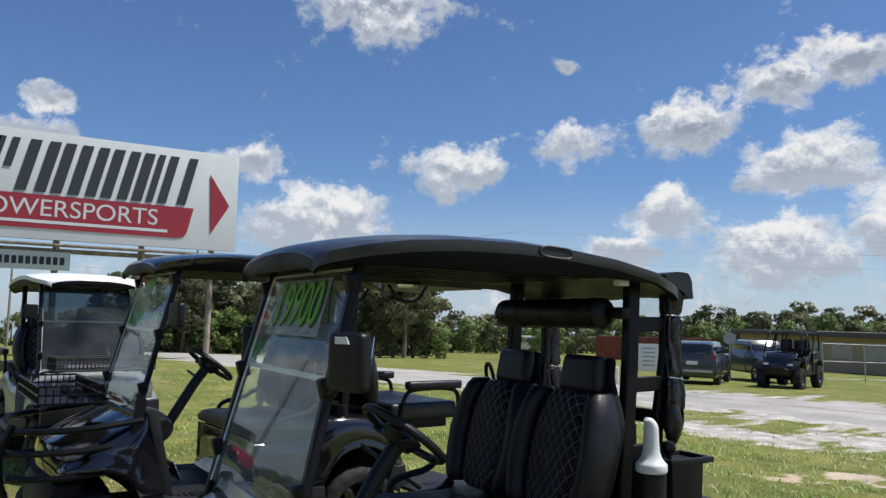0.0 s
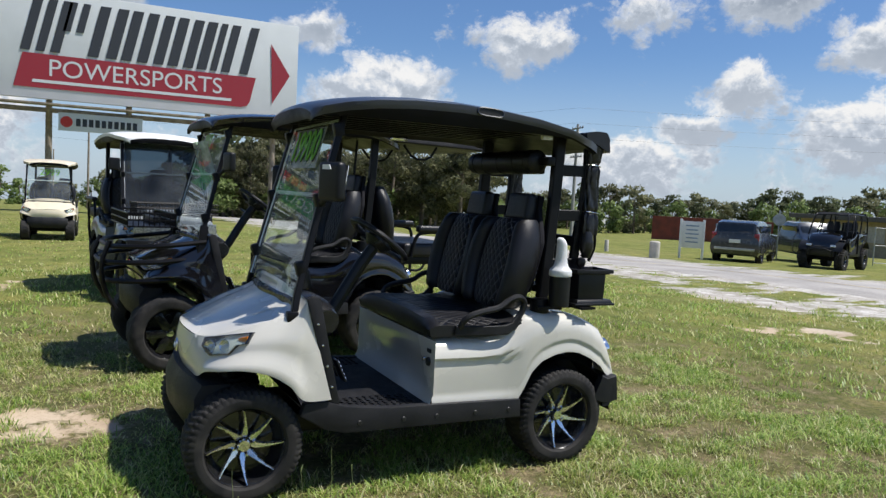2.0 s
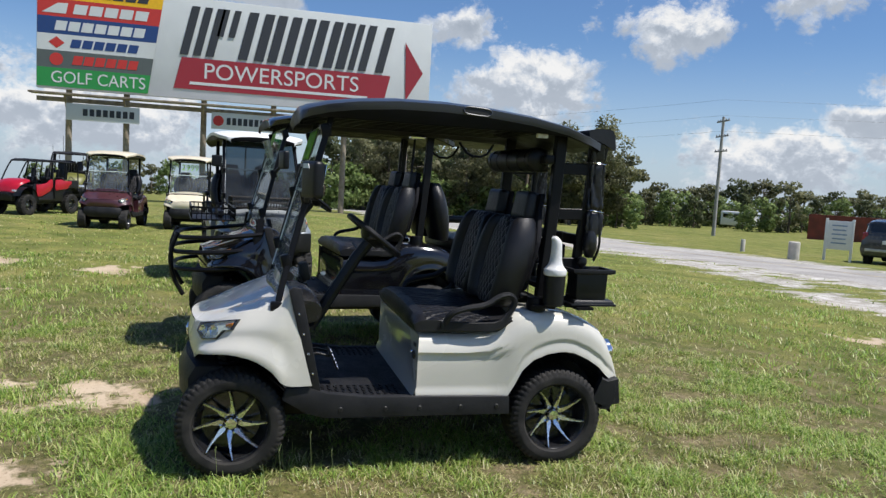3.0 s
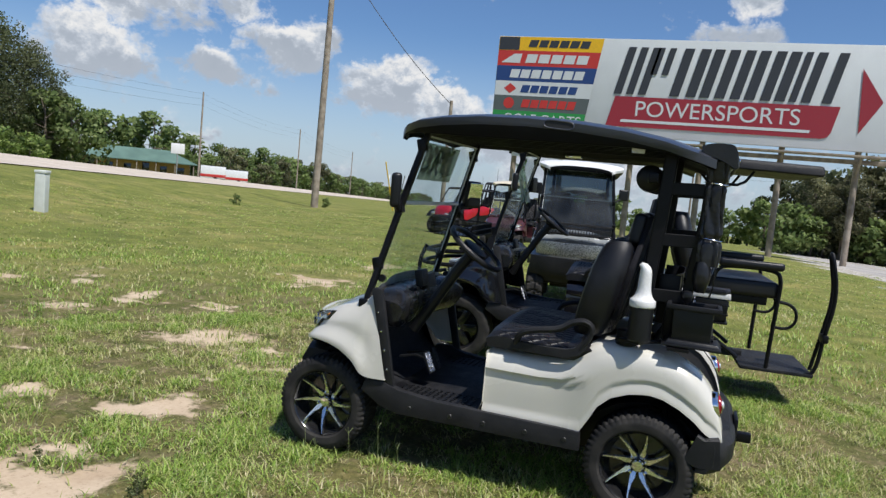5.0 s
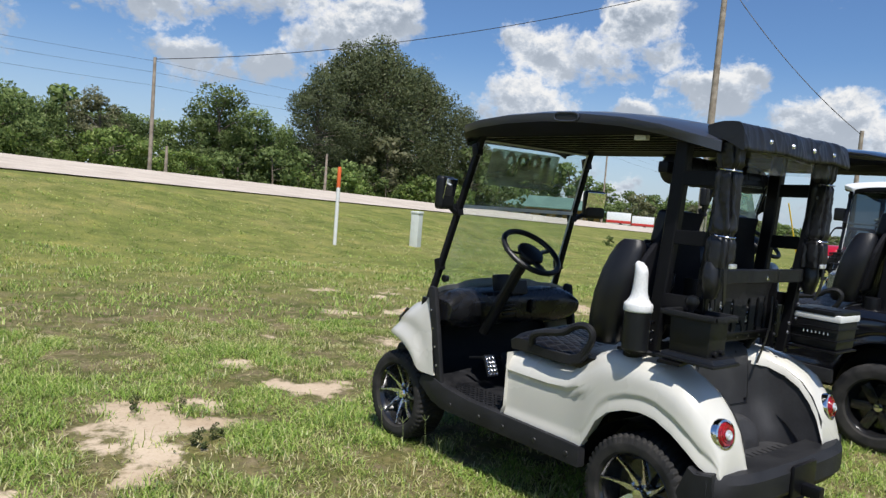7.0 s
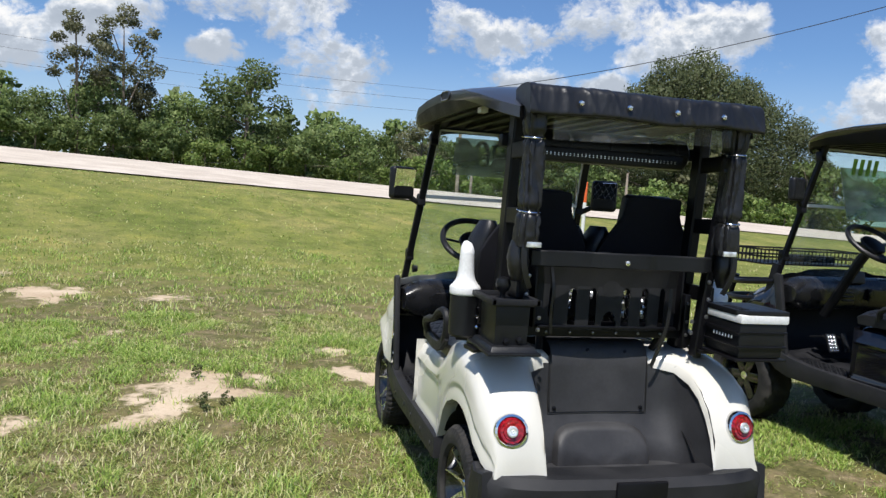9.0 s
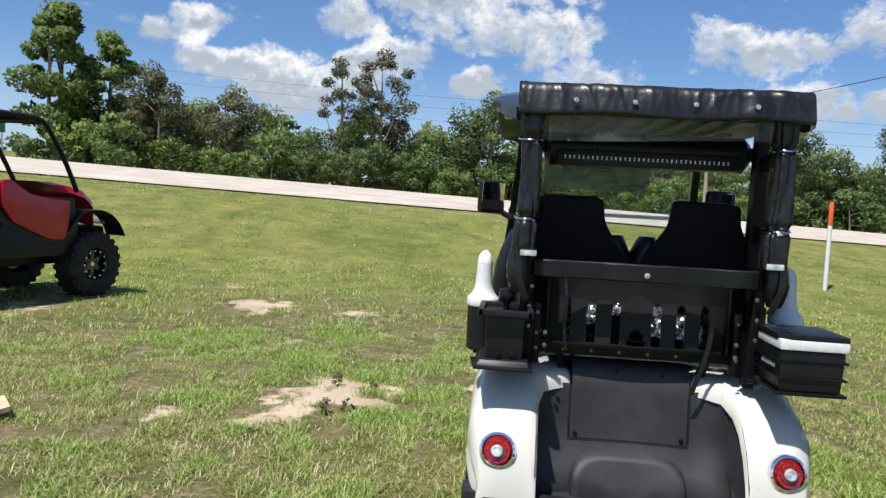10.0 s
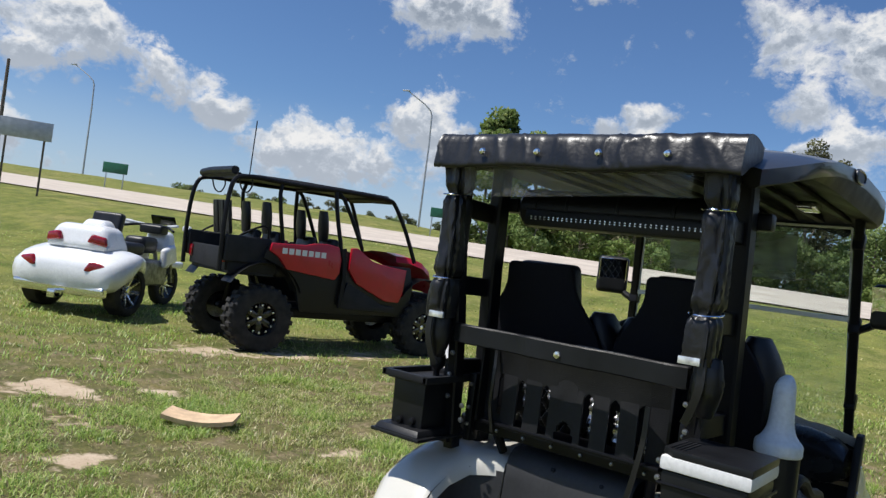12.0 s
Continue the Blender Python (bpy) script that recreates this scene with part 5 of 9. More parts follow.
sb = add("sound_bar", bm, PLASTIC, "black sound bar with a row of small lamps", 45)
bm = B()
box(bm, (0.02, -0.79, 1.632), (0.66, 0.06, 0.06), 0.012)
part("lamp_housing", bm, PLASTIC, sb)
for x in (-0.40, 0.43):
    bm = B()
    box(bm, (x, -0.77, 1.67), (0.09, 0.05, 0.05), 0.01)
    part("mount", bm, STEEL, sb)
bm = B()
for k in range(36):
    for z in (1.627, 1.634):
        box(bm, (-0.280 + k * 0.0168, -0.822, z), (0.0045, 0.005, 0.0042), 0)
part("lamp_row", bm, LAMPLENS, sb, "row of small clear lamps", 0)


def folds(x, z, k=1.0):
    """Creases of hanging vinyl: soft swells and sharp ridges."""
    w = noise.noise((x * 6 + z * 3, z * 7, 1.0))
    ridge = 1 - abs(noise.noise((x * 9 + w * 0.8, z * 3 + x * 7, 5.0))) * 3.2
    fine = 1 - abs(noise.noise((x * 21, z * 6 - x * 12, 9.0))) * 3.0
    return k * (0.0025 * w + 0.0055 * max(0, ridge) ** 2 + 0.0022 * max(0, fine) ** 2)


# rolled-up rear curtain
bm = B()
rings = []
CURT = [(-0.975, 1.840, 0), (-1.04, 1.854, 0), (-1.100, 1.852, 0), (-1.126, 1.836, 0), (-1.136, 1.806, 0), (-1.143, 1.776, 0), (-1.146, 1.752, 0), (-1.138, 1.744, 0), (-1.12, 1.752, 0), (-1.07, 1.775, 0), (-0.985, 1.80, 0)]
for i in range(151):
    x = -0.464 + 0.946 * i / 150
    ring = []
    for j in range(29):
        y, z, _ = rail(CURT, j / 28)
        f = folds(x, z + y, 1.1 if 4 < j < 22 else 0.4)
        sagging = 0.008 * math.sin(x * 13.1 + 0.7) * smooth_step(8, 18, j) * smooth_step(27, 22, j)
        ring.append((x, y - f, z + f * 0.30 - sagging * 0.6))
    rings.append(ring)
loft(bm, rings)
cv = add("rear_curtain", bm, VINYL, "black vinyl rear curtain rolled up at the roof", 70)
for x in (-0.277, -0.088, 0.104, 0.297):
    bm = B()
    lathe(bm, [(0.001, 0.007), (0.008, 0.006), (0.011, 0.0)], pose(x, -1.152, 1.790, 95, 0, 0), 12, cap=False)
    part("snap_button", bm, CHROME, cv)
bm = B()
rows = []
for z in (1.757, 1.735, 1.70, 1.672):
    rows.append([(x, -1.118 - folds(x, z, 2.2) + 0.15 * (1.757 - z), z + 0.012 * math.sin(x * 5) * (z < 1.7)) for x in [-0.36 + 0.72 * i / 40 for i in range(41)]])
loft(bm, rows, close=False, cap=False)
part("curtain_window", bm, WINDOWV, cv, "clear vinyl window strip")
for sx in (-1, 1):
    bm = B()
    rings = []
    for i in range(64):
        z = 1.77 - 0.50 * i / 63
        pinch = 1 - 0.26 * math.exp(-((z - 1.665) / 0.014) ** 2) - 0.26 * math.exp(-((z - 1.40) / 0.014) ** 2) + 0.08 * math.sin(z * 11) - 0.10 * math.exp(-((z - 1.27) / 0.03) ** 2)
        ring = []
        for j in range(56):
            a = 2 * math.pi * j / 56
            tw = a + 0.35 * math.sin(z * 5 + sx) + 0.25 * noise.noise((z * 6, sx, 2.0))
            pleat = abs((tw * 7 / (2 * math.pi)) % 1.0 - 0.5) * 2
            crease = max(0, 1 - abs(noise.noise((math.cos(a) * 2, z * 13 + math.sin(a) * 3, 4.0 + sx))) * 5)
            f = -0.010 * (1 - pleat) ** 2 + 0.004 * crease + 0.003 * noise.noise((math.cos(a) * 3, z * 7, sx))
            ring.append((sx * 0.414 + (0.037 * pinch + f) * math.copysign(abs(math.cos(a)) ** 0.55, math.cos(a)) + 0.006 * math.sin(z * 9), -1.062 + (0.051 * pinch + f) * math.copysign(abs(math.sin(a)) ** 0.6, math.sin(a)), z))
        rings.append(ring)
    loft(bm, rings)
    cu = part("curtain_side", bm, VINYL, cv, "bundled curtain edge", 45)
    for zc in (1.665, 1.40):
        bm = B()
        tube(bm, [(sx * 0.414 + 0.041 * math.cos(a), -1.062 + 0.055 * math.sin(a), zc + 0.006 * math.sin(a)) for a in [2 * math.pi * j / 20 for j in range(20)]], 0.0028, 5, closed=True)
        part("tie_cord", bm, CHROME, cu, "thin pale tie cord")
    bm = B()
    box(bm, (sx * 0.402, -1.112, 1.280), (0.056, 0.010, 0.020), 0.003)
    part("buckle", bm, LAMPLENS, cu, "clear plastic buckle")
    bm = B()
    ring = []
    for i in range(15):
        z, r = 1.29 - 0.150 * i / 14, 0.038 * math.sin(math.pi * (0.18 + 0.72 * i / 14)) ** 0.6
        ring.append([(sx * 0.432 + (r + folds(a * 0.15, z * 3, 0.9)) * math.cos(a), -1.045 + (r + folds(a * 0.15, z * 3, 0.9)) * math.sin(a), z) for a in [2 * math.pi * j / 20 for j in range(20)]])
    loft(bm, ring)
    part("curtain_end", bm, VINYL, cu, "", 60)
    bm = B()
    tube(bm, [(sx * 0.43, -1.10, 1.29), (sx * 0.435, -1.105, 1.22), (sx * 0.418, -1.10, 1.16), (sx * 0.40, -1.09, 1.12)], 0.01, 6, sq=(0.022, 0.005), smooth=2)
    part("hanging_strap", bm, VINYL, cu)
# bag rack: shaped bar with a bolted pad, slotted basket below it
bm = B()
pts = []
for i in range(41):
    x = -0.372 + 0.744 * i / 40
    e = abs(x)
    y = -1.028 - 0.010 * smooth_step(0.13, 0.10, e) - 0.012 * smooth_step(0.20, 0.33, e) + 0.016 * smooth_step(0.33, 0.372, e)
    pts.append((x, y, 1.228))
tube(bm, pts, 0.02, 8, sq=(0.028, 0.060))
for sx in (-1, 1):
    tube(bm, [(sx * 0.368, -1.024, 1.228), (sx * 0.392, -1.0, 1.228), (sx * 0.398, -0.97, 1.228)], 0.02, 8, sq=(0.026, 0.060))
for x, w_ in ((-0.083, 0.055), (0.086, 0.062)):
    box(bm, (x, -1.036, 1.228), (w_, 0.020, 0.064), 0.005)
rack = add("bag_rack", bm, PLASTIC, "black bag rack with slotted basket")
bm = B()
box(bm, (0.004, -1.037, 1.226), (0.088, 0.020, 0.056), 0.007, 3)
part("strap_pad", bm, PLASTIC2, rack, "black strap pad with a bolt")
bm = B()
lathe(bm, [(0.001, 0.012), (0.010, 0.011), (0.013, 0)], pose(0.005, -1.047, 1.222, 90, 0, 0), 12, cap=False)
part("bolt", bm, CHROME, rack)


def basket_y(x, z):
    return -0.947 + 0.035 * (abs(x) / 0.31) ** 4 - 0.30 * max(0.0, z - 1.10) ** 1.2


def plate(bm, x0, x1, z0, z1):
    n = 3 if z1 - z0 > 0.1 else 1
    front = [[(x, basket_y(x, z0 + (z1 - z0) * k / n), z0 + (z1 - z0) * k / n) for x in (x0, x1)] for k in range(n + 1)]
    for lo, hi in zip(front, front[1:]):
        ring = [lo[0], lo[1], hi[1], hi[0]]
        loft(bm, [ring, [(x, y + 0.008, z) for x, y, z in ring]])


# each slot is rounded at its top by narrowing steps
SLOTS = [(-0.243, 0.010, 0.985, 1.110), (-0.160, 0.016, 0.962, 1.110), (-0.073, 0.015, 0.962, 1.112), (0.069, 0.016, 0.962, 1.116), (0.152, 0.016, 0.962, 1.116), (0.236, 0.015, 0.962, 1.118)]
bm = B()
edge = -0.318
for cx, hw, z0, z1 in SLOTS:
    if edge < 0 < cx:
        plate(bm, edge, -0.032, 0.945, 1.205)
        for k in range(8):
            x0, x1 = -0.032 + 0.008 * k, -0.024 + 0.008 * k
            plate(bm, x0, x1, 0.948 + 0.072 * math.sqrt(max(0.0, 1 - ((x0 + x1) / 0.064) ** 2)), 1.205)
        edge = 0.032
    plate(bm, edge, cx - hw, 0.945, 1.205)
    plate(bm, cx - hw, cx + hw, z1, 1.205)
    plate(bm, cx - hw, cx + hw, 0.945, z0)
    for q, zz in ((0.80, 0.004), (0.55, 0.009), (0.25, 0.014)):
        for sx in (-1, 1):
            plate(bm, *sorted((cx + sx * hw, cx + sx * hw * q)), z1 - 0.017 + zz, z1)
    edge = cx + hw
plate(bm, edge, 0.318, 0.945, 1.205)
part("basket_panel", bm, PLASTIC2, rack, "slotted black basket front", 0)
bm = B()
box(bm, (0, -0.90, 0.935), (0.70, 0.03, 0.050), 0.006)
box(bm, (0, -0.89, 0.955), (0.60, 0.12, 0.012), 0.004)
for sx in (-1, 1):
    box(bm, (sx * 0.316, -0.90, 1.075), (0.010, 0.10, 0.25), 0.004)
    tube(bm, [(sx * 0.27, -0.90, 0.935), (sx * 0.25, -0.86, 0.855)], 0.016, 8)
    box(bm, (sx * 0.352, -0.915, 0.985), (0.028, 0.05, 0.22), 0.006)
part("rack_frame", bm, STEEL, rack)
for k in range(6):
    bm = B()
    lathe(bm, [(0.001, 0.007), (0.005, 0.006), (0.006, 0)], pose(-0.25 + 0.1 * k, -0.915, 0.928, 90, 0, 0), 8, cap=False)
    part("bolt", bm, ZINC, rack)
for sx in (-1, 1):
    for z in (0.93, 0.985, 1.06):
        bm = B()
        lathe(bm, [(0.001, 0.007), (0.006, 0.006), (0.007, 0)], pose(sx * 0.352, -0.940, z, 90, 0, 0), 8, cap=False)
        part("bolt", bm, ZINC, rack)
for x0, x1, z0, z1 in ((-0.185, -0.135, 1.02, 1.10), (-0.10, -0.05, 1.06, 1.105), (0.045, 0.10, 0.99, 1.10), (0.13, 0.185, 0.985, 1.075), (0.215, 0.245, 0.975, 1.04)):
    bm = B()
    rows = []
    for i in range(11):
        rows.append([(x0 + (x1 - x0) * j / 8, -0.885 + 0.020 * noise.noise((i * 0.7, j * 0.8, x0 * 30)), z0 + (z1 - z0) * i / 10 + 0.01 * noise.noise((i, j, 3.0))) for j in range(9)])
    loft(bm, rows, close=False, cap=False)
    part("foil_wrap", bm, ALLOY, rack, "crumpled silver wrap inside the basket", 12)
bm = B()
tube(bm, [(0.255, -0.962, 1.12), (0.256, -0.966, 1.04), (0.245, -0.968, 0.95), (0.205, -0.945, 0.80)], 0.01, 6, sq=(0.016, 0.004), smooth=1)
part("strap", bm, VINYL, rack)
bm = B()
tube(bm, [(-0.262, -0.955, 1.20), (-0.250, -0.972, 1.10), (-0.258, -0.968, 1.02), (-0.245, -0.955, 0.93)], 0.01, 6, sq=(0.012, 0.004), smooth=2)
part("strap", bm, VINYL, rack)


def sand_bottle(x, y, z, lean, material, label):
    t = thing("sand_bottle", pose(x, y, z), label, "sand bottle", "sand bottles")
    bm = B()
    lathe(bm, [(0.001, 0.0), (0.050, 0.0), (0.056, 0.008), (0.057, 0.165), (0.053, 0.167), (0.052, 0.16)], n=28, cap=False)
    part("holder", bm, PLASTIC, t, "black cup holder")
    bm = B()
    pr = [(0.001, 0.01), (0.05, 0.012), (0.052, 0.162), (0.060, 0.167), (0.0615, 0.172), (0.0615, 0.194), (0.059, 0.200), (0.050, 0.208), (0.041, 0.222), (0.035, 0.238), (0.032, 0.258), (0.030, 0.29), (0.0285, 0.328)]
    lathe(bm, pr, n=28, cap=False)
    tube(bm, [(0, 0, 0.326), (0, lean * 0.001, 0.336), (0, lean * 0.006, 0.347), (0, lean * 0.014, 0.356), (0, lean * 0.024, 0.361), (0, lean * 0.031, 0.358)], [0.0285, 0.0283, 0.0265, 0.023, 0.017, 0.008], 20)
    part("bottle", bm, material, t, "", 50)
    return t


sand_bottle(-0.555, -0.795, 0.885, 1, WHITEPL, "white plastic sand bottle in a black holder on the cart")
sand_bottle(0.56, -0.80, 0.885, 1, CLOUDPL, "frosted white sand bottle in a black holder on the cart")
for sx in (-1, 1):
    bm = B()
    tube(bm, [(sx * 0.50, -0.70, 0.87), (sx * 0.535, -0.76, 0.878), (sx * 0.555, -0.81, 0.876)], 0.02, 8, sq=(0.06, 0.016))
    add("accessory_bracket", bm, STEEL, "black accessory bracket")
    bm = B()
    tube(bm, [(sx * 0.38, -0.96, 0.876), (sx * 0.58, -0.98, 0.872)], 0.02, 8, sq=(0.10, 0.014))
    add("tray_arm", bm, STEEL)
    bm = B()
    tube(bm, [(sx * 0.44, -0.98, 0.89), (sx * 0.50, -0.85, 0.88), (sx * 0.555, -0.80, 0.88)], 0.010, 8)
    add("stay_rod", bm, STEEL)
    for z in (0.93, 0.97, 1.01):
        bm = B()
        lathe(bm, [(0.001, 0.008), (0.007, 0.007), (0.009, 0)], pose(sx * 0.512, -0.845, z, 0, 90 * sx, 0), 8, cap=False)
        add("bracket_bolt", bm, CHROME)
# ball and club washer
bw = thing("ball_washer", pose(-0.465, -1.03, 0.884), "black plastic ball washer box on the cart's bracket", "ball washer")
bm = B()
box(bm, (0, 0, 0.1), (0.125, 0.175, 0.165), 0.008, taper=(1.06, 1.06))
part("body", bm, PLASTIC, bw)
bm = B()
for c_, s_ in (((0, 0.115, 0.19), (0.185, 0.02, 0.022)), ((0, -0.115, 0.19), (0.185, 0.02, 0.022)), ((0.083, 0, 0.19), (0.02, 0.25, 0.022)), ((-0.083, 0, 0.19), (0.02, 0.25, 0.022)), ((0, 0, 0.178), (0.16, 0.22, 0.01))):
    box(bm, c_, s_, 0.004)
part("rim", bm, PLASTIC2, bw)
bm = B()
box(bm, (0, -0.005, 0.006), (0.20, 0.27, 0.012), 0.005)
box(bm, (0, -0.01, 0.022), (0.18, 0.25, 0.02), 0.006, taper=(0.9, 0.9))
part("tray", bm, PLASTIC, bw)
bm = B()
lathe(bm, [(0.012, 0.18), (0.010, 0.20), (0.012, 0.205), (0.024, 0.216), (0.029, 0.236), (0.024, 0.256), (0.001, 0.264)], Matrix.Translation((0.0, 0.04, 0)), 16, cap=False)
part("knob", bm, PLASTIC, bw, "round black knob")
for p in ((-0.02, -0.09, 0.045), (0.03, -0.09, 0.05)):
    bm = B()
    lathe(bm, [(0.001, 0.014), (0.011, 0.012), (0.012, 0)], pose(*p, 90, 0, 0), 10, cap=False)
    part("drain_plug", bm, STEEL, bw)
# cooler
ck = thing("cooler_box", pose(0.503, -1.103, 0.895) @ Matrix.Diagonal((0.88, 0.78, 1.0, 1)), "small black cooler with white rim on the cart's bracket", "cooler")
bm = B()
box(bm, (0, 0, 0.066), (0.215, 0.275, 0.132), 0.012, taper=(1.07, 1.06))
part("body", bm, PLASTIC, ck, "", 30)
for z in (0.045, 0.10):
    bm = B()
    tube(bm, [(-0.120, -0.147, z), (0.120, -0.147, z), (0.120, 0.147, z), (-0.120, 0.147, z)], 0.004, 6, closed=True)
    part("wire_rail", bm, STEEL, ck)
for k in range(7):
    bm = B()
    box(bm, (-0.114, -0.085 + 0.024 * k, 0.075), (0.004, 0.005, 0.012), 0)
    part("vent_slot", bm, CLOUDPL, ck)
bm = B()
box(bm, (0.002, -0.002, 0.150), (0.240, 0.304, 0.034), 0.009)
part("rim", bm, WHITEPL, ck, "white rim")
bm = B()
prism(bm, [(-0.121, -0.115), (-0.086, -0.150), (0.121, -0.152), (0.121, 0.148), (-0.121, 0.148)], 0.022, pose(0, 0, 0.161), 0.005)
part("lid", bm, PLASTIC, ck)
for k in range(4):
    bm = B()
    box(bm, (-0.100 + 0.012 * k, -0.05, 0.184), (0.005, 0.15, 0.004), 0)
    part("grille_bar", bm, PLASTIC2, ck)
bm = B()
box(bm, (0, 0, -0.006), (0.25, 0.30, 0.010), 0.003)
part("tray", bm, STEEL, ck)
# small fittings on the seat base
bm = B()
lathe(bm, [(0.001, 0.010), (0.020, 0.009), (0.024, 0.0)], pose(-0.515, -0.052, 0.61, -90, 0, 0), 16, cap=False)
box(bm, (-0.515, -0.052, 0.665), (0.045, 0.006, 0.02), 0.002)
add("charge_port", bm, INK, "round charge port cover")
bm = B()
lathe(bm, [(0.001, 0.012), (0.010, 0.010), (0.012, 0.0)], pose(-0.462, -0.052, 0.615, -90, 0, 0), 12, cap=False)
add("lock", bm, CHROME)
bm = B()
lathe(bm, [(0.001, 0.006), (0.030, 0.006), (0.036, 0.0)], pose(0, 1.106, 0.640, -88, 0, 0), 24, cap=False)
lathe(bm, [(0.012, 0.006), (0.014, 0.010), (0.018, 0.006)], pose(0, 1.108, 0.640, -88, 0, 0), 24, cap=False)
add("nose_badge", bm, CHROME, "round chrome badge on the nose")
bm = B()
box(bm, (0.06, -0.60, 0.90), (0.03, 0.03, 0.05), 0.006)
add("seat_belt_buckle", bm, mat("red_buckle", (0.5, 0.02, 0.02), 0.4), "red seat belt buckle")
bm = B()
lathe(bm, [(0.001, 0.015), (0.018, 0.012), (0.022, -0.015), (0.001, -0.015)], pose(-0.46, 0.60, 1.0, 0, 90, 0), 12, cap=False)
add("post_knob", bm, PLASTIC)
bm = B()
box(bm, (-0.115, 0.50, 0.985), (0.10, 0.05, 0.10), 0.012, rot=(-12, 0, 0))
add("dash_display", bm, PLASTIC, "upright black dash display")
for sx in (-1, 1):
    for y, z in ((0.33, 0.345), (0.10, 0.345), (-0.08, 0.345), (-0.30, 0.345), (-0.50, 0.345)):
        bm = B()
        lathe(bm, [(0.001, 0.004), (0.010, 0.004), (0.013, 0.0)], pose(sx * 0.585, y, z, 0, 90 * sx, 0), 10, cap=False)
        add("sill_plug", bm, INK)
    for k in range(4):
        bm = B()
        lathe(bm, [(0.001, 0.005), (0.005, 0.004), (0.006, 0.0)], pose(sx * 0.583, 0.475 + 0.026 * k, 0.53 + 0.10 * k, 0, 90 * sx, 0), 8, cap=False)
        add("trim_screw", bm, ALLOY)
bm = B()
box(bm, (0, -1.33, 0.36), (0.05, 0.12, 0.05), 0.008)
box(bm, (0, -1.305, 0.40), (0.20, 0.02, 0.14), 0.01)
add("tow_hitch", bm, STEEL, "black tow hitch receiver")

# ---- the neighbouring carts ----
BLACKP = mat("gloss_black_paint", (0.007, 0.007, 0.009), 0.12, var=0.2, coat=0.7, spec=0.5)
SILVERP = mat("silver_grey_paint", (0.28, 0.30, 0.31), 0.3, 0.3, var=0.06, coat=0.5)
CREAM = mat("cream_paint", (0.72, 0.64, 0.48), 0.35, var=0.06, coat=0.3)
MAROON = mat("dark_maroon_paint", (0.06, 0.018, 0.022), 0.3, var=0.15, coat=0.5)


def rear_seat_kit(c, add, roof_back=True):
    """Rear-facing seat, foot plate and grab rails."""
    bm = B()
    box(bm, (0, -1.43, 0.84), (0.98, 0.60, 0.13), 0.035, 3)
    add("rear_cushion", bm, LEATHER, "black rear seat cushion", 50)
    bm = B()
    box(bm, (0, -1.40, 0.745), (0.90, 0.52, 0.07), 0.012)
    for sx in (-1, 1):
        tube(bm, [(sx * 0.38, -1.2, 0.74), (sx * 0.36, -1.12, 0.50), (sx * 0.34, -1.5, 0.24)], 0.018, 8)
    add("seat_frame", bm, STEEL, "black steel rear seat frame")
    for cx in (-0.25, 0.25):
        bm = B()
        rings = []
        for k in range(11):
            t = k / 10
            hw = 0.235 * (0.80 + 0.20 * math.sin(math.pi * t)) * (1 - 0.25 * smooth_step(0.8, 1.0, t))
            dp = 0.085 * (0.75 + 0.35 * math.sin(math.pi * t))
            rings.append([(cx + hw * math.copysign(abs(math.cos(a)) ** 0.6, math.cos(a)), -1.02 - dp * math.sin(a) + 0.10 * t, 0.88 + 0.52 * t) for a in [2 * math.pi * j / 20 for j in range(20)]])
        loft(bm, rings)
        add("rear_backrest", bm, LEATHER, "black rear seat backrest", 50)
    bm = B()
    box(bm, (-0.08, -1.79, 0.19), (0.80, 0.56, 0.030), 0.01)
    box(bm, (0, -1.38, 0.22), (0.10, 0.40, 0.06), 0.01)
    add("foot_plate", bm, PLASTIC2, "black fold-down foot plate")
    for sx in (-1, 1):
        bm = B()
        box(bm, (sx * 0.50, -1.50, 1.035), (0.075, 0.50, 0.065), 0.028, 3)
        add("arm_pad", bm, LEATHER, "padded black arm rest", 50)
        bm = B()
        tube(bm, [(sx * 0.50, -1.20, 0.78), (sx * 0.50, -1.24, 0.98), (sx * 0.50, -1.34, 1.01), (sx * 0.50, -1.66, 1.01), (sx * 0.50, -1.74, 0.96), (sx * 0.49, -1.73, 0.72), (sx * 0.46, -1.71, 0.19)], 0.017, 8, smooth=2)
        tube(bm, [(sx * 0.47, -1.72, 0.76), (sx * 0.47, -1.86, 0.74), (sx * 0.47, -1.90, 0.63), (sx * 0.47, -1.84, 0.54), (sx * 0.47, -1.71, 0.55)], 0.013, 8, smooth=2)
        add("grab_rail", bm, STEEL, "black tubular grab rail")
    bm = B()
    tube(bm, [(-0.46, -2.00, 0.19), (-0.46, -2.08, 0.22), (-0.46, -2.11, 0.50), (-0.46, -2.17, 0.85), (-0.45, -2.10, 1.18), (-0.36, -2.10, 1.18), (-0.36, -2.17, 0.85), (-0.36, -2.11, 0.50), (-0.36, -2.06, 0.22)], 0.016, 8, smooth=2)
    box(bm, (-0.41, -2.12, 0.50), (0.16, 0.05, 0.07), 0.02)
    add("safety_bar", bm, STEEL, "black tubular safety bar")


def cart_mirrors(add):
    for sx in (-1, 1):
        bm = B()
        box(bm, (sx * 0.585, 0.47, 1.52), (0.13, 0.05, 0.15), 0.03, 4, rot=(0, 0, -sx * 14))
        tube(bm, [(sx * 0.49, 0.52, 1.42), (sx * 0.57, 0.48, 1.48)], 0.014, 8)
        add("mirror", bm, PLASTIC, "black door mirror")


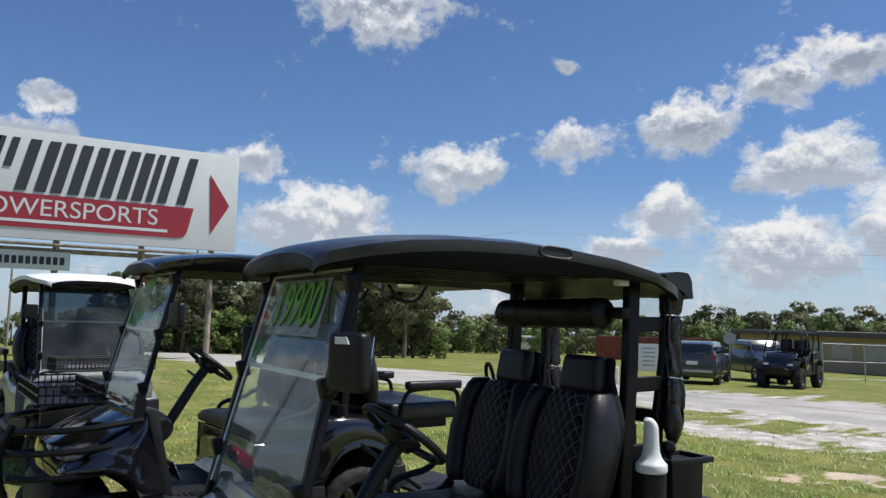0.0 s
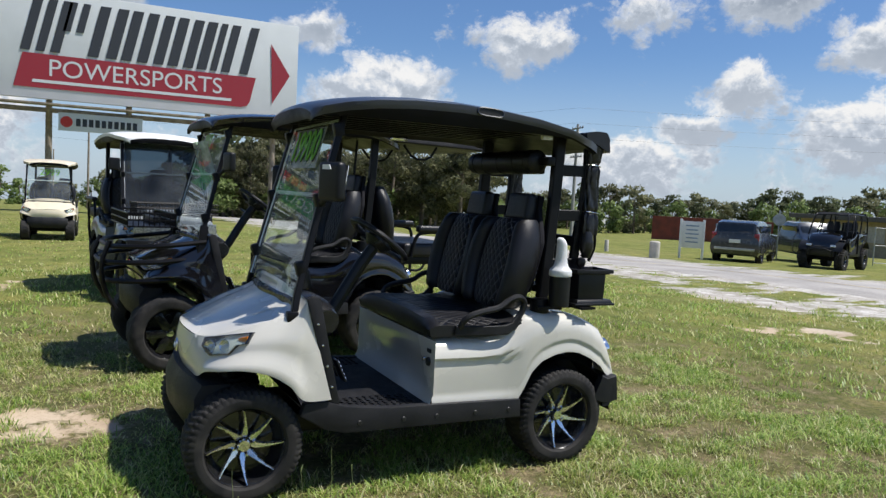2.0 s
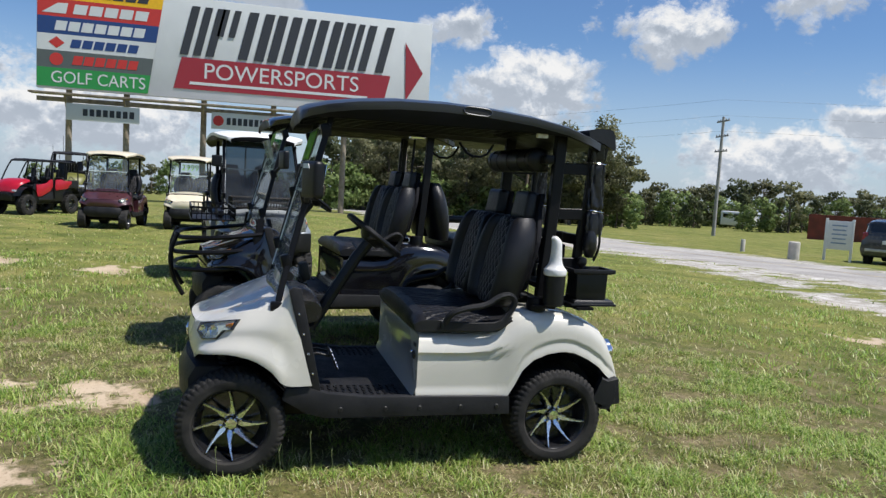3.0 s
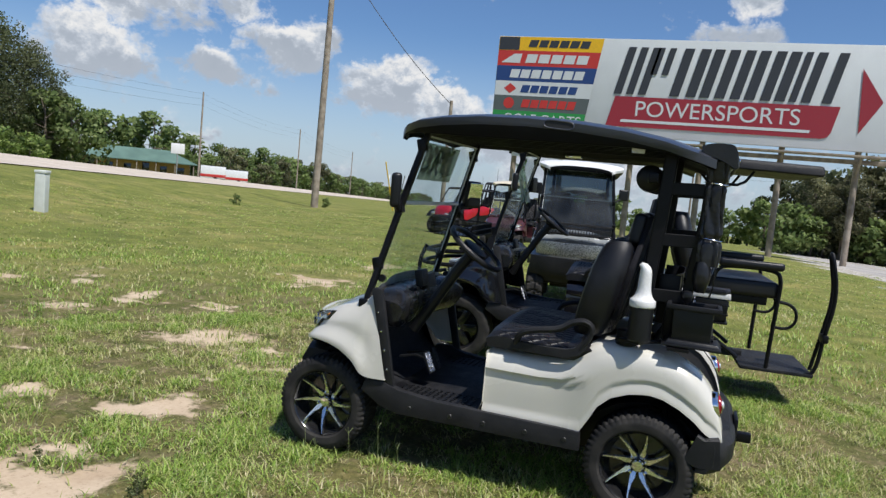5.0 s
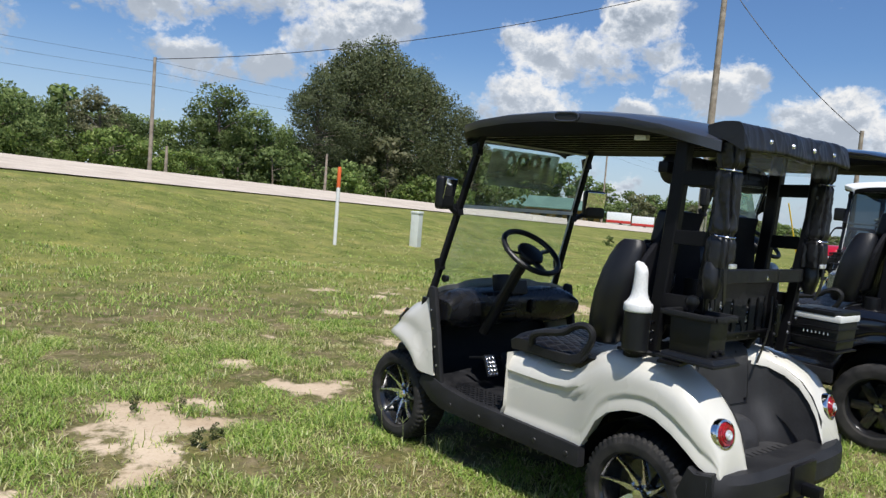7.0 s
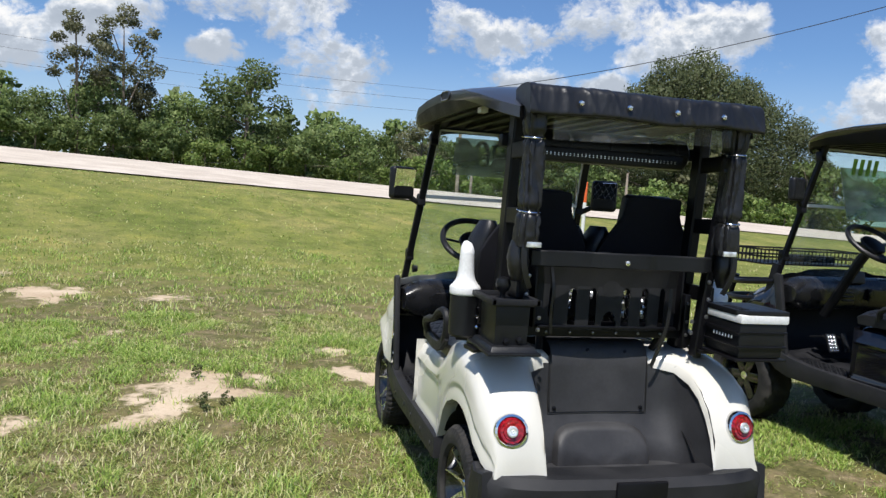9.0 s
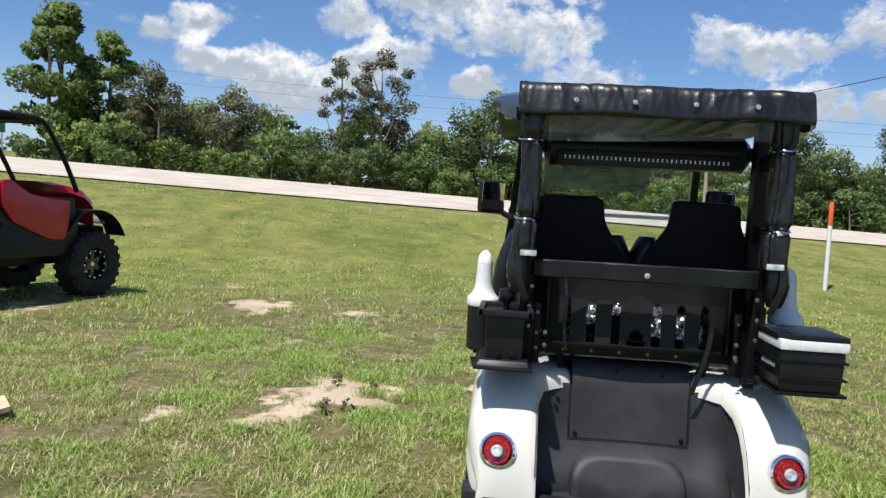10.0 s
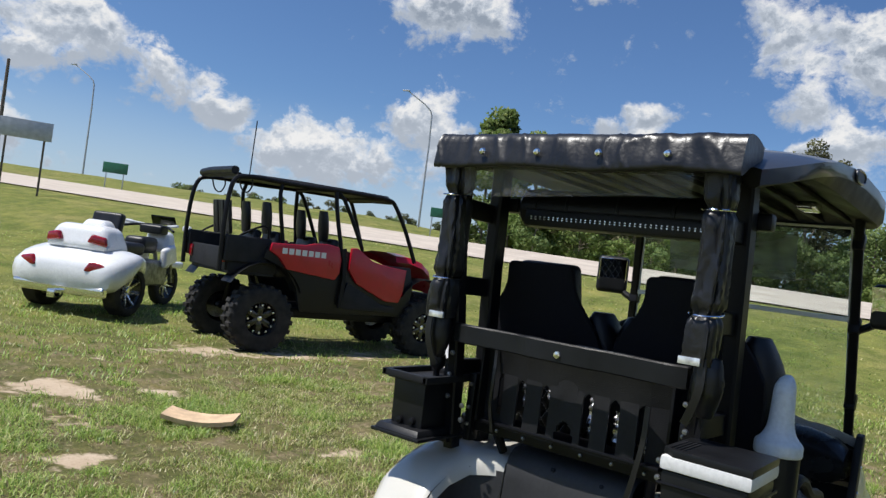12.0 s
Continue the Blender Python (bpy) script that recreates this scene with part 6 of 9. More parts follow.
c2, add2 = cart("golf_cart", pose(2.64, 0.115, 0.0, 0, 0, 5), "black lifted golf cart with brush guard and rear seat", BLACKP,
                {"tyre": 0.295, "tyre_w": 0.23, "rim": 0.19, "lift": 0.10, "roof": BLACKP, "style": "plain", "roof_label": "gloss black moulded roof"})
w2 = windshield(add2, film=False)
w2.visible_shadow = False
bm = B()
box(bm, (0.10, 0.497, 1.52), (0.52, 0.004, 0.36), 0, rot=(-15.3, 0, 0))
part("film", bm, PALEFILM, w2, "pale green film behind the windshield", 0)
m2 = pose(0.0, 0.475, 1.70, 90 - 15.3, 0, 180)
for k in range(4):
    bm = B()
    prism(bm, [(-0.022, -0.055), (0.012, -0.055), (0.026, 0.055), (-0.008, 0.055)], 0.002, pose(0, 0.02, 0) @ m2 @ pose(-0.10 + 0.062 * k, 0, 0))
    part("lettering", bm, GREENVINYL, w2, "", 0)
rear_seat_kit(c2, add2)
cart_mirrors(add2)
# second roof length over the rear seat
bm = B()
box(bm, (0, -1.46, 1.825), (1.08, 0.98, 0.085), 0.03, 3, rot=(1, 0, 0), taper=(0.96, 0.98))
add2("roof_extension", bm, PLASTIC2, "black rear roof extension")
for sx in (-1, 1):
    bm = B()
    tube(bm, [(sx * 0.45, -1.10, 1.78), (sx * 0.45, -1.2, 1.66), (sx * 0.45, -1.36, 1.66), (sx * 0.45, -1.44, 1.78)], 0.012, 8, smooth=1)
    add2("roof_handle", bm, STEEL)
    bm = B()
    tube(bm, [(sx * 0.20, -0.74, 1.40), (sx * 0.20, -0.76, 1.80)], 0.012, 8)
    add2("belt_rail", bm, STEEL)
# brush guard and front basket
bm = B()
for z, reach in ((0.60, 1.30), (0.74, 1.32), (0.86, 1.28)):
    tube(bm, [(-0.55, 0.62, z + 0.04), (-0.56, 0.95, z), (-0.46, 1.18, z - 0.01), (-0.28, reach, z - 0.02), (0.28, reach, z - 0.02), (0.46, 1.18, z - 0.01), (0.56, 0.95, z), (0.55, 0.62, z + 0.04)], 0.019, 8, smooth=2)
for x in (-0.30, 0.30):
    tube(bm, [(x, 1.27, 0.88), (x, 1.33, 0.72), (x, 1.31, 0.52), (x, 1.22, 0.36)], 0.019, 8, smooth=1)
for sx in (-1, 1):
    tube(bm, [(sx * 0.55, 0.64, 0.50), (sx * 0.555, 0.66, 0.80), (sx * 0.53, 0.63, 1.02)], 0.02, 8, sq=(0.03, 0.06))
add2("brush_guard", bm, STEEL, "black tubular brush guard")


def mesh_basket(w, d, h):
    bm = B()
    for z in (0, h * 0.5, h):
        tube(bm, [(-w / 2, -d / 2, z), (w / 2, -d / 2, z), (w / 2, d / 2, z), (-w / 2, d / 2, z)], 0.007, 6, closed=True)
    n = 26
    for k in range(n + 1):
        x = -w / 2 + w * k / n
        for y in (-d / 2, d / 2):
            tube(bm, [(x, y, 0), (x, y, h)], 0.004, 4, cap=False)
    for k in range(int(n * d / w) + 1):
        y = -d / 2 + d * k / int(n * d / w)
        for x in (-w / 2, w / 2):
            tube(bm, [(x, y, 0), (x, y, h)], 0.004, 4, cap=False)
    box(bm, (0, 0, 0.003), (w, d, 0.005), 0)
    return bm


o = add2("front_basket", mesh_basket(0.92, 0.34, 0.10), STEEL, "black wire front basket")
o.matrix_basis = pose(0, 1.0, 1.10)
bm = B()
box(bm, (0.02, 0.93, 1.04), (0.5, 0.05, 0.05), 0.01)
add2("basket_support", bm, STEEL)

c3, add3 = cart("golf_cart", pose(6.56, 0.70, 0.0, 0, 0, 99), "silver golf cart with white roof and smoked windshield", SILVERP,
                {"tyre": 0.295, "tyre_w": 0.23, "rim": 0.19, "lift": 0.10, "roof": WHITEPL, "style": "plain", "chunky": True, "roof_label": "white moulded roof"})
SMOKE = glass("smoked_windshield", (0.30, 0.36, 0.40), 0.02, haze=0.05)
w3 = windshield(add3, film=False, tint=SMOKE)
w3.visible_shadow = False
rear_seat_kit(c3, add3)
cart_mirrors(add3)
o = add3("front_basket", mesh_basket(0.94, 0.32, 0.12), STEEL, "black wire front basket")
o.matrix_basis = pose(0, 1.0, 1.06)
bm = B()
rings = []
for i in range(15):
    x = -0.48 + 0.96 * i / 14
    y = 1.20 - 0.13 * (abs(x) / 0.48) ** 2
    rings.append([(x, y, 0.66), (x, y + 0.012, 0.70), (x, y + 0.0, 0.84), (x, y - 0.02, 0.84), (x, y - 0.02, 0.66)])
loft(bm, rings)
add3("grille", bm, mat("mesh_grille", (0.35, 0.36, 0.37), 0.35, 0.8, var=0.6, scale=70), "metal mesh grille")
bm = B()
rings = []
for i in range(15):
    x = -0.55 + 1.10 * i / 14
    y = 1.22 - 0.14 * (abs(x) / 0.55) ** 2
    rings.append([(x, y, 0.40), (x, y + 0.03, 0.46), (x, y + 0.02, 0.64), (x, y - 0.06, 0.64), (x, y - 0.06, 0.40)])
loft(bm, rings)
add3("lower_guard", bm, PLASTIC2)
TOURER = {"tyre": 0.25, "tyre_w": 0.2, "rim": 0.15, "lift": 0.0, "style": "plain"}
c4, add4 = cart("golf_cart", pose(16.6, 4.1, gz(16.6, 4.1), 0, 0, 84), "dark maroon golf cart with beige seats and roof", MAROON, {**TOURER, "roof": CREAM, "roof_label": "cream roof"})
windshield(add4, film=False).visible_shadow = False
c5, add5 = cart("golf_cart", pose(17.2, 2.25, gz(17.2, 2.25), 0, 0, 88), "cream golf cart with a green price on its windshield", CREAM, {**TOURER, "roof": CREAM, "roof_label": "cream roof"})
w5 = windshield(add5, film=False)
w5.visible_shadow = False
words("2999", 0.22, w5, pose(0.0, 0.51, 1.62, 90 - 15.3, 0, 180), GREENVINYL, "numeral")

# ---- billboard: a board on wooden posts ----
SIGNW = mat("white_sign_vinyl", (0.60, 0.63, 0.64), 0.6, var=0.03, scale=1)
SIGNK = mat("charcoal_sign_vinyl", (0.03, 0.035, 0.045), 0.6, var=0.1)
SIGNR = mat("red_sign_vinyl", (0.30, 0.02, 0.035), 0.6, var=0.05)
SIGNRED = mat("bright_red_sign_vinyl", (0.52, 0.035, 0.03), 0.6, var=0.05)
SIGNY = mat("yellow_sign_vinyl", (0.80, 0.46, 0.01), 0.6, var=0.05)
SIGNB = mat("blue_sign_vinyl", (0.012, 0.05, 0.19), 0.6, var=0.05)
SIGNG = mat("grey_sign_vinyl", (0.09, 0.11, 0.11), 0.6, var=0.05)
SIGNGR = mat("green_sign_vinyl", (0.02, 0.26, 0.06), 0.6, var=0.05)
WOOD = mat("weathered_wood_post", (0.26, 0.21, 0.16), 0.85, var=0.25, scale=3, dirt=(0.36, 0.31, 0.25), bump=0.5, bscale=30)
bb = thing("billboard", pose(36, 0, 0), "large white roadside billboard on weathered wooden posts", "billboard")
bm = B()
box(bm, (0.17, 1.03, 7.43), (0.3, 19.4, 5.0), 0.02)
board = part("panel", bm, SIGNW, bb, "white printed panel")
FACE = Matrix(((0, 0, -1, 0.0), (-1, 0, 0, 0), (0, 1, 0, 0), (0, 0, 0, 1)))   # x of the artwork runs along -y


def art(name, outline, material, lift=0.01, label=""):
    bm = B()
    prism(bm, [(-y, z) for y, z in outline], 0.006, FACE @ Matrix.Translation((0, 0, lift)))
    return part(name, bm, material, board, label, 0)


def slab(name, y0, y1, z0, z1, material, lean=0.0, lift=0.01):
    return art(name, [(y0, z0), (y1, z0), (y1 - lean, z1), (y0 - lean, z1)], material, lift)


rows = [(9.90, 9.17, SIGNY), (9.17, 8.34, SIGNRED), (8.34, 7.52, SIGNB), (7.52, 6.74, SIGNW), (6.74, 5.92, SIGNG), (5.92, 5.02, SIGNGR)]
for k, (zt, zb, m_) in enumerate(rows):
    q = 0.14
    art("band", [(10.7, zb), (5.02 + q * (9.9 - zb), zb), (5.02 + q * (9.9 - zt), zt), (10.7, zt)], m_, 0.008)
slab("logo_block", 10.68, 9.55, 9.19, 9.88, SIGNK, 0, 0.016)


def bars(y0, y1, z0, z1, n, material, lean=0.1, lift=0.018, gap=0.16, name="lettering"):
    """Plain upright bars in place of a word."""
    w = (y0 - y1) / n
    for k in range(n):
        a = y0 - w * (k + gap / 2)
        slab(name, a, a - w * (1 - gap), z0, z1, material, lean, lift)


bars(9.1, 5.75, 9.36, 9.74, 6, SIGNK, 0.12)
bars(9.2, 5.75, 8.52, 8.98, 5, SIGNW)
art("logo_shape", [(10.5, 8.50), (9.45, 8.50), (9.35, 9.0), (9.8, 8.98)], SIGNW, 0.016)
bars(10.0, 5.9, 7.70, 8.15, 7, SIGNW)
bars(9.3, 6.2, 6.92, 7.32, 6, SIGNB)
art("logo_shape", [(10.2, 7.12), (9.85, 6.85), (9.5, 7.12), (9.85, 7.4)], SIGNRED, 0.016)
bars(9.2, 6.2, 6.12, 6.55, 6, SIGNRED)
art("logo_shape", [(9.85 + 0.3 * math.cos(a), 6.33 + 0.3 * math.sin(a)) for a in [2 * math.pi * j / 16 for j in range(16)]], SIGNRED, 0.016)
words("GOLF CARTS", 0.80, board, FACE @ pose(-7.95, 5.46, 0.02) @ Matrix.Diagonal((0.92, 1, 1, 1)), SIGNW, "lettering", 0.004)
# the wide name, in plain leaning bars
for y0, y1, z0 in ((4.25, 3.85, 7.1), (3.62, 3.25, 7.1), (3.02, 2.62, 7.1), (2.50, 2.18, 8.15), (1.94, 1.62, 8.15), (1.45, 0.98, 7.1), (0.66, 0.18, 7.1), (0.0, -0.47, 7.1), (-0.72, -1.20, 7.1), (-1.46, -1.92, 7.1),
                   (-2.12, -2.60, 7.1), (-2.86, -3.32, 7.1), (-3.50, -3.98, 7.1), (-4.16, -4.48, 7.1), (-4.70, -5.12, 7.1), (-5.62, -6.05, 7.1)):
    slab("lettering", y0, y1, z0, 9.52, SIGNK, 0.55 * (9.52 - z0) / 2.4, 0.012)
art("red_band", [(4.50, 5.42), (-5.75, 5.42), (-6.05, 5.50), (-6.2, 5.72), (-6.48, 6.98), (4.14, 6.98)], SIGNR, 0.010)
words("POWERSPORTS", 1.12, board, FACE @ pose(0.85, 6.34, 0.02) @ Matrix.Diagonal((1.02, 1, 1, 1)), SIGNW, "lettering", 0.004)
slab("underline", 3.75, -5.25, 5.66, 5.80, SIGNW, 0.03, 0.02)
art("arrow", [(-7.22, 8.82), (-7.36, 5.75), (-8.25, 7.27)], SIGNR, 0.012, "dark red arrow")
for y in (9.4, 6.75, 3.05, -0.45, -4.2, -7.6):
    bm = B()
    tube(bm, [(0.62, y, gz(36, y) - 0.3), (0.60, y, 9.2)], [0.16, 0.13], 12)
    part("post", bm, WOOD, bb, "round wooden post")
    bm = B()
    tube(bm, [(-0.35, y, 4.62), (0.5, y, 3.7)], 0.05, 6, sq=(0.09, 0.09))
    part("brace", bm, WOOD, bb)
bm = B()
box(bm, (-0.40, 1.0, 4.66), (0.75, 19.8, 0.09), 0.01)
for z in (4.45,):
    box(bm, (0.42, 1.0, z), (0.09, 19.6, 0.22), 0.01)
part("walkway", bm, WOOD, bb, "wooden walkway under the panel")
for y0, y1, z0, z1, n in ((2.62, -1.02, 3.50, 4.34, 10), (9.3, 6.0, 3.45, 4.25, 8)):
    bm = B()
    box(bm, (-0.46, (y0 + y1) / 2, (z0 + z1) / 2), (0.05, y0 - y1, z1 - z0), 0.01)
    pl = part("name_plate", bm, SIGNW, bb, "small white plate")
    for k in range(n):
        w = (y0 - y1 - 0.9) / n
        a = y0 - 0.7 - k * w
        bm = B()
        box(bm, (-0.492, a - w / 2, (z0 + z1) / 2), (0.012, w * 0.7, (z1 - z0) * 0.42), 0)
        part("lettering", bm, SIGNK, pl, "", 0)
bm = B()
lathe(bm, [(0.001, 0.01), (0.26, 0.01), (0.26, 0)], Matrix.Translation((-0.488, 2.28, 3.92)) @ pose(0, 0, 0, 0, -90, 0), 20, cap=False)
part("logo_disc", bm, SIGNRED, bb)

# ---- poles, wires, markers ----
GALV = mat("galvanised_steel", (0.45, 0.46, 0.47), 0.45, 0.7, var=0.15)
GREYWOOD = mat("silvery_weathered_wood", (0.34, 0.33, 0.32), 0.85, var=0.2, scale=2)
DARKPOLE = mat("dark_treated_pole", (0.10, 0.085, 0.07), 0.85, var=0.25, scale=2)


def pole(x, y, h, r=0.14, arms=0, material=WOOD, label="weathered wooden utility pole", lean=(0, 0), turn=0.0):
    z = gz(x, y)
    t = thing("utility_pole", pose(x, y, z, 0, 0, turn), label, "utility pole", "utility poles")
    bm = B()
    tube(bm, [(0, 0, -0.4), (lean[0] * 0.5, lean[1] * 0.5, h / 2), (lean[0], lean[1], h)], [r, r * 0.85, r * 0.68], 12)
    part("shaft", bm, material, t)
    for k in range(arms):
        bm = B()
        zz = h - 0.35 - 1.15 * k
        box(bm, (lean[0], lean[1], zz), (2.2, 0.09, 0.10), 0.01)
        for q in (-1.0, -0.5, 0.5, 1.0):
            lathe(bm, [(0.001, 0.0), (0.04, 0.0), (0.05, 0.05), (0.03, 0.11), (0.001, 0.12)], Matrix.Translation((lean[0] + q, lean[1], zz + 0.05)), 8, cap=False)
        part("crossarm", bm, material, t)
    return t


pole(31.5, 18.85, 14.2, 0.20, lean=(0.35, 0.1))
pole(34.1, 12.5, 6.4, 0.13)
pole(46.54, -34.51, 9.2, 0.15, 3, material=GREYWOOD, turn=-12)
for px, py, h_ in ((10.1, 39.1, 6.2), (-26.6, 36.2, 6.2), (66.0, 53.0, 9.5), (106.0, 64.0, 10.0), (150.0, 76.0, 10.0)):
    pole(px, py, h_, 0.12)
for px, py, h_ in ((10.8, 38.6, 1.5), (21.5, 39.9, 2.4)):
    pole(px, py, h_, 0.10, label="short weathered wooden post beyond the highway")
for k in range(2):
    px, py = 96 + 40 * k, 1.0 + 5.0 * k
    pole(px, py, 9.5, 0.15)
for s_, n_, h_ in ((-52, 30.5, 9.5), (-53, 33.5, 9.0), (-51.5, 36.5, 8.4)):
    px, py = xy(s_, n_)
    pole(px, py, h_, 0.16, material=DARKPOLE, label="dark treated utility pole beyond the highway")


def wire(name, a, b, sag, r=0.012, n=24):
    bm = B()
    A, Bv = Vector(a), Vector(b)
    tube(bm, [A.lerp(Bv, k / n) + Vector((0, 0, -4 * sag * (k / n) * (1 - k / n))) for k in range(n + 1)], r, 5)
    ob = link_mesh(name, bm, INK)
    return tagged(ob, "thin black overhead cable", "cable", "overhead cables")


top = (31.8, 18.95, gz(31.5, 18.85) + 13.9)
wire("cable", top, (34.1, 12.5, gz(34.1, 12.5) + 6.2), 0.5, 0.02)
wire("cable", top, (10.1, 39.1, gz(10.1, 39.1) + 6.1), 0.9, 0.02)
hp = [(-26.6, 36.2, 6.2), (10.1, 39.1, 6.2), (66.0, 53.0, 9.5), (106.0, 64.0, 10.0), (150.0, 76.0, 10.0)]
for (x0, y0, h0), (x1, y1, h1) in zip(hp, hp[1:]):
    for dz in (0.2, 0.8, 1.5):
        wire("cable", (x0, y0, gz(x0, y0) + h0 - dz), (x1, y1, gz(x1, y1) + h1 - dz), 0.5, 0.007)
for dz in (0.4, 1.6, 2.8):
    wire("cable", (46.5, -34.5, gz(46.6, -34.6) + 10.9 - dz), (20, -110, gz(20, -110) + 14.4 - dz), 0.9, 0.006)
    wire("cable", (46.5, -34.5, gz(46.6, -34.6) + 10.9 - dz), (96, 5, 6.0 + 2.6 - dz), 1.2, 0.006)

# orange-topped marker and utility box in the grass
x, y = 6.33, 13.09
mk = thing("marker_post", pose(x, y, gz(x, y)), "white plastic marker post with orange top in the grass", "marker post")
bm = B()
lathe(bm, [(0.045, -0.1), (0.045, 1.42), (0.001, 1.42)], n=16, cap=False)
part("shaft", bm, WHITEPL, mk)
bm = B()
lathe(bm, [(0.046, 1.40), (0.048, 1.41), (0.048, 1.86), (0.035, 1.90), (0.001, 1.905)], n=16, cap=False)
part("cap", bm, mat("orange_plastic", (0.72, 0.13, 0.03), 0.5, var=0.1), mk, "orange cap")
x, y = 9.30, 13.75
ub = thing("utility_pedestal", pose(x, y, gz(x, y), 0, 0, 25), "pale green-grey utility pedestal in the grass", "utility box")
bm = B()
box(bm, (0, 0, 0.42), (0.27, 0.24, 1.0), 0.03, 3)
PALEG = mat("pale_grey_green_plastic", (0.58, 0.61, 0.57), 0.5, var=0.06)
part("body", bm, PALEG, ub)
bm = B()
box(bm, (0, 0, 0.945), (0.30, 0.27, 0.07), 0.02, 3)
part("lid", bm, PALEG, ub)
x, y = 45.0, 20.0
gm = thing("guy_marker", pose(x, y, gz(x, y)), "yellow plastic guy-wire marker", "marker")
bm = B()
tube(bm, [(0, 0, -0.1), (-1.1, 0.4, 3.4)], 0.045, 8)
part("sleeve", bm, mat("yellow_plastic", (0.7, 0.45, 0.02), 0.5), gm)

# ---- foliage ----


def leaf_material(name, dark, light, dry):
    M = bpy.data.materials.new(name)
    M.use_nodes = True
    nt = M.node_tree
    N, L = nt.nodes.new, nt.links.new
    b = nt.nodes["Principled BSDF"]
    b.inputs["Roughness"].default_value = 0.55
    b.inputs["Specular IOR Level"].default_value = 0.25
    geo, oi, cr = N("ShaderNodeNewGeometry"), N("ShaderNodeObjectInfo"), N("ShaderNodeValToRGB")
    L(geo.outputs["Random Per Island"], cr.inputs[0])
    e = cr.color_ramp.elements
    e[0].color, e[1].color = (*dark, 1), (*dry, 1)
    k = e.new(0.6)
    k.color = (*light, 1)
    hs, mr = N("ShaderNodeHueSaturation"), N("ShaderNodeMapRange")
    L(oi.outputs["Random"], mr.inputs[0])
    mr.inputs[3].default_value, mr.inputs[4].default_value = 0.72, 1.25
    L(mr.outputs[0], hs.inputs["Value"])
    L(cr.outputs[0], hs.inputs["Color"])
    L(hs.outputs[0], b.inputs["Base Color"])
    tl, mx = N("ShaderNodeBsdfTranslucent"), N("ShaderNodeMixShader")
    L(hs.outputs[0], tl.inputs[0])
    mx.inputs[0].default_value = 0.42
    L(b.outputs[0], mx.inputs[1])
    L(tl.outputs[0], mx.inputs[2])
    L(mx.outputs[0], nt.nodes["Material Output"].inputs[0])
    return M


LEAF = leaf_material("broadleaf", (0.085, 0.13, 0.038), (0.165, 0.23, 0.072), (0.26, 0.31, 0.12))
LEAFD = leaf_material("dark_foliage", (0.066, 0.086, 0.036), (0.108, 0.130, 0.058), (0.15, 0.165, 0.085))
LEAFB = leaf_material("bright_shrub", (0.09, 0.15, 0.035), (0.19, 0.27, 0.065), (0.30, 0.35, 0.12))
LEAFO = leaf_material("olive_foliage", (0.085, 0.095, 0.045), (0.165, 0.17, 0.085), (0.25, 0.24, 0.14))
BARK = mat("grey_brown_bark", (0.16, 0.13, 0.10), 0.9, var=0.3, scale=4, bump=0.6, bscale=20)
rng = np.random.default_rng(11)


def quads_mesh(name, centres, sizes, material, flat=0.0, aspect=0.68, out=None):
    """Many small leaf quads in one mesh, shaded along out so that clumps read as round."""
    n = len(centres)
    a = rng.normal(size=(n, 3))
    a[:, 2] *= 1 - flat
    a /= np.linalg.norm(a, axis=1)[:, None]
    b = np.cross(a, rng.normal(size=(n, 3)))
    b /= np.linalg.norm(b, axis=1)[:, None]
    if out is not None:
        turn = np.sign((np.cross(a, b) * out).sum(1))
        b *= -np.where(turn == 0, 1, turn)[:, None]
    a, b = a * sizes[:, None], b * (sizes * aspect)[:, None]
    v = np.stack([centres - a, centres + b * 0.9 - a * 0.1, centres + a, centres - b * 0.9 - a * 0.1], 1).reshape(-1, 3)
    me = bpy.data.meshes.new(name)
    me.vertices.add(4 * n)
    me.vertices.foreach_set("co", v.ravel())
    me.loops.add(4 * n)
    me.loops.foreach_set("vertex_index", np.arange(4 * n))
    me.polygons.add(n)
    me.polygons.foreach_set("loop_start", np.arange(0, 4 * n, 4))
    me.polygons.foreach_set("loop_total", np.full(n, 4))
    me.update(calc_edges=True)
    if out is not None:
        flat_n = np.cross(v[1::4] - v[0::4], v[2::4] - v[0::4])
        flat_n /= np.linalg.norm(flat_n, axis=1)[:, None]
        flat_n *= np.sign((flat_n * out).sum(1))[:, None]
        nn = out * 0.65 + flat_n * 0.35
        nn /= np.linalg.norm(nn, axis=1)[:, None]
        me.normals_split_custom_set_from_vertices(np.repeat(nn, 4, axis=0).tolist())
    me.materials.append(material)
    return me


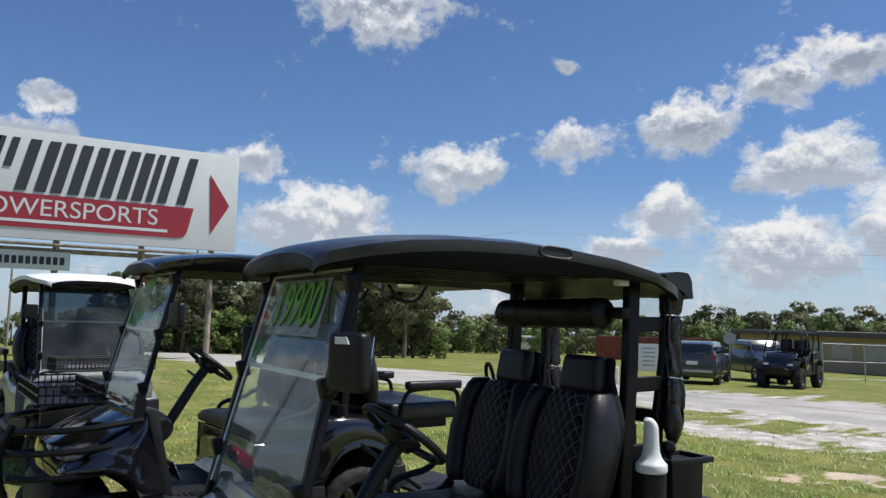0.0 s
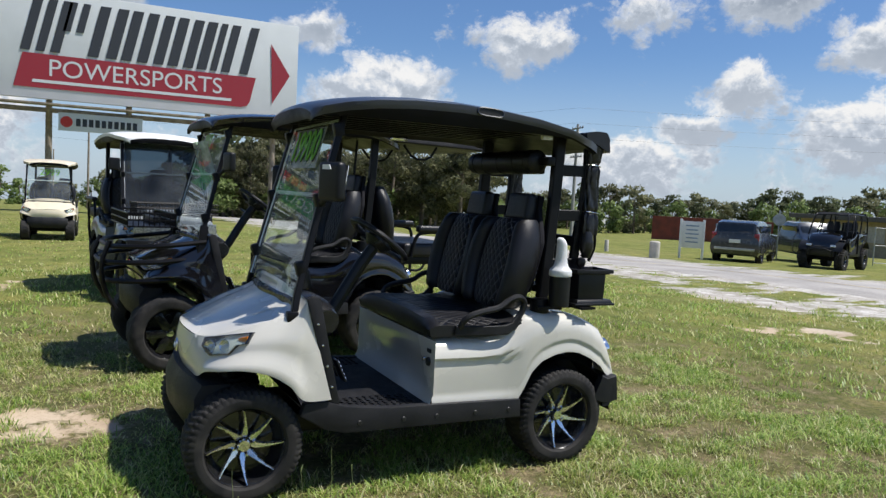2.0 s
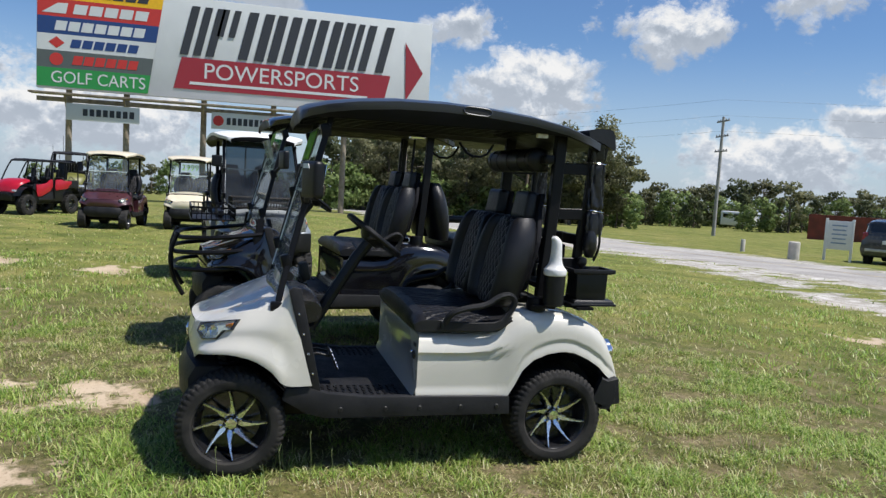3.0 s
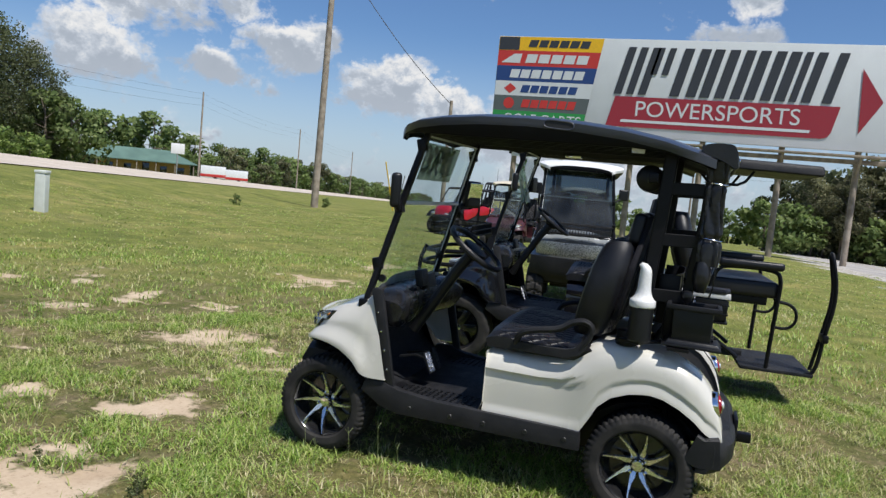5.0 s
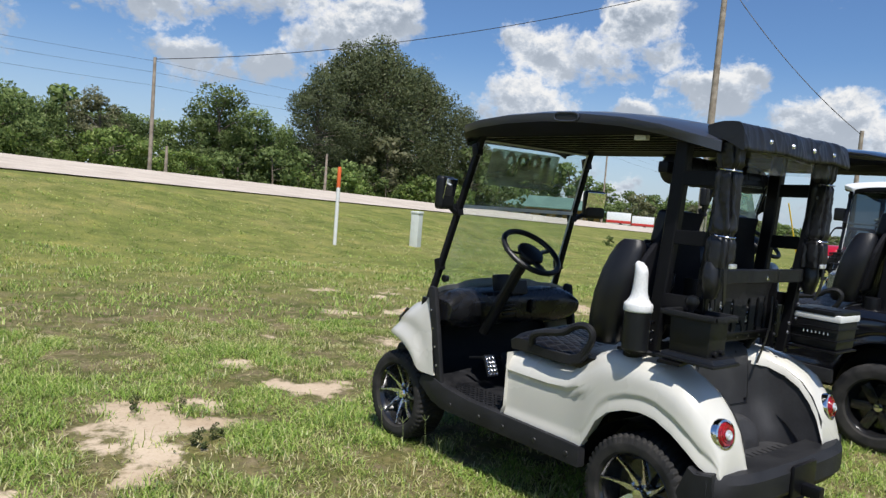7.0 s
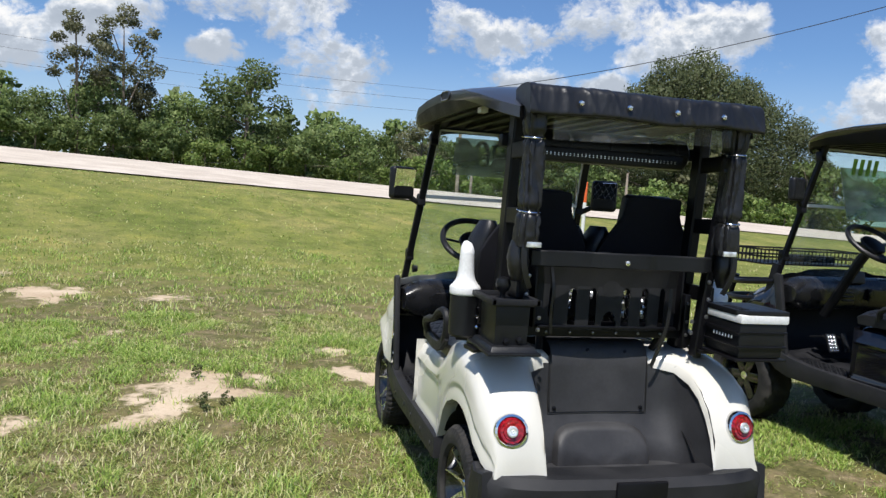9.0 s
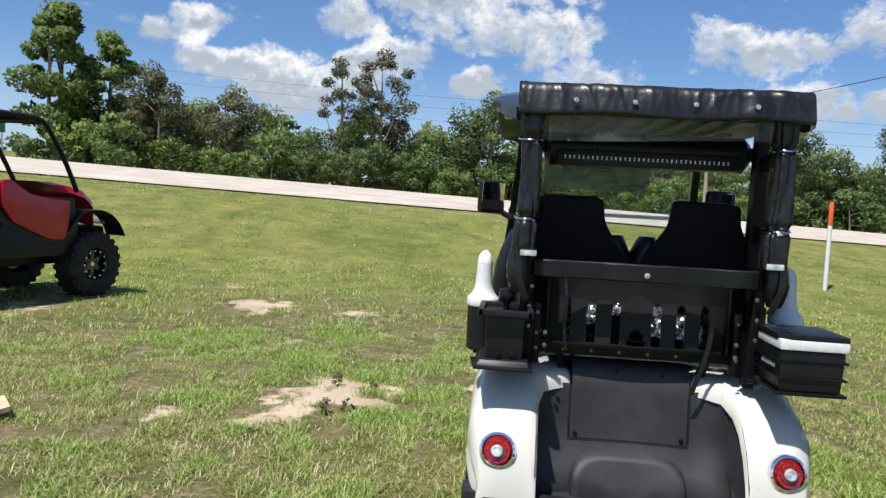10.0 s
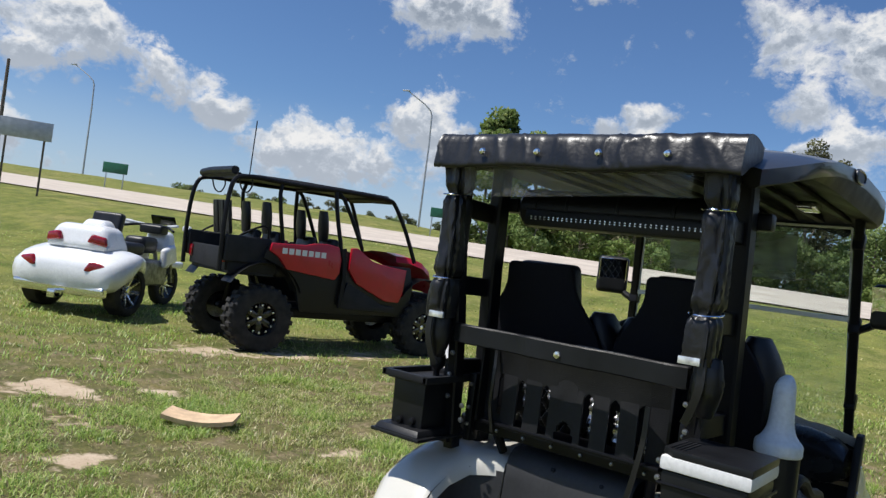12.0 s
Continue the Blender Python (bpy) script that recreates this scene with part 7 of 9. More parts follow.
def tree(name, h, spread, trunk, clumps, leaves, size, material, label, category="tree", base=0.3, shape=1.0, gappy=0.25):
    """Trunk, limbs and a crown of leaf clumps with an uneven outline."""
    t = thing(name, pose(0, 0, 0), label, category)
    bm = B()
    lean = rng.normal(size=2) * h * 0.03
    tip = Vector((lean[0], lean[1], h * 0.86))
    tube(bm, [(0, 0, -0.3), tip * 0.35 + Vector((0.1, 0, 0)), tip * 0.7, tip], [trunk, trunk * 0.75, trunk * 0.45, trunk * 0.12], 8)
    cen = []
    for k in range(clumps):
        u = (k + 0.5) / clumps
        z = h * (base + (0.96 - base) * u)
        ring = spread * (math.sin(math.pi * (0.18 + 0.80 * u)) ** 0.7) * shape
        a, q = rng.uniform(0, 2 * math.pi), math.sqrt(rng.uniform(0.15, 1.0))
        c = Vector((ring * q * math.cos(a) + lean[0] * u, ring * q * math.sin(a) + lean[1] * u, z + rng.normal() * h * 0.03))
        cen.append(c)
        if k % 3 == 0:
            tube(bm, [tip * (0.25 + 0.6 * u), tip * (0.3 + 0.6 * u) * 0.4 + c * 0.6, c], [trunk * 0.3, trunk * 0.18, trunk * 0.06], 5)
    part("trunk", bm, BARK, t)
    per = leaves // clumps
    pts, sz, out = [], [], []
    mid = np.array((lean[0] * 0.5, lean[1] * 0.5, h * (base + 0.9) * 0.5))
    for c in cen:
        r = spread * rng.uniform(0.22, 0.42)
        d = rng.normal(size=(per, 3))
        d /= np.linalg.norm(d, axis=1)[:, None]
        d *= (r * rng.uniform(gappy, 1.0, size=per) ** 0.5)[:, None]
        d[:, 2] *= 0.75
        pts.append(np.array(c) + d)
        o = d / np.linalg.norm(d, axis=1)[:, None] + 0.5 * (pts[-1] - mid) / spread
        out.append(o / np.linalg.norm(o, axis=1)[:, None])
        sz.append(size * rng.uniform(0.6, 1.3, size=per))
    cr = new("crown", quads_mesh("crown", np.concatenate(pts), np.concatenate(sz), material, 0.2, out=np.concatenate(out)))
    cr.parent = t
    return t


def plant(src, x, y, scale=1.0, zs=1.0, turn=None, dz=0.0, first=False):
    m = pose(x, y, gz(x, y) + dz, 0, 0, rng.uniform(0, 360) if turn is None else turn) @ Matrix.Diagonal((scale, scale, scale * zs, 1))
    if first:
        src.matrix_basis = m
        return src
    c = copy_thing(src, Matrix.Identity(4))
    c.matrix_basis = m
    return c


kinds = {
    "oak": tree("tree", 6.2, 2.9, 0.20, 34, 8500, 0.10, LEAF, "rounded green roadside tree", base=0.18),
    "oak2": tree("tree", 7.0, 2.5, 0.18, 30, 8000, 0.10, LEAFO, "olive green roadside tree", base=0.22),
    "oak3": tree("tree", 5.4, 3.2, 0.20, 34, 8500, 0.105, LEAF, "broad green roadside tree", base=0.12),
    "tall": tree("tree", 12.0, 2.5, 0.20, 15, 3000, 0.115, LEAFO, "tall open-crowned tree with bare lower trunk", base=0.56, gappy=0.05),
    "dark": tree("tree", 13.5, 4.6, 0.34, 120, 26000, 0.115, LEAFD, "tall dense dark green tree", base=0.06, shape=1.0, gappy=0.12),
    "bright": tree("tree", 9.2, 2.3, 0.24, 34, 9000, 0.15, LEAFB, "tall bright green leafy tree", base=0.12, shape=0.95),
    "bush": tree("bush", 2.6, 1.9, 0.08, 20, 3200, 0.10, LEAFB, "bright green leafy roadside bush", "bush", base=0.08),
    "bush2": tree("bush", 3.0, 1.8, 0.08, 18, 3000, 0.10, LEAF, "plain green leafy roadside bush", "bush", base=0.08),
}
far = {
    "bush": tree("bush", 2.6, 1.9, 0.08, 16, 1000, 0.17, LEAFB, "bright green leafy bush far off", "bush", base=0.08),
    "bush2": tree("bush", 3.0, 1.8, 0.08, 16, 1000, 0.17, LEAF, "plain green leafy bush far off", "bush", base=0.08),
    "oak": tree("tree", 6.2, 2.9, 0.20, 26, 1500, 0.26, LEAF, "rounded green tree far off", base=0.03),
    "oak2": tree("tree", 7.0, 2.6, 0.18, 24, 1400, 0.26, LEAFO, "olive green tree far off", base=0.03),
    "oak3": tree("tree", 5.4, 3.2, 0.20, 26, 1500, 0.27, LEAF, "broad green tree far off", base=0.03),
    "dusk": tree("tree", 6.4, 2.8, 0.20, 30, 1900, 0.24, LEAFD, "dull dark green tree far off", base=0.03),
}
used = set()


def put_xy(kind, x, y, scale=1.0, zs=1.0, coarse=False):
    name = "far_" + kind if kind in far and (coarse or math.hypot(x + 3, y) > (52 if "bush" in kind else 64)) else kind
    plant(far[kind] if name != kind else kinds[kind], x, y, scale, zs, first=name not in used)
    used.add(name)


def put(kind, s_, n_, scale=1.0, zs=1.0, coarse=False):
    put_xy(kind, *xy(s_, n_), scale, zs, coarse)


def at_az(cx, cy, az, n_):
    """Where the line from (cx, cy) at that bearing meets the line n = n_."""
    dx, dy = math.sin(radians(az)), math.cos(radians(az))
    k = (n_ - (-SN * cx + CS * cy)) / (-SN * dx + CS * dy)
    return cx + k * dx, cy + k * dy


# woods beyond the highway
s_ = -13.0
while s_ < 160:
    n_ = 43 + rng.uniform(0, 5)
    put(rng.choice(["oak", "oak2", "oak3"]), s_, n_, rng.uniform(0.68, 0.98))
    if rng.random() < 0.7:
        put(rng.choice(["oak", "oak3"]), s_ + 1.5, n_ + 6, rng.uniform(0.72, 1.0), coarse=True)
    s_ += rng.uniform(2.4, 3.6) * (1 if s_ < 60 else 1.7)
    if 72 < s_ < 125:
        s_ = 125.0
s_ = -14.2
while s_ < 62:
    put(rng.choice(["bush", "bush2"]), s_, 38.5 + rng.uniform(0, 2.5), rng.uniform(0.7, 1.15))
    s_ += rng.uniform(1.5, 2.3)
for s_, n_, k, q in ((-14.5, 43, "bright", 1.0), (-12.4, 44.5, "bright", 0.9), (-9.0, 42, "oak2", 0.9), (-5.5, 44, "oak2", 0.85), (1.5, 43, "tall", 0.72), (4.0, 44, "tall", 0.81), (2.6, 45.5, "tall", 0.64), (11.0, 43, "oak", 1.15)):
    put(k, s_, n_, q)
for az, n_, q in ((29.6, 46, 0.80), (31.6, 49, 1.12), (34.6, 48, 1.24), (37.6, 49, 1.14), (40.2, 48, 0.92), (42.2, 47, 0.66), (33.0, 53, 1.2), (36.2, 53, 1.2)):
    put_xy("dark", *at_az(-3.52, -2.31, az, n_), q)
# trees round the far house and on along the highway
for az, d, q in ((44.5, 150, 1.7), (46.2, 168, 2.0), (47.8, 170, 1.9), (49.3, 150, 1.9), (50.6, 172, 1.8), (52.0, 165, 1.5), (53.4, 175, 1.4)):
    put_xy("oak", -4 + d * math.sin(radians(az)), -1 + d * math.cos(radians(az)), q)
s_ = 160.0
while s_ < 900:
    put(rng.choice(["oak", "oak2", "oak3"]), s_, 50 + rng.uniform(0, 8), rng.uniform(1.15, 1.6))
    s_ += rng.uniform(4, 7) * (1 + (s_ - 160) / 400)
for s_ in (34, 37, 70, 74):
    put("oak", s_, 42 + rng.uniform(0, 3), rng.uniform(1.0, 1.25))
# low far trees left of the highway and beyond the side road
for k in range(52):
    put(rng.choice(["oak2", "oak3", "dusk"]), -150 + k * 2.6 + rng.uniform(-2, 2), 165 + rng.uniform(0, 12), rng.uniform(0.6, 0.95), coarse=True)


def far_row(az0, az1, d0, d1, step, lo, hi, names=("oak", "oak2", "oak3")):
    a = az0
    while a < az1:
        d = rng.uniform(d0, d1)
        x, y = -4 + d * math.sin(radians(a)), d * math.cos(radians(a))
        put_xy(str(rng.choice(names)), x, y, rng.uniform(lo, hi))
        a += step * rng.uniform(0.7, 1.3)


far_row(96, 118, 68, 86, 1.3, 0.85, 1.15, ("oak2", "dusk", "oak2"))
far_row(95, 119, 58, 68, 1.0, 0.8, 1.25, ("bush2", "oak2"))
far_row(98, 116, 88, 100, 1.5, 1.0, 1.4, ("oak2", "dusk"))
far_row(76, 97, 150, 200, 1.1, 0.8, 1.2)
far_row(118, 175, 98, 130, 0.9, 0.60, 1.0, ("oak2", "dusk", "oak3"))
far_row(120, 175, 134, 154, 1.3, 0.85, 1.2, ("oak2", "dusk"))
# scrub in the verge
for x, y, q in ((23.5, 18.2, 0.15), (33.0, 19.0, 0.18)):
    plant(kinds["bush2"], x, y, q)

# ---- red side-by-side, white trike and other parked vehicles ----
REDP = mat("red_moulded_plastic", (0.44, 0.006, 0.022), 0.32, var=0.08, coat=0.3)
BLUEBLK = mat("dark_blue_car_paint", (0.012, 0.018, 0.032), 0.22, var=0.15, coat=0.8)
DKGREY = mat("dark_grey_car_paint", (0.03, 0.032, 0.034), 0.25, var=0.15, coat=0.8)
WHITEP = mat("white_car_paint", (0.78, 0.79, 0.80), 0.25, var=0.03, coat=0.7)


def utv(m, label, paint, scale=1.0, plates=True):
    """Side-by-side with roll cage; y forward, wheelbase 2.6."""
    c = thing("side_by_side", m @ Matrix.Diagonal((scale, scale, scale, 1)), label, "utility vehicle")
    R, W = 0.42, 0.30
    w0 = None
    for sx in (-1, 1):
        for y in (1.3, -1.3):
            f = pose(sx * 0.66, y, R, 0, 90 * sx, 0)
            if w0 is None:
                w0 = wheel(c, f, R, W, 0.21, "dots", True)
                bm = B()
                for k in range(22):
                    a = 2 * math.pi * k / 22
                    for side in (-1, 1):
                        box(bm, (R * 0.985 * math.cos(a + side * 0.07), R * 0.985 * math.sin(a + side * 0.07), side * W * 0.26), (0.05, 0.06, W * 0.42), 0.006, 1, rot=(0, 0, math.degrees(a)))
                part("tread_lug", bm, RUBBER, w0)
            else:
                again("wheel", w0, c, f)
    bm = B()
    box(bm, (0, 0.0, 0.50), (1.0, 2.5, 0.14), 0.03)
    for y in (1.3, -1.3):
        tube(bm, [(-0.6, y, 0.44), (0.6, y, 0.44)], 0.05)
        for sx in (-1, 1):
            tube(bm, [(sx * 0.30, y, 0.95), (sx * 0.55, y + 0.05, 0.46)], 0.045, 10)
            tube(bm, [(sx * 0.2, y - 0.2, 0.48), (sx * 0.58, y, 0.42)], 0.025)
    part("chassis", bm, STEEL, c)
    for sx in (-1, 1):
        def panel(nm, outline, material, x=0.72, th=0.05, bev=0.012, label=""):
            bm = B()
            prism(bm, outline, th, Matrix(((0, 0, -1, sx * x + (th if sx > 0 else 0)), (1, 0, 0, 0), (0, 1, 0, 0), (0, 0, 0, 1))), bev)
            return part(nm, bm, material, c, label)
        panel("lower_side", [(0.98, 0.56), (1.04, 0.98), (0.96, 1.28), (0.30, 1.28), (-0.05, 1.40), (-0.28, 1.42), (-1.30, 1.36), (-1.36, 1.20), (-1.02, 1.06), (-0.86, 0.86), (-0.76, 0.54)], PLASTIC, 0.69)
        panel("front_door", [(0.78, 0.76), (0.84, 0.90), (0.86, 1.24), (0.56, 1.26), (0.27, 1.31), (0.10, 1.41), (0.0, 1.47), (-0.10, 1.46), (-0.11, 1.16), (0.04, 0.98), (0.30, 0.87), (0.55, 0.77)], paint, 0.735, 0.05, 0.016, "coloured front door panel")
        panel("door_sill", [(0.72, 0.60), (0.74, 0.70), (0.52, 0.71), (0.02, 0.94), (-0.10, 0.98), (-0.20, 0.62)], PLASTIC2, 0.725, 0.05, 0.02)
        q = panel("rear_door", [(-0.31, 1.00), (-0.25, 1.10), (-0.24, 1.28), (-0.30, 1.45), (-0.48, 1.47), (-0.66, 1.46), (-0.80, 1.42), (-1.28, 1.40), (-1.30, 1.30), (-1.16, 1.22), (-1.04, 1.08), (-0.76, 1.05)], paint, 0.735, 0.05, 0.016, "coloured rear door panel")
        bm = B()
        tube(bm, [(sx * 0.79, -0.20, 0.66), (sx * 0.79, -0.18, 1.05), (sx * 0.78, -0.22, 1.44)], 0.02, 6, sq=(0.05, 0.06))
        part("door_frame", bm, STEEL, c)
        if plates:
            for k in range(7):
                bm = B()
                box(bm, (sx * 0.790, (-1.10 + 0.095 * k) if sx > 0 else (-0.53 - 0.095 * k), 1.315), (0.006, 0.070, 0.075), 0)
                part("lettering", bm, WHITEPL, q, "", 0)
        for y0 in (1.3, -1.3):
            bm = B()
            rows = [[(sx * x, y0 + (R + 0.12) * math.cos(a), R + 0.16 + (R + 0.14) * math.sin(a)) for a in [math.pi * (0.12 + 0.72 * j / 12) for j in range(13)]] for x in (0.48, 0.62, 0.80)]
            loft(bm, rows, close=False, cap=False)
            part("fender", bm, PLASTIC, c, "black fender flare")
        bm = B()
        tube(bm, [(sx * 0.70, 1.04, 1.36), (sx * 0.67, 0.86, 1.76), (sx * 0.60, 0.64, 2.17), (sx * 0.58, 0.54, 2.23), (sx * 0.57, -0.35, 2.22), (sx * 0.58, -1.0, 2.19), (sx * 0.60, -1.72, 2.20), (sx * 0.62, -1.86, 2.10), (sx * 0.64, -1.90, 1.6), (sx * 0.64, -1.88, 0.98)], 0.030, 8, smooth=2)
        tube(bm, [(sx * 0.57, -0.34, 2.21), (sx * 0.62, -0.30, 1.85), (sx * 0.68, -0.20, 1.40), (sx * 0.68, -0.14, 0.9)], 0.030, 8, smooth=1)
        tube(bm, [(sx * 0.57, -0.30, 2.20), (sx * 0.60, -0.18, 2.08), (sx * 0.66, 0.14, 1.46)], 0.028, 8, smooth=1)
        tube(bm, [(sx * 0.57, -1.15, 2.18), (sx * 0.60, -1.18, 2.0), (sx * 0.60, -1.04, 1.36)], 0.028, 8, smooth=1)
        tube(bm, [(sx * 0.62, -1.88, 1.30), (sx * 0.66, -1.45, 1.58), (sx * 0.66, -1.30, 1.60), (sx * 0.64, -1.28, 1.38)], 0.014, 8, smooth=2)
        part("cage_side", bm, STEEL, c, "black roll cage side")
        bm = B()
        box(bm, (sx * 0.44, 1.70, 0.98), (0.20, 0.05, 0.09), 0.02, rot=(12, 0, 0))
        part("headlight", bm, LAMPLENS, c)
        bm = B()
        box(bm, (sx * 0.56, -1.81, 1.16), (0.09, 0.04, 0.16), 0.015)
        part("tail_light", bm, REDLENS, c)
    for y, z in ((0.56, 2.22), (-0.36, 2.215), (-1.74, 2.20)):
        bm = B()
        tube(bm, [(-0.57, y, z), (0.57, y, z)], 0.026, 8)
        part("cage_crossbar", bm, STEEL, c)
    bm = B()
    rings = []
    for y, z in ((0.62, 2.18), (0.52, 2.25), (-0.3, 2.245), (-1.0, 2.235), (-1.50, 2.215)):
        rings.append([(-0.60, y, z - 0.02), (-0.56, y, z + 0.02), (0, y, z + 0.045), (0.56, y, z + 0.02), (0.60, y, z - 0.02), (0, y, z - 0.005)])
    loft(bm, rings)
    part("roof", bm, PLASTIC2, c, "black moulded roof")
    bm = B()
    rows = []
    for y, z, w in ((0.86, 1.44, 0.50), (1.05, 1.44, 0.58), (1.30, 1.38, 0.58), (1.50, 1.26, 0.52), (1.60, 1.08, 0.44), (1.64, 0.90, 0.40)):
        rows.append([(-w, y, z - 0.10), (-w * 0.92, y, z - 0.01), (-w * 0.4, y, z + 0.03), (w * 0.4, y, z + 0.03), (w * 0.92, y, z - 0.01), (w, y, z - 0.10)])
    loft(bm, rows, close=False, cap=False)
    part("hood", bm, paint, c, "coloured hood")
    bm = B()
    box(bm, (0, 1.66, 0.74), (1.0, 0.16, 0.34), 0.04)
    tube(bm, [(-0.4, 1.80, 0.55), (-0.42, 1.84, 0.85), (0.42, 1.84, 0.85), (0.4, 1.80, 0.55)], 0.025, 8, smooth=1)
    part("front_bumper", bm, PLASTIC, c)
    bm = B()
    box(bm, (0, 0.62, 1.10), (1.16, 0.24, 0.22), 0.05, 3)
    part("dashboard", bm, PLASTIC2, c)
    bm = B()
    cw = Vector((-0.32, 0.34, 1.24))
    ax = Vector((0, -0.75, 0.66)).normalized()
    u = Vector((1, 0, 0))
    v = ax.cross(u)
    tube(bm, [cw + (u * math.cos(a) + v * math.sin(a)) * 0.17 for a in [2 * math.pi * j / 20 for j in range(20)]], 0.016, 6, closed=True)
    tube(bm, [cw, cw - ax * 0.3], 0.03, 8)
    part("steering_wheel", bm, LEATHER, c)
    for x, y in ((-0.33, 0.0), (0.33, 0.0), (-0.33, -0.86), (0.33, -0.86)):
        bm = B()
        box(bm, (x, y, 1.02), (0.46, 0.46, 0.14), 0.05, 3)
        box(bm, (x, y - 0.25, 1.30), (0.44, 0.11, 0.50), 0.05, 3, rot=(-10, 0, 0))
        rings = []
        for k in range(9):
            t = k / 8
            hw = 0.115 * (0.55 + 0.60 * math.sin(math.pi * (0.15 + 0.75 * t)))
            rings.append([(x + hw * math.cos(a), y - 0.31 - 0.05 * t + 0.05 * math.sin(a), 1.50 + 0.42 * t) for a in [2 * math.pi * j / 12 for j in range(12)]])
        loft(bm, rings)
        part("seat", bm, LEATHER, c, "black vinyl seat with a tall headrest", 50)
    bm = B()
    box(bm, (0, -1.45, 0.98), (1.26, 0.62, 0.06), 0.01)
    for sx in (-1, 1):
        box(bm, (sx * 0.62, -1.45, 1.13), (0.05, 0.66, 0.28), 0.02)
    box(bm, (0, -1.78, 1.13), (1.24, 0.05, 0.28), 0.02)
    for sx in (-1, 1):
        box(bm, (sx * 0.64, -1.55, 1.27), (0.10, 0.62, 0.34), 0.04, 3)
    part("cargo_bed", bm, PLASTIC2, c, "black cargo bed")
    for k in range(6):
        bm = B()
        box(bm, (-0.24 + 0.095 * k, -1.66 - 0.01 * (k % 2), 1.66), (0.085, 0.05, 0.44), 0.015, rot=(9, 0, 0))
        part("folded_seat_slat", bm, PLASTIC, c, "ribbed black folded rear seat")
    bm = B()
    tube(bm, [(-0.58, -1.78, 2.23), (-0.30, -1.78, 2.25), (0.50, -1.78, 2.25)], 0.055, 10)
    for x in (-0.45, 0.45):
        tube(bm, [(x, -1.70, 2.18), (x + 0.02, -1.66, 2.02), (x, -1.56, 1.98), (x, -1.50, 2.10), (x, -1.52, 2.18)], 0.010, 6, smooth=2)
    tube(bm, [(0.30, -1.5, 2.22), (0.32, -1.5, 2.95)], 0.008, 5)
    part("rear_light_bar", bm, PLASTIC, c)
    return c


utv(pose(-6.95, 4.62, gz(-7.0, 4.5), 0, 0, -13.5), "red and black side-by-side with roll cage on mud tyres", REDP)
utv(pose(21.6, 7.2, gz(21.6, 7.2), 0, 0, 65), "red side-by-side parked at the far edge of the grass", REDP, 0.74, False)
utv(pose(25.5, 7.0, gz(25.5, 7), 0, 0, 100), "olive and black side-by-side parked beside the billboard", mat("olive_plastic", (0.14, 0.14, 0.03), 0.4), 0.9, False)
utv(pose(15.4, -24.6, gz(15.4, -24.6), 0, 0, 20), "black four-seat side-by-side with yellow parts by the side road", BLACKP, 0.95, False)


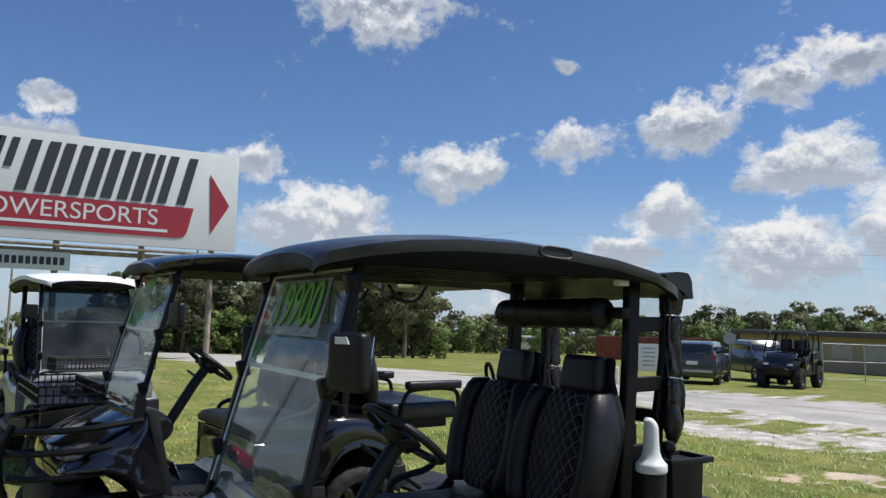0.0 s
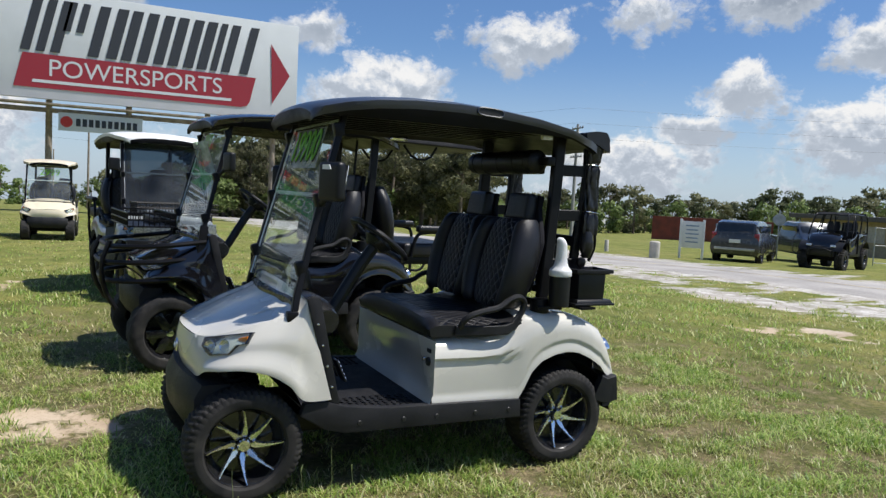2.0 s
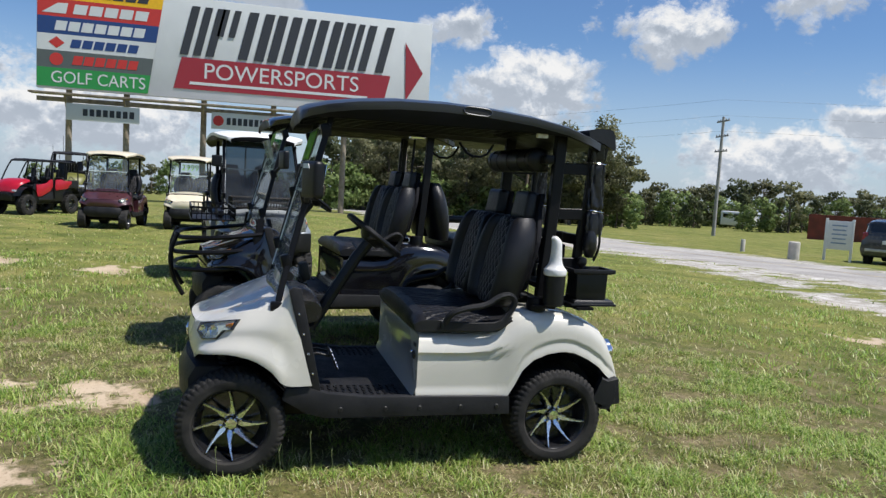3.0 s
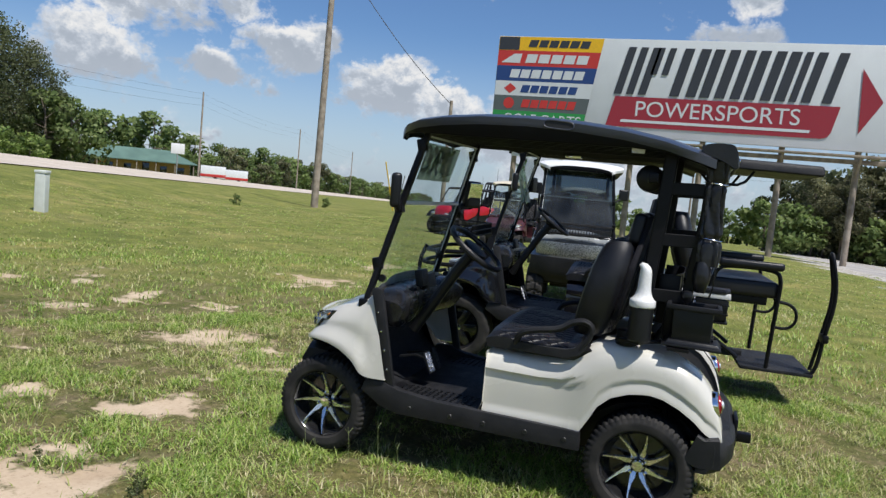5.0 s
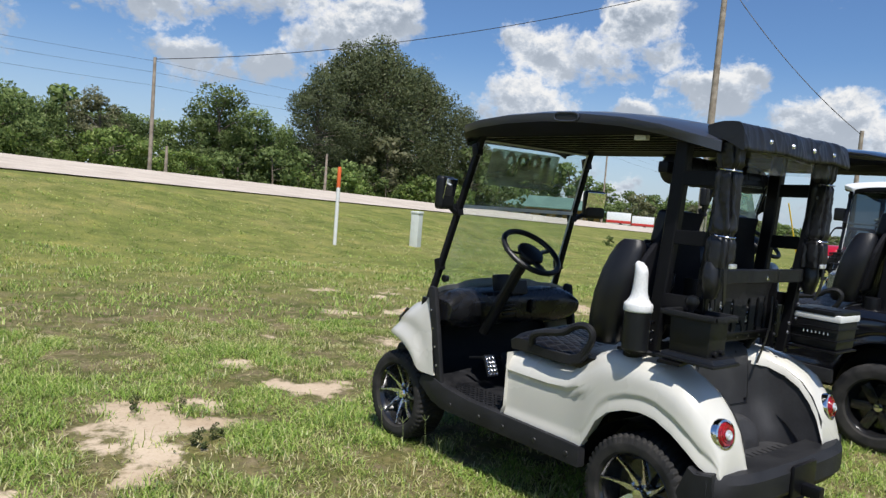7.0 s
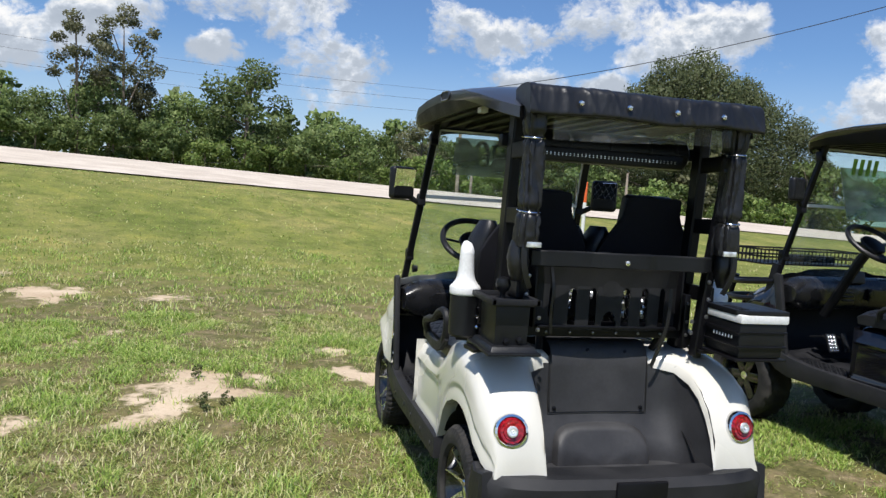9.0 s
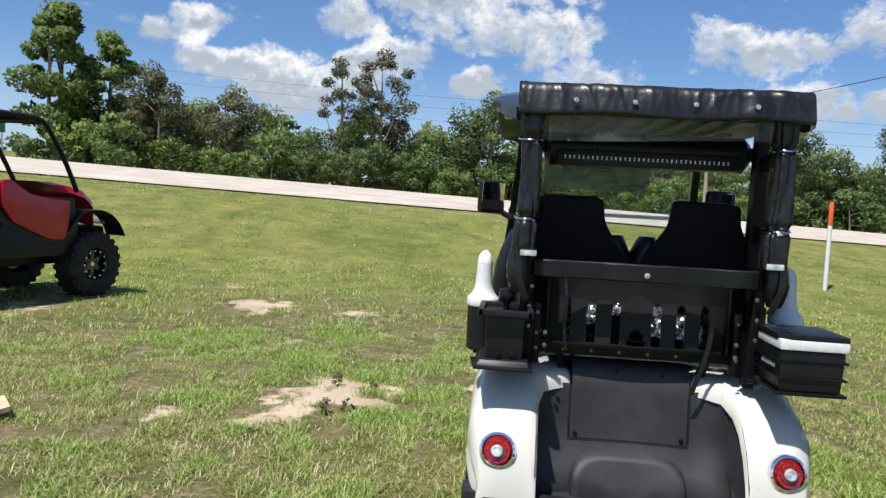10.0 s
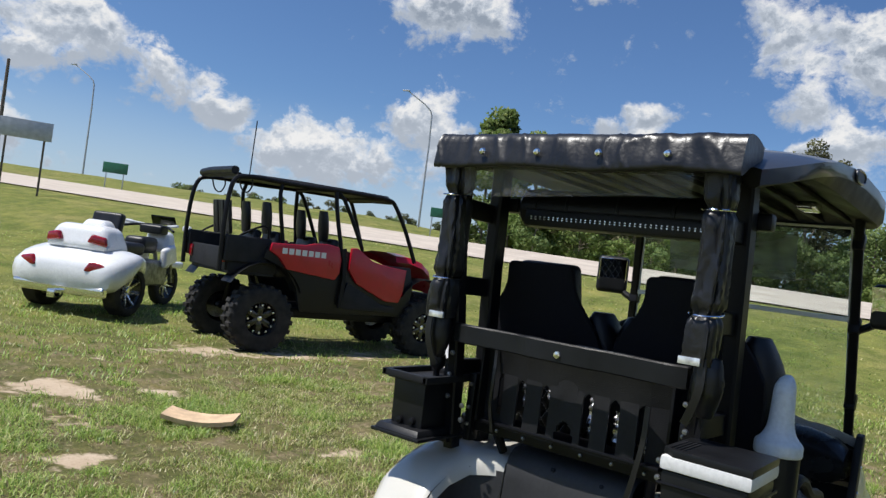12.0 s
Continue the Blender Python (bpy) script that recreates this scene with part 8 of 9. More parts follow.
def trike(m):
    c = thing("trike", m, "white touring trike motorcycle with red tail lights", "motorcycle")
    w0 = None
    for sx in (-1, 1):
        f = pose(sx * 0.52, -0.75, 0.31, 0, 90 * sx, 0)
        if w0 is None:
            w0 = wheel(c, f, 0.31, 0.20, 0.21, "spoke")
        else:
            again("wheel", w0, c, f)
    again("wheel", w0, c, pose(0, 1.05, 0.31, 0, 90, 0) @ Matrix.Diagonal((1, 1, 0.65, 1)))
    bm = B()
    rings = []
    for y, w, z0, z1 in ((-1.25, 0.50, 0.30, 0.54), (-1.21, 0.62, 0.25, 0.64), (-1.06, 0.68, 0.24, 0.72), (-0.88, 0.69, 0.34, 0.77), (-0.72, 0.69, 0.52, 0.78), (-0.5, 0.62, 0.42, 0.76), (-0.25, 0.40, 0.30, 0.70), (0.0, 0.24, 0.34, 0.70)):
        ring = []
        for j in range(20):
            a = 2 * math.pi * j / 20
            cx, sz = math.cos(a), math.sin(a)
            ring.append((w * math.copysign(abs(cx) ** 0.6, cx), y, (z0 + z1) / 2 + (z1 - z0) / 2 * math.copysign(abs(sz) ** 0.6, sz)))
        rings.append(ring)
    loft(bm, rings)
    part("rear_body", bm, WHITEP, c, "white rear body and fenders", 50)
    bm = B()
    box(bm, (0, -1.20, 0.28), (1.14, 0.10, 0.12), 0.03, 3)
    box(bm, (0, -1.28, 0.22), (0.10, 0.14, 0.10), 0.02)
    part("bumper", bm, CHROME, c, "chrome rear bumper")
    bm = B()
    box(bm, (0, -0.78, 0.88), (0.84, 0.54, 0.30), 0.11, 5, taper=(0.74, 0.70))
    box(bm, (0, -0.62, 1.03), (0.40, 0.30, 0.14), 0.06, 4, taper=(0.6, 0.7))
    part("trunk", bm, WHITEP, c, "white top trunk", 50)
    for sx in (-1, 1):
        for p, s_ in (((sx * 0.45, -1.195, 0.545), (0.32, 0.08, 0.13)), ((sx * 0.28, -1.015, 0.86), (0.24, 0.07, 0.11))):
            bm = B()
            box(bm, p, s_, 0.035, 3, rot=(0, sx * 10, sx * 14), taper=(0.7, 1.0))
            part("tail_light", bm, REDLENS, c, "red tail light")
        bm = B()
        box(bm, (sx * 0.24, 0.66, 0.72), (0.11, 0.46, 0.26), 0.05, 4, rot=(12, 0, sx * 8), taper=(0.8, 0.75))
        part("fairing_side", bm, WHITEP, c, "", 50)
        bm = B()
        tube(bm, [(sx * 0.18, 0.66, 1.12), (sx * 0.40, 0.52, 1.14)], 0.018, 8)
        box(bm, (sx * 0.44, 0.70, 1.12), (0.12, 0.07, 0.08), 0.03, 3)
        part("mirror", bm, WHITEP, c)
        bm = B()
        tube(bm, [(sx * 0.22, 0.0, 0.30), (sx * 0.24, -0.6, 0.28), (sx * 0.22, -1.1, 0.30)], 0.055, 10)
        part("exhaust", bm, CHROME, c)
    bm = B()
    box(bm, (0, 0.82, 0.90), (0.42, 0.30, 0.30), 0.09, 4, taper=(0.75, 0.7))
    box(bm, (0, 1.08, 0.58), (0.24, 0.56, 0.10), 0.05, 3)
    part("front_fairing", bm, WHITEP, c, "", 50)
    bm = B()
    box(bm, (0, 0.84, 1.20), (0.36, 0.03, 0.14), 0.012, rot=(34, 0, 0))
    part("windscreen", bm, DARKGLASS, c, "tinted windscreen")
    bm = B()
    box(bm, (0, 0.62, 1.06), (0.34, 0.20, 0.12), 0.04, 3)
    tube(bm, [(-0.40, 0.42, 1.06), (-0.20, 0.60, 1.12), (0.20, 0.60, 1.12), (0.40, 0.42, 1.06)], 0.018, 8, smooth=1)
    part("handlebar", bm, PLASTIC, c, "black handlebar and instrument pod")
    bm = B()
    box(bm, (0, -0.10, 0.78), (0.36, 0.55, 0.16), 0.06, 4)
    box(bm, (0, -0.46, 1.04), (0.40, 0.12, 0.34), 0.05, 4, rot=(-12, 0, 0))
    box(bm, (0, 0.35, 0.84), (0.30, 0.40, 0.22), 0.08, 4)
    part("seat", bm, LEATHER, c, "black leather saddle", 50)
    bm = B()
    box(bm, (0, 0.35, 0.48), (0.52, 0.62, 0.34), 0.06, 3)
    for sx in (-1, 1):
        tube(bm, [(sx * 0.12, 0.85, 0.95), (sx * 0.10, 1.05, 0.33)], 0.03, 8)
    part("engine", bm, mat("grey_engine_alloy", (0.25, 0.25, 0.26), 0.4, 0.8, var=0.4, scale=14), c)
    return c


trike(pose(-9.98, 3.20, gz(-10, 3.2), 0, 0, 29) @ Matrix.Diagonal((1.2, 1.2, 1.2, 1)))


def car(name, m, label, category, prof, w, paint, wheels, r, glasses, lights, extra=None):
    """A car body: side profile of (y, foot, waist, roof, roof width)."""
    c = thing(name, m, label, category)
    bm = B()
    rings = []
    for y, z0, zw, zr, k in prof:
        ring = []
        for sx in (1, -1):
            side = [(sx * w * 0.94, y, z0), (sx * w, y, z0 + 0.12), (sx * w, y, (z0 + zw) / 2), (sx * w * 0.97, y, zw), (sx * w * (0.97 if zr <= zw else k), y, max(zr - 0.05, zw)), (sx * w * k * 0.8, y, max(zr, zw))]
            ring += side if sx > 0 else side[::-1]
        rings.append(ring)
    loft(bm, rings)
    part("body", bm, paint, c, "", 40)
    w0 = None
    for sx in (-1, 1):
        for y in wheels:
            f = pose(sx * (w - 0.10), y, r, 0, 90 * sx, 0)
            if w0 is None:
                w0 = wheel(c, f, r, 0.22, r * 0.66, "spoke")
            else:
                again("wheel", w0, c, f)
    for p, s_, rot in glasses:
        bm = B()
        box(bm, p, s_, 0.02, 2, rot=rot)
        part("window", bm, DARKGLASSB, c, "dark tinted window")
    for p, s_, mt in lights:
        bm = B()
        box(bm, p, s_, 0.02, 2)
        part("lamp", bm, mt, c)
    return c


DARKGLASSB = mat("dark_car_glass", (0.012, 0.015, 0.017), 0.06, var=0.2, coat=0.5)
suv = [(-2.15, 0.42, 0.85, 0.95, 0.85), (-2.1, 0.35, 0.95, 1.20, 0.82), (-1.95, 0.32, 1.0, 1.60, 0.80), (-1.6, 0.30, 1.0, 1.68, 0.80), (0.2, 0.30, 1.0, 1.67, 0.80), (0.6, 0.30, 1.02, 1.55, 0.80), (1.05, 0.32, 1.02, 1.12, 0.86), (1.9, 0.34, 0.92, 0.96, 0.88), (2.2, 0.42, 0.74, 0.76, 0.86)]
car("sport_utility_car", pose(18.28, -23.0, gz(18.28, -23.0), 0, 0, -148), "dark grey compact sport utility car parked on grass", "car", suv, 0.90, DKGREY, (1.32, -1.32), 0.35,
    [((0, -2.00, 1.34), (1.30, 0.10, 0.42), (-18, 0, 0)), ((0.80, -0.5, 1.33), (0.06, 2.5, 0.36), (0, 9, 0)), ((-0.80, -0.5, 1.33), (0.06, 2.5, 0.36), (0, -9, 0))],
    [((0.78, -2.06, 1.05), (0.18, 0.12, 0.30), REDLENS), ((-0.78, -2.06, 1.05), (0.18, 0.12, 0.30), REDLENS), ((0, -2.16, 0.58), (1.5, 0.06, 0.10), GALV), ((0, -2.15, 0.88), (0.42, 0.04, 0.14), WHITEPL)])
truck = [(-2.8, 0.55, 1.10, 1.12, 0.9), (-2.75, 0.45, 1.12, 1.14, 0.9), (-0.9, 0.42, 1.12, 1.14, 0.9), (-0.85, 0.42, 1.14, 1.80, 0.80), (-0.6, 0.42, 1.15, 1.88, 0.78), (0.7, 0.42, 1.15, 1.86, 0.78), (1.35, 0.42, 1.15, 1.22, 0.86), (2.5, 0.45, 1.06, 1.10, 0.86), (2.8, 0.55, 0.92, 0.94, 0.86)]
car("pickup_truck", pose(20.0, -28.8, gz(20.0, -28.8), 0, 0, 62), "dark blue pickup truck parked beyond the side road", "car", truck, 0.95, BLUEBLK, (1.75, -1.75), 0.40,
    [((0.82, 0.1, 1.50), (0.06, 1.6, 0.36), (0, 10, 0)), ((-0.82, 0.1, 1.50), (0.06, 1.6, 0.36), (0, -10, 0)), ((0, 1.02, 1.50), (1.35, 0.12, 0.40), (38, 0, 0))],
    [((0.72, 2.76, 0.86), (0.30, 0.10, 0.16), LAMPLENS), ((-0.72, 2.76, 0.86), (0.30, 0.10, 0.16), LAMPLENS)])

# ---- things beyond the side road ----
RUST = mat("rust_red_container", (0.20, 0.045, 0.03), 0.7, var=0.25, scale=1.5)
cn = thing("shipping_container", pose(56.4, -59.9, gz(56.4, -59.9) - 0.1, 0, 0, 225), "rust red steel shipping container behind the road", "container")
bm = B()
n = 60
rows = [[(-6.1 + 12.2 * k / n, (0.04 if (k // 2) % 2 else 0.0) + y0, z) for k in range(n + 1)] for y0, z in ((-1.2, 0.0), (-1.2, 2.6))]
loft(bm, rows, close=False, cap=False)
box(bm, (0, 0, 1.3), (12.1, 2.3, 2.56), 0.03)
part("shell", bm, RUST, cn)
bm = B()
box(bm, (3.4, -1.22, 1.75), (5.0, 0.04, 1.3), 0.01)
part("banner", bm, mat("grey_banner", (0.4, 0.42, 0.42), 0.7, var=0.1), cn)
ws_ = thing("notice_board", pose(18.35, -20.15, gz(18.35, -20.15), 0, 0, 42), "white framed notice board on posts by the road", "sign")
bm = B()
box(bm, (0, 0, 0.95), (0.78, 0.03, 1.05), 0.01)
nb = part("panel", bm, WHITEPL, ws_)
for k in range(5):
    bm = B()
    box(bm, (0, 0.02, 1.30 - 0.16 * k), (0.5 - 0.06 * (k % 2), 0.01, 0.05), 0)
    part("lettering", bm, mat("faded_blue_print", (0.25, 0.33, 0.45), 0.7), nb, "", 0)
for sx in (-1, 1):
    bm = B()
    box(bm, (sx * 0.43, 0, 0.75), (0.09, 0.09, 1.6), 0.008)
    part("post", bm, WHITEPL, ws_)
CONC = mat("weathered_concrete", (0.5, 0.47, 0.42), 0.9, var=0.15)
for x, y, h, r in ((17.56, -17.6, 0.62, 0.19), (21.65, -18.6, 0.48, 0.09)):
    st = thing("bollard", pose(x, y, gz(x, y)), "weathered concrete stub beside the road", "bollard", "bollards")
    bm = B()
    lathe(bm, [(r, -0.2), (r, h * 0.95), (r * 0.85, h), (0.001, h)], n=16, cap=False)
    part("stub", bm, CONC, st)
sg = thing("stop_sign", pose(20.6, -27.65, gz(20.6, -27.65), 0, 0, 42), "grey back of a stop sign on its post", "road sign")
bm = B()
prism(bm, [(0.29 * math.cos(math.pi / 8 + k * math.pi / 4), 0.29 * math.sin(math.pi / 8 + k * math.pi / 4)) for k in range(8)], 0.006, pose(0, 0.04, 1.9, 90, 0, 0))
part("plate", bm, GALV, sg)
bm = B()
box(bm, (0, 0, 1.1), (0.06, 0.05, 2.5), 0.008)
part("post", bm, GALV, sg)
hs_ = thing("low_building", pose(28, -58, gz(28, -58) - 0.2, 0, 0, -20), "long low pale building with a dark roof edge", "building")
bm = B()
box(bm, (0, 0, 1.5), (34, 8, 3.0), 0.02)
part("wall", bm, mat("tan_wall", (0.45, 0.36, 0.22), 0.9, var=0.15), hs_)
bm = B()
box(bm, (0, 0.3, 3.15), (35, 9.4, 0.4), 0.05)
part("roof", bm, mat("dark_roof", (0.10, 0.09, 0.085), 0.8), hs_)
for k in range(9):
    bm = B()
    box(bm, (-14 + 3.4 * k, 4.02, 1.9), (2.4, 0.08, 1.3), 0.01)
    part("window", bm, CONC, hs_)
fc = thing("chain_link_fence", pose(0, 0, 0), "grey chain-link fence with blue banner by the lot", "fence")
for k in range(9):
    x, y = 19.5 - 0.9 * k, -33.0 - 2.0 * k
    bm = B()
    tube(bm, [(x, y, gz(x, y) - 0.2), (x, y, gz(x, y) + 1.9)], 0.03, 6)
    part("post", bm, GALV, fc)
bm = B()
for z in (0.15, 1.0, 1.85):
    tube(bm, [(19.5 - 0.9 * k, -33.0 - 2.0 * k, gz(19.5 - 0.9 * k, -33.0 - 2.0 * k) + z) for k in range(9)], 0.02, 6)
part("rail", bm, GALV, fc)
bm = B()
loft(bm, [[(19.0 - 0.9 * k, -33.0 - 2.0 * k, gz(19, -33 - 2 * k) + z) for k in range(2, 6)] for z in (0.3, 0.8)], close=False, cap=False)
part("banner", bm, mat("blue_banner", (0.06, 0.18, 0.42), 0.6), fc)
for x, y, w, h, q in ((95.4, -72.8, 5.0, 2.2, 38), (94.5, -77.1, 4.4, 2.1, 34)):
    rv = thing("caravan", pose(x, y, gz(x, y), 0, 0, q), "white travel trailer far across the field", "caravan", "caravans")
    bm = B()
    box(bm, (0, 0, h / 2 + 0.4), (w, 2.3, h), 0.25, 3)
    part("body", bm, WHITEP, rv)
    for k in range(3):
        bm = B()
        box(bm, (-w / 3 + k * w / 3, 1.16, h / 2 + 0.8), (0.9, 0.04, 0.6), 0.01)
        part("window", bm, DARKGLASSB, rv)

# ---- beyond the highway ----
ho = thing("roadside_house", pose(100.0, 92.0, gz(100, 92), 0, 0, -48), "low tan house with green metal roof beyond the highway", "house")
bm = B()
box(bm, (0, 0, 1.4), (17, 8, 2.8), 0.02)
part("wall", bm, mat("ochre_wall", (0.36, 0.22, 0.07), 0.9, var=0.15), ho, "ochre painted wall")
bm = B()
loft(bm, [[(-9.6, -5.2, 2.75), (9.6, -5.2, 2.75), (9.6, 5.2, 2.75), (-9.6, 5.2, 2.75)], [(-9.6, -5.2, 2.9), (9.6, -5.2, 2.9), (9.6, 5.2, 2.9), (-9.6, 5.2, 2.9)], [(-5.2, -0.2, 4.9), (5.2, -0.2, 4.9), (5.2, 0.2, 4.9), (-5.2, 0.2, 4.9)]])
part("roof", bm, mat("green_metal_roof", (0.12, 0.20, 0.16), 0.5, 0.2, var=0.12, scale=0.6), ho, "faded green metal roof", 20)
for k in range(6):
    bm = B()
    box(bm, (-7 + 2.8 * k, -4.03, 1.5), (1.1, 0.08, 1.3 if k % 3 else 2.1), 0.01)
    part("window", bm, DARKGLASSB, ho)
for k in range(7):
    bm = B()
    box(bm, (-9 + 3 * k, -5.0, 1.4), (0.14, 0.14, 2.8), 0.01)
    part("porch_post", bm, WOOD, ho)
ca = thing("canopy_tent", pose(77.8, 86.3, gz(77.8, 86.3), 0, 0, 20), "small white canopy tent beside the house", "canopy")
bm = B()
loft(bm, [[(-1.9, -1.9, 2.3), (1.9, -1.9, 2.3), (1.9, 1.9, 2.3), (-1.9, 1.9, 2.3)], [(-0.2, -0.2, 3.2), (0.2, -0.2, 3.2), (0.2, 0.2, 3.2), (-0.2, 0.2, 3.2)]])
part("cover", bm, WHITEPL, ca, "", 20)
for sx in (-1, 1):
    for sy in (-1, 1):
        bm = B()
        tube(bm, [(sx * 1.8, sy * 1.8, 0), (sx * 1.8, sy * 1.8, 2.35)], 0.04, 6)
        part("leg", bm, GALV, ca)
for s_, n_ in ((101, 38), (113, 38.5)):
    x, y = xy(s_, n_)
    tr = thing("box_trailer", pose(x, y, gz(x, y) + 0.2, 0, 0, -50), "small white and red box trailer by the highway", "trailer", "box trailers")
    bm = B()
    box(bm, (0, 0, 1.25), (3.4, 1.8, 1.7), 0.04)
    part("body", bm, WHITEP, tr)
    bm = B()
    box(bm, (0, 0, 0.75), (3.44, 1.84, 0.4), 0.02)
    part("stripe", bm, SIGNRED, tr)
    bm = B()
    for sx in (-1, 1):
        tube(bm, [(0.3, sx * 0.85, 0.3), (0.3, sx * 0.95, 0.3)], 0.3, 14)
    part("wheel", bm, RUBBER, tr)
x, y = xy(82, 35.5)
rs = thing("road_sign", pose(x, y, gz(x, y), 0, 0, -30), "white roadside sign on a post", "road sign")
bm = B()
box(bm, (0, 0, 3.2), (1.6, 0.06, 1.2), 0.01)
part("plate", bm, WHITEPL, rs)
bm = B()
tube(bm, [(0, 0, 0), (0, 0, 2.7)], 0.07, 8)
part("post", bm, GALV, rs)


# back of a large highway sign, a green sign and lamp posts
x, y = at_az(1.03, -2.97, -67.8, 16.5)
bs = thing("road_sign", pose(x, y, gz(x, y), 0, 0, 62), "grey back of a wide road sign on two posts", "road sign")
bm = B()
box(bm, (0, 0, 2.42), (1.72, 0.04, 0.68), 0.01)
part("plate", bm, GALV, bs)
for sx in (-1, 1):
    bm = B()
    box(bm, (sx * 0.62, 0.05, 1.1), (0.07, 0.06, 2.8), 0.008)
    part("post", bm, DARKPOLE, bs)
SIGNDG = mat("green_reflective_sign", (0.012, 0.11, 0.06), 0.5)
for cx, cy, az, n_, w, h in ((1.03, -2.97, -62.1, 34.0, 1.55, 0.68), (0, -3.6, -36.9, 34.0, 0.8, 0.5)):
    x, y = at_az(cx, cy, az, n_)
    gs = thing("road_sign", pose(x, y, gz(x, y), 0, 0, -az * 0 + 45), "green highway sign on posts", "road sign")
    bm = B()
    box(bm, (0, 0, 1.40), (w, 0.05, h), 0.01)
    part("plate", bm, SIGNDG, gs)
    for sx in (-1, 1):
        bm = B()
        box(bm, (sx * w * 0.35, 0.05, 0.55), (0.06, 0.05, 1.5), 0.008)
        part("post", bm, GALV, gs)
for cx, cy, az, h in ((0, -3.6, -38.8, 9.4), (1.03, -2.97, -64.1, 9.4)):
    x, y = at_az(cx, cy, az, 50.0)
    lp = thing("street_lamp", pose(x, y, gz(x, y), 0, 0, 17), "galvanised highway street lamp with long arm", "street lamp", "street lamps")
    bm = B()
    tube(bm, [(0, 0, -0.2), (0, 0, h * 0.9), (-0.25, -0.1, h * 0.98), (-2.0, -0.6, h * 1.10)], [0.09, 0.07, 0.055, 0.04], 8, smooth=1)
    part("column", bm, GALV, lp)
    bm = B()
    box(bm, (-2.2, -0.66, h * 1.105), (0.6, 0.2, 0.1), 0.03)
    part("lantern", bm, GALV, lp)
# curved piece of board lying in the grass
bd = thing("curved_board", pose(-3.66, 0.43, gz(-3.66, 0.43) + 0.0, 0, 0, 42), "curved tan plywood offcut lying on the grass", "board")
bm = B()
rings = []
for k in range(13):
    u = -1 + 2 * k / 12
    x = 0.26 * u
    z = 0.05 + 0.035 * u * u
    rings.append([(x, -0.14, z - 0.02), (x, 0.14, z - 0.02), (x, 0.145, z + 0.012), (x, -0.145, z + 0.012)])
loft(bm, rings)
box(bm, (0, 0, 0.02), (0.36, 0.20, 0.06), 0.01)
part("sheet", bm, mat("tan_plywood", (0.62, 0.44, 0.27), 0.75, var=0.15, scale=12), bd)

# ---- grass ----


def grass_material(name, stops):
    M = bpy.data.materials.new(name)
    M.use_nodes = True
    nt = M.node_tree
    N, L = nt.nodes.new, nt.links.new
    b = nt.nodes["Principled BSDF"]
    b.inputs["Roughness"].default_value = 0.42
    b.inputs["Specular IOR Level"].default_value = 0.45
    g, cr = N("ShaderNodeNewGeometry"), N("ShaderNodeValToRGB")
    L(g.outputs["Random Per Island"], cr.inputs[0])
    e = cr.color_ramp.elements
    e[0].color, e[1].color = (*stops[0], 1), (*stops[-1], 1)
    for p, c in zip((0.34, 0.64, 0.82), stops[1:-1]):
        k = e.new(p)
        k.color = (*c, 1)
    tl, mx = N("ShaderNodeBsdfTranslucent"), N("ShaderNodeMixShader")
    L(cr.outputs[0], b.inputs["Base Color"])
    L(cr.outputs[0], tl.inputs[0])
    mx.inputs[0].default_value = 0.42
    L(b.outputs[0], mx.inputs[1])
    L(tl.outputs[0], mx.inputs[2])
    L(mx.outputs[0], nt.nodes["Material Output"].inputs[0])
    return M


def raster(f, x0, x1, y0, y1, step):
    nx, ny = int((x1 - x0) / step) + 2, int((y1 - y0) / step) + 2
    g = np.array([[f(x0 + i * step, y0 + j * step) for i in range(nx)] for j in range(ny)])

    def look_up(x, y):
        u, v = np.clip((x - x0) / step, 0, nx - 2), np.clip((y - y0) / step, 0, ny - 2)
        i, j = u.astype(int), v.astype(int)
        a, b = u - i, v - j
        return (g[j, i] * (1 - a) + g[j, i + 1] * a) * (1 - b) + (g[j + 1, i] * (1 - a) + g[j + 1, i + 1] * a) * b
    return look_up


BARE = raster(bare, -22, 30, -20, 20, 0.15)
HIGH = raster(gz, -22, 30, -20, 22, 0.5)
GRASS = grass_material("straw_and_green_blades", ((0.14, 0.19, 0.04), (0.28, 0.34, 0.08), (0.44, 0.46, 0.15), (0.60, 0.55, 0.28), (0.78, 0.70, 0.45)))
LUSH = grass_material("fresh_green_blades", ((0.10, 0.18, 0.03), (0.24, 0.37, 0.06), (0.36, 0.50, 0.10), (0.48, 0.56, 0.16), (0.68, 0.64, 0.32)))


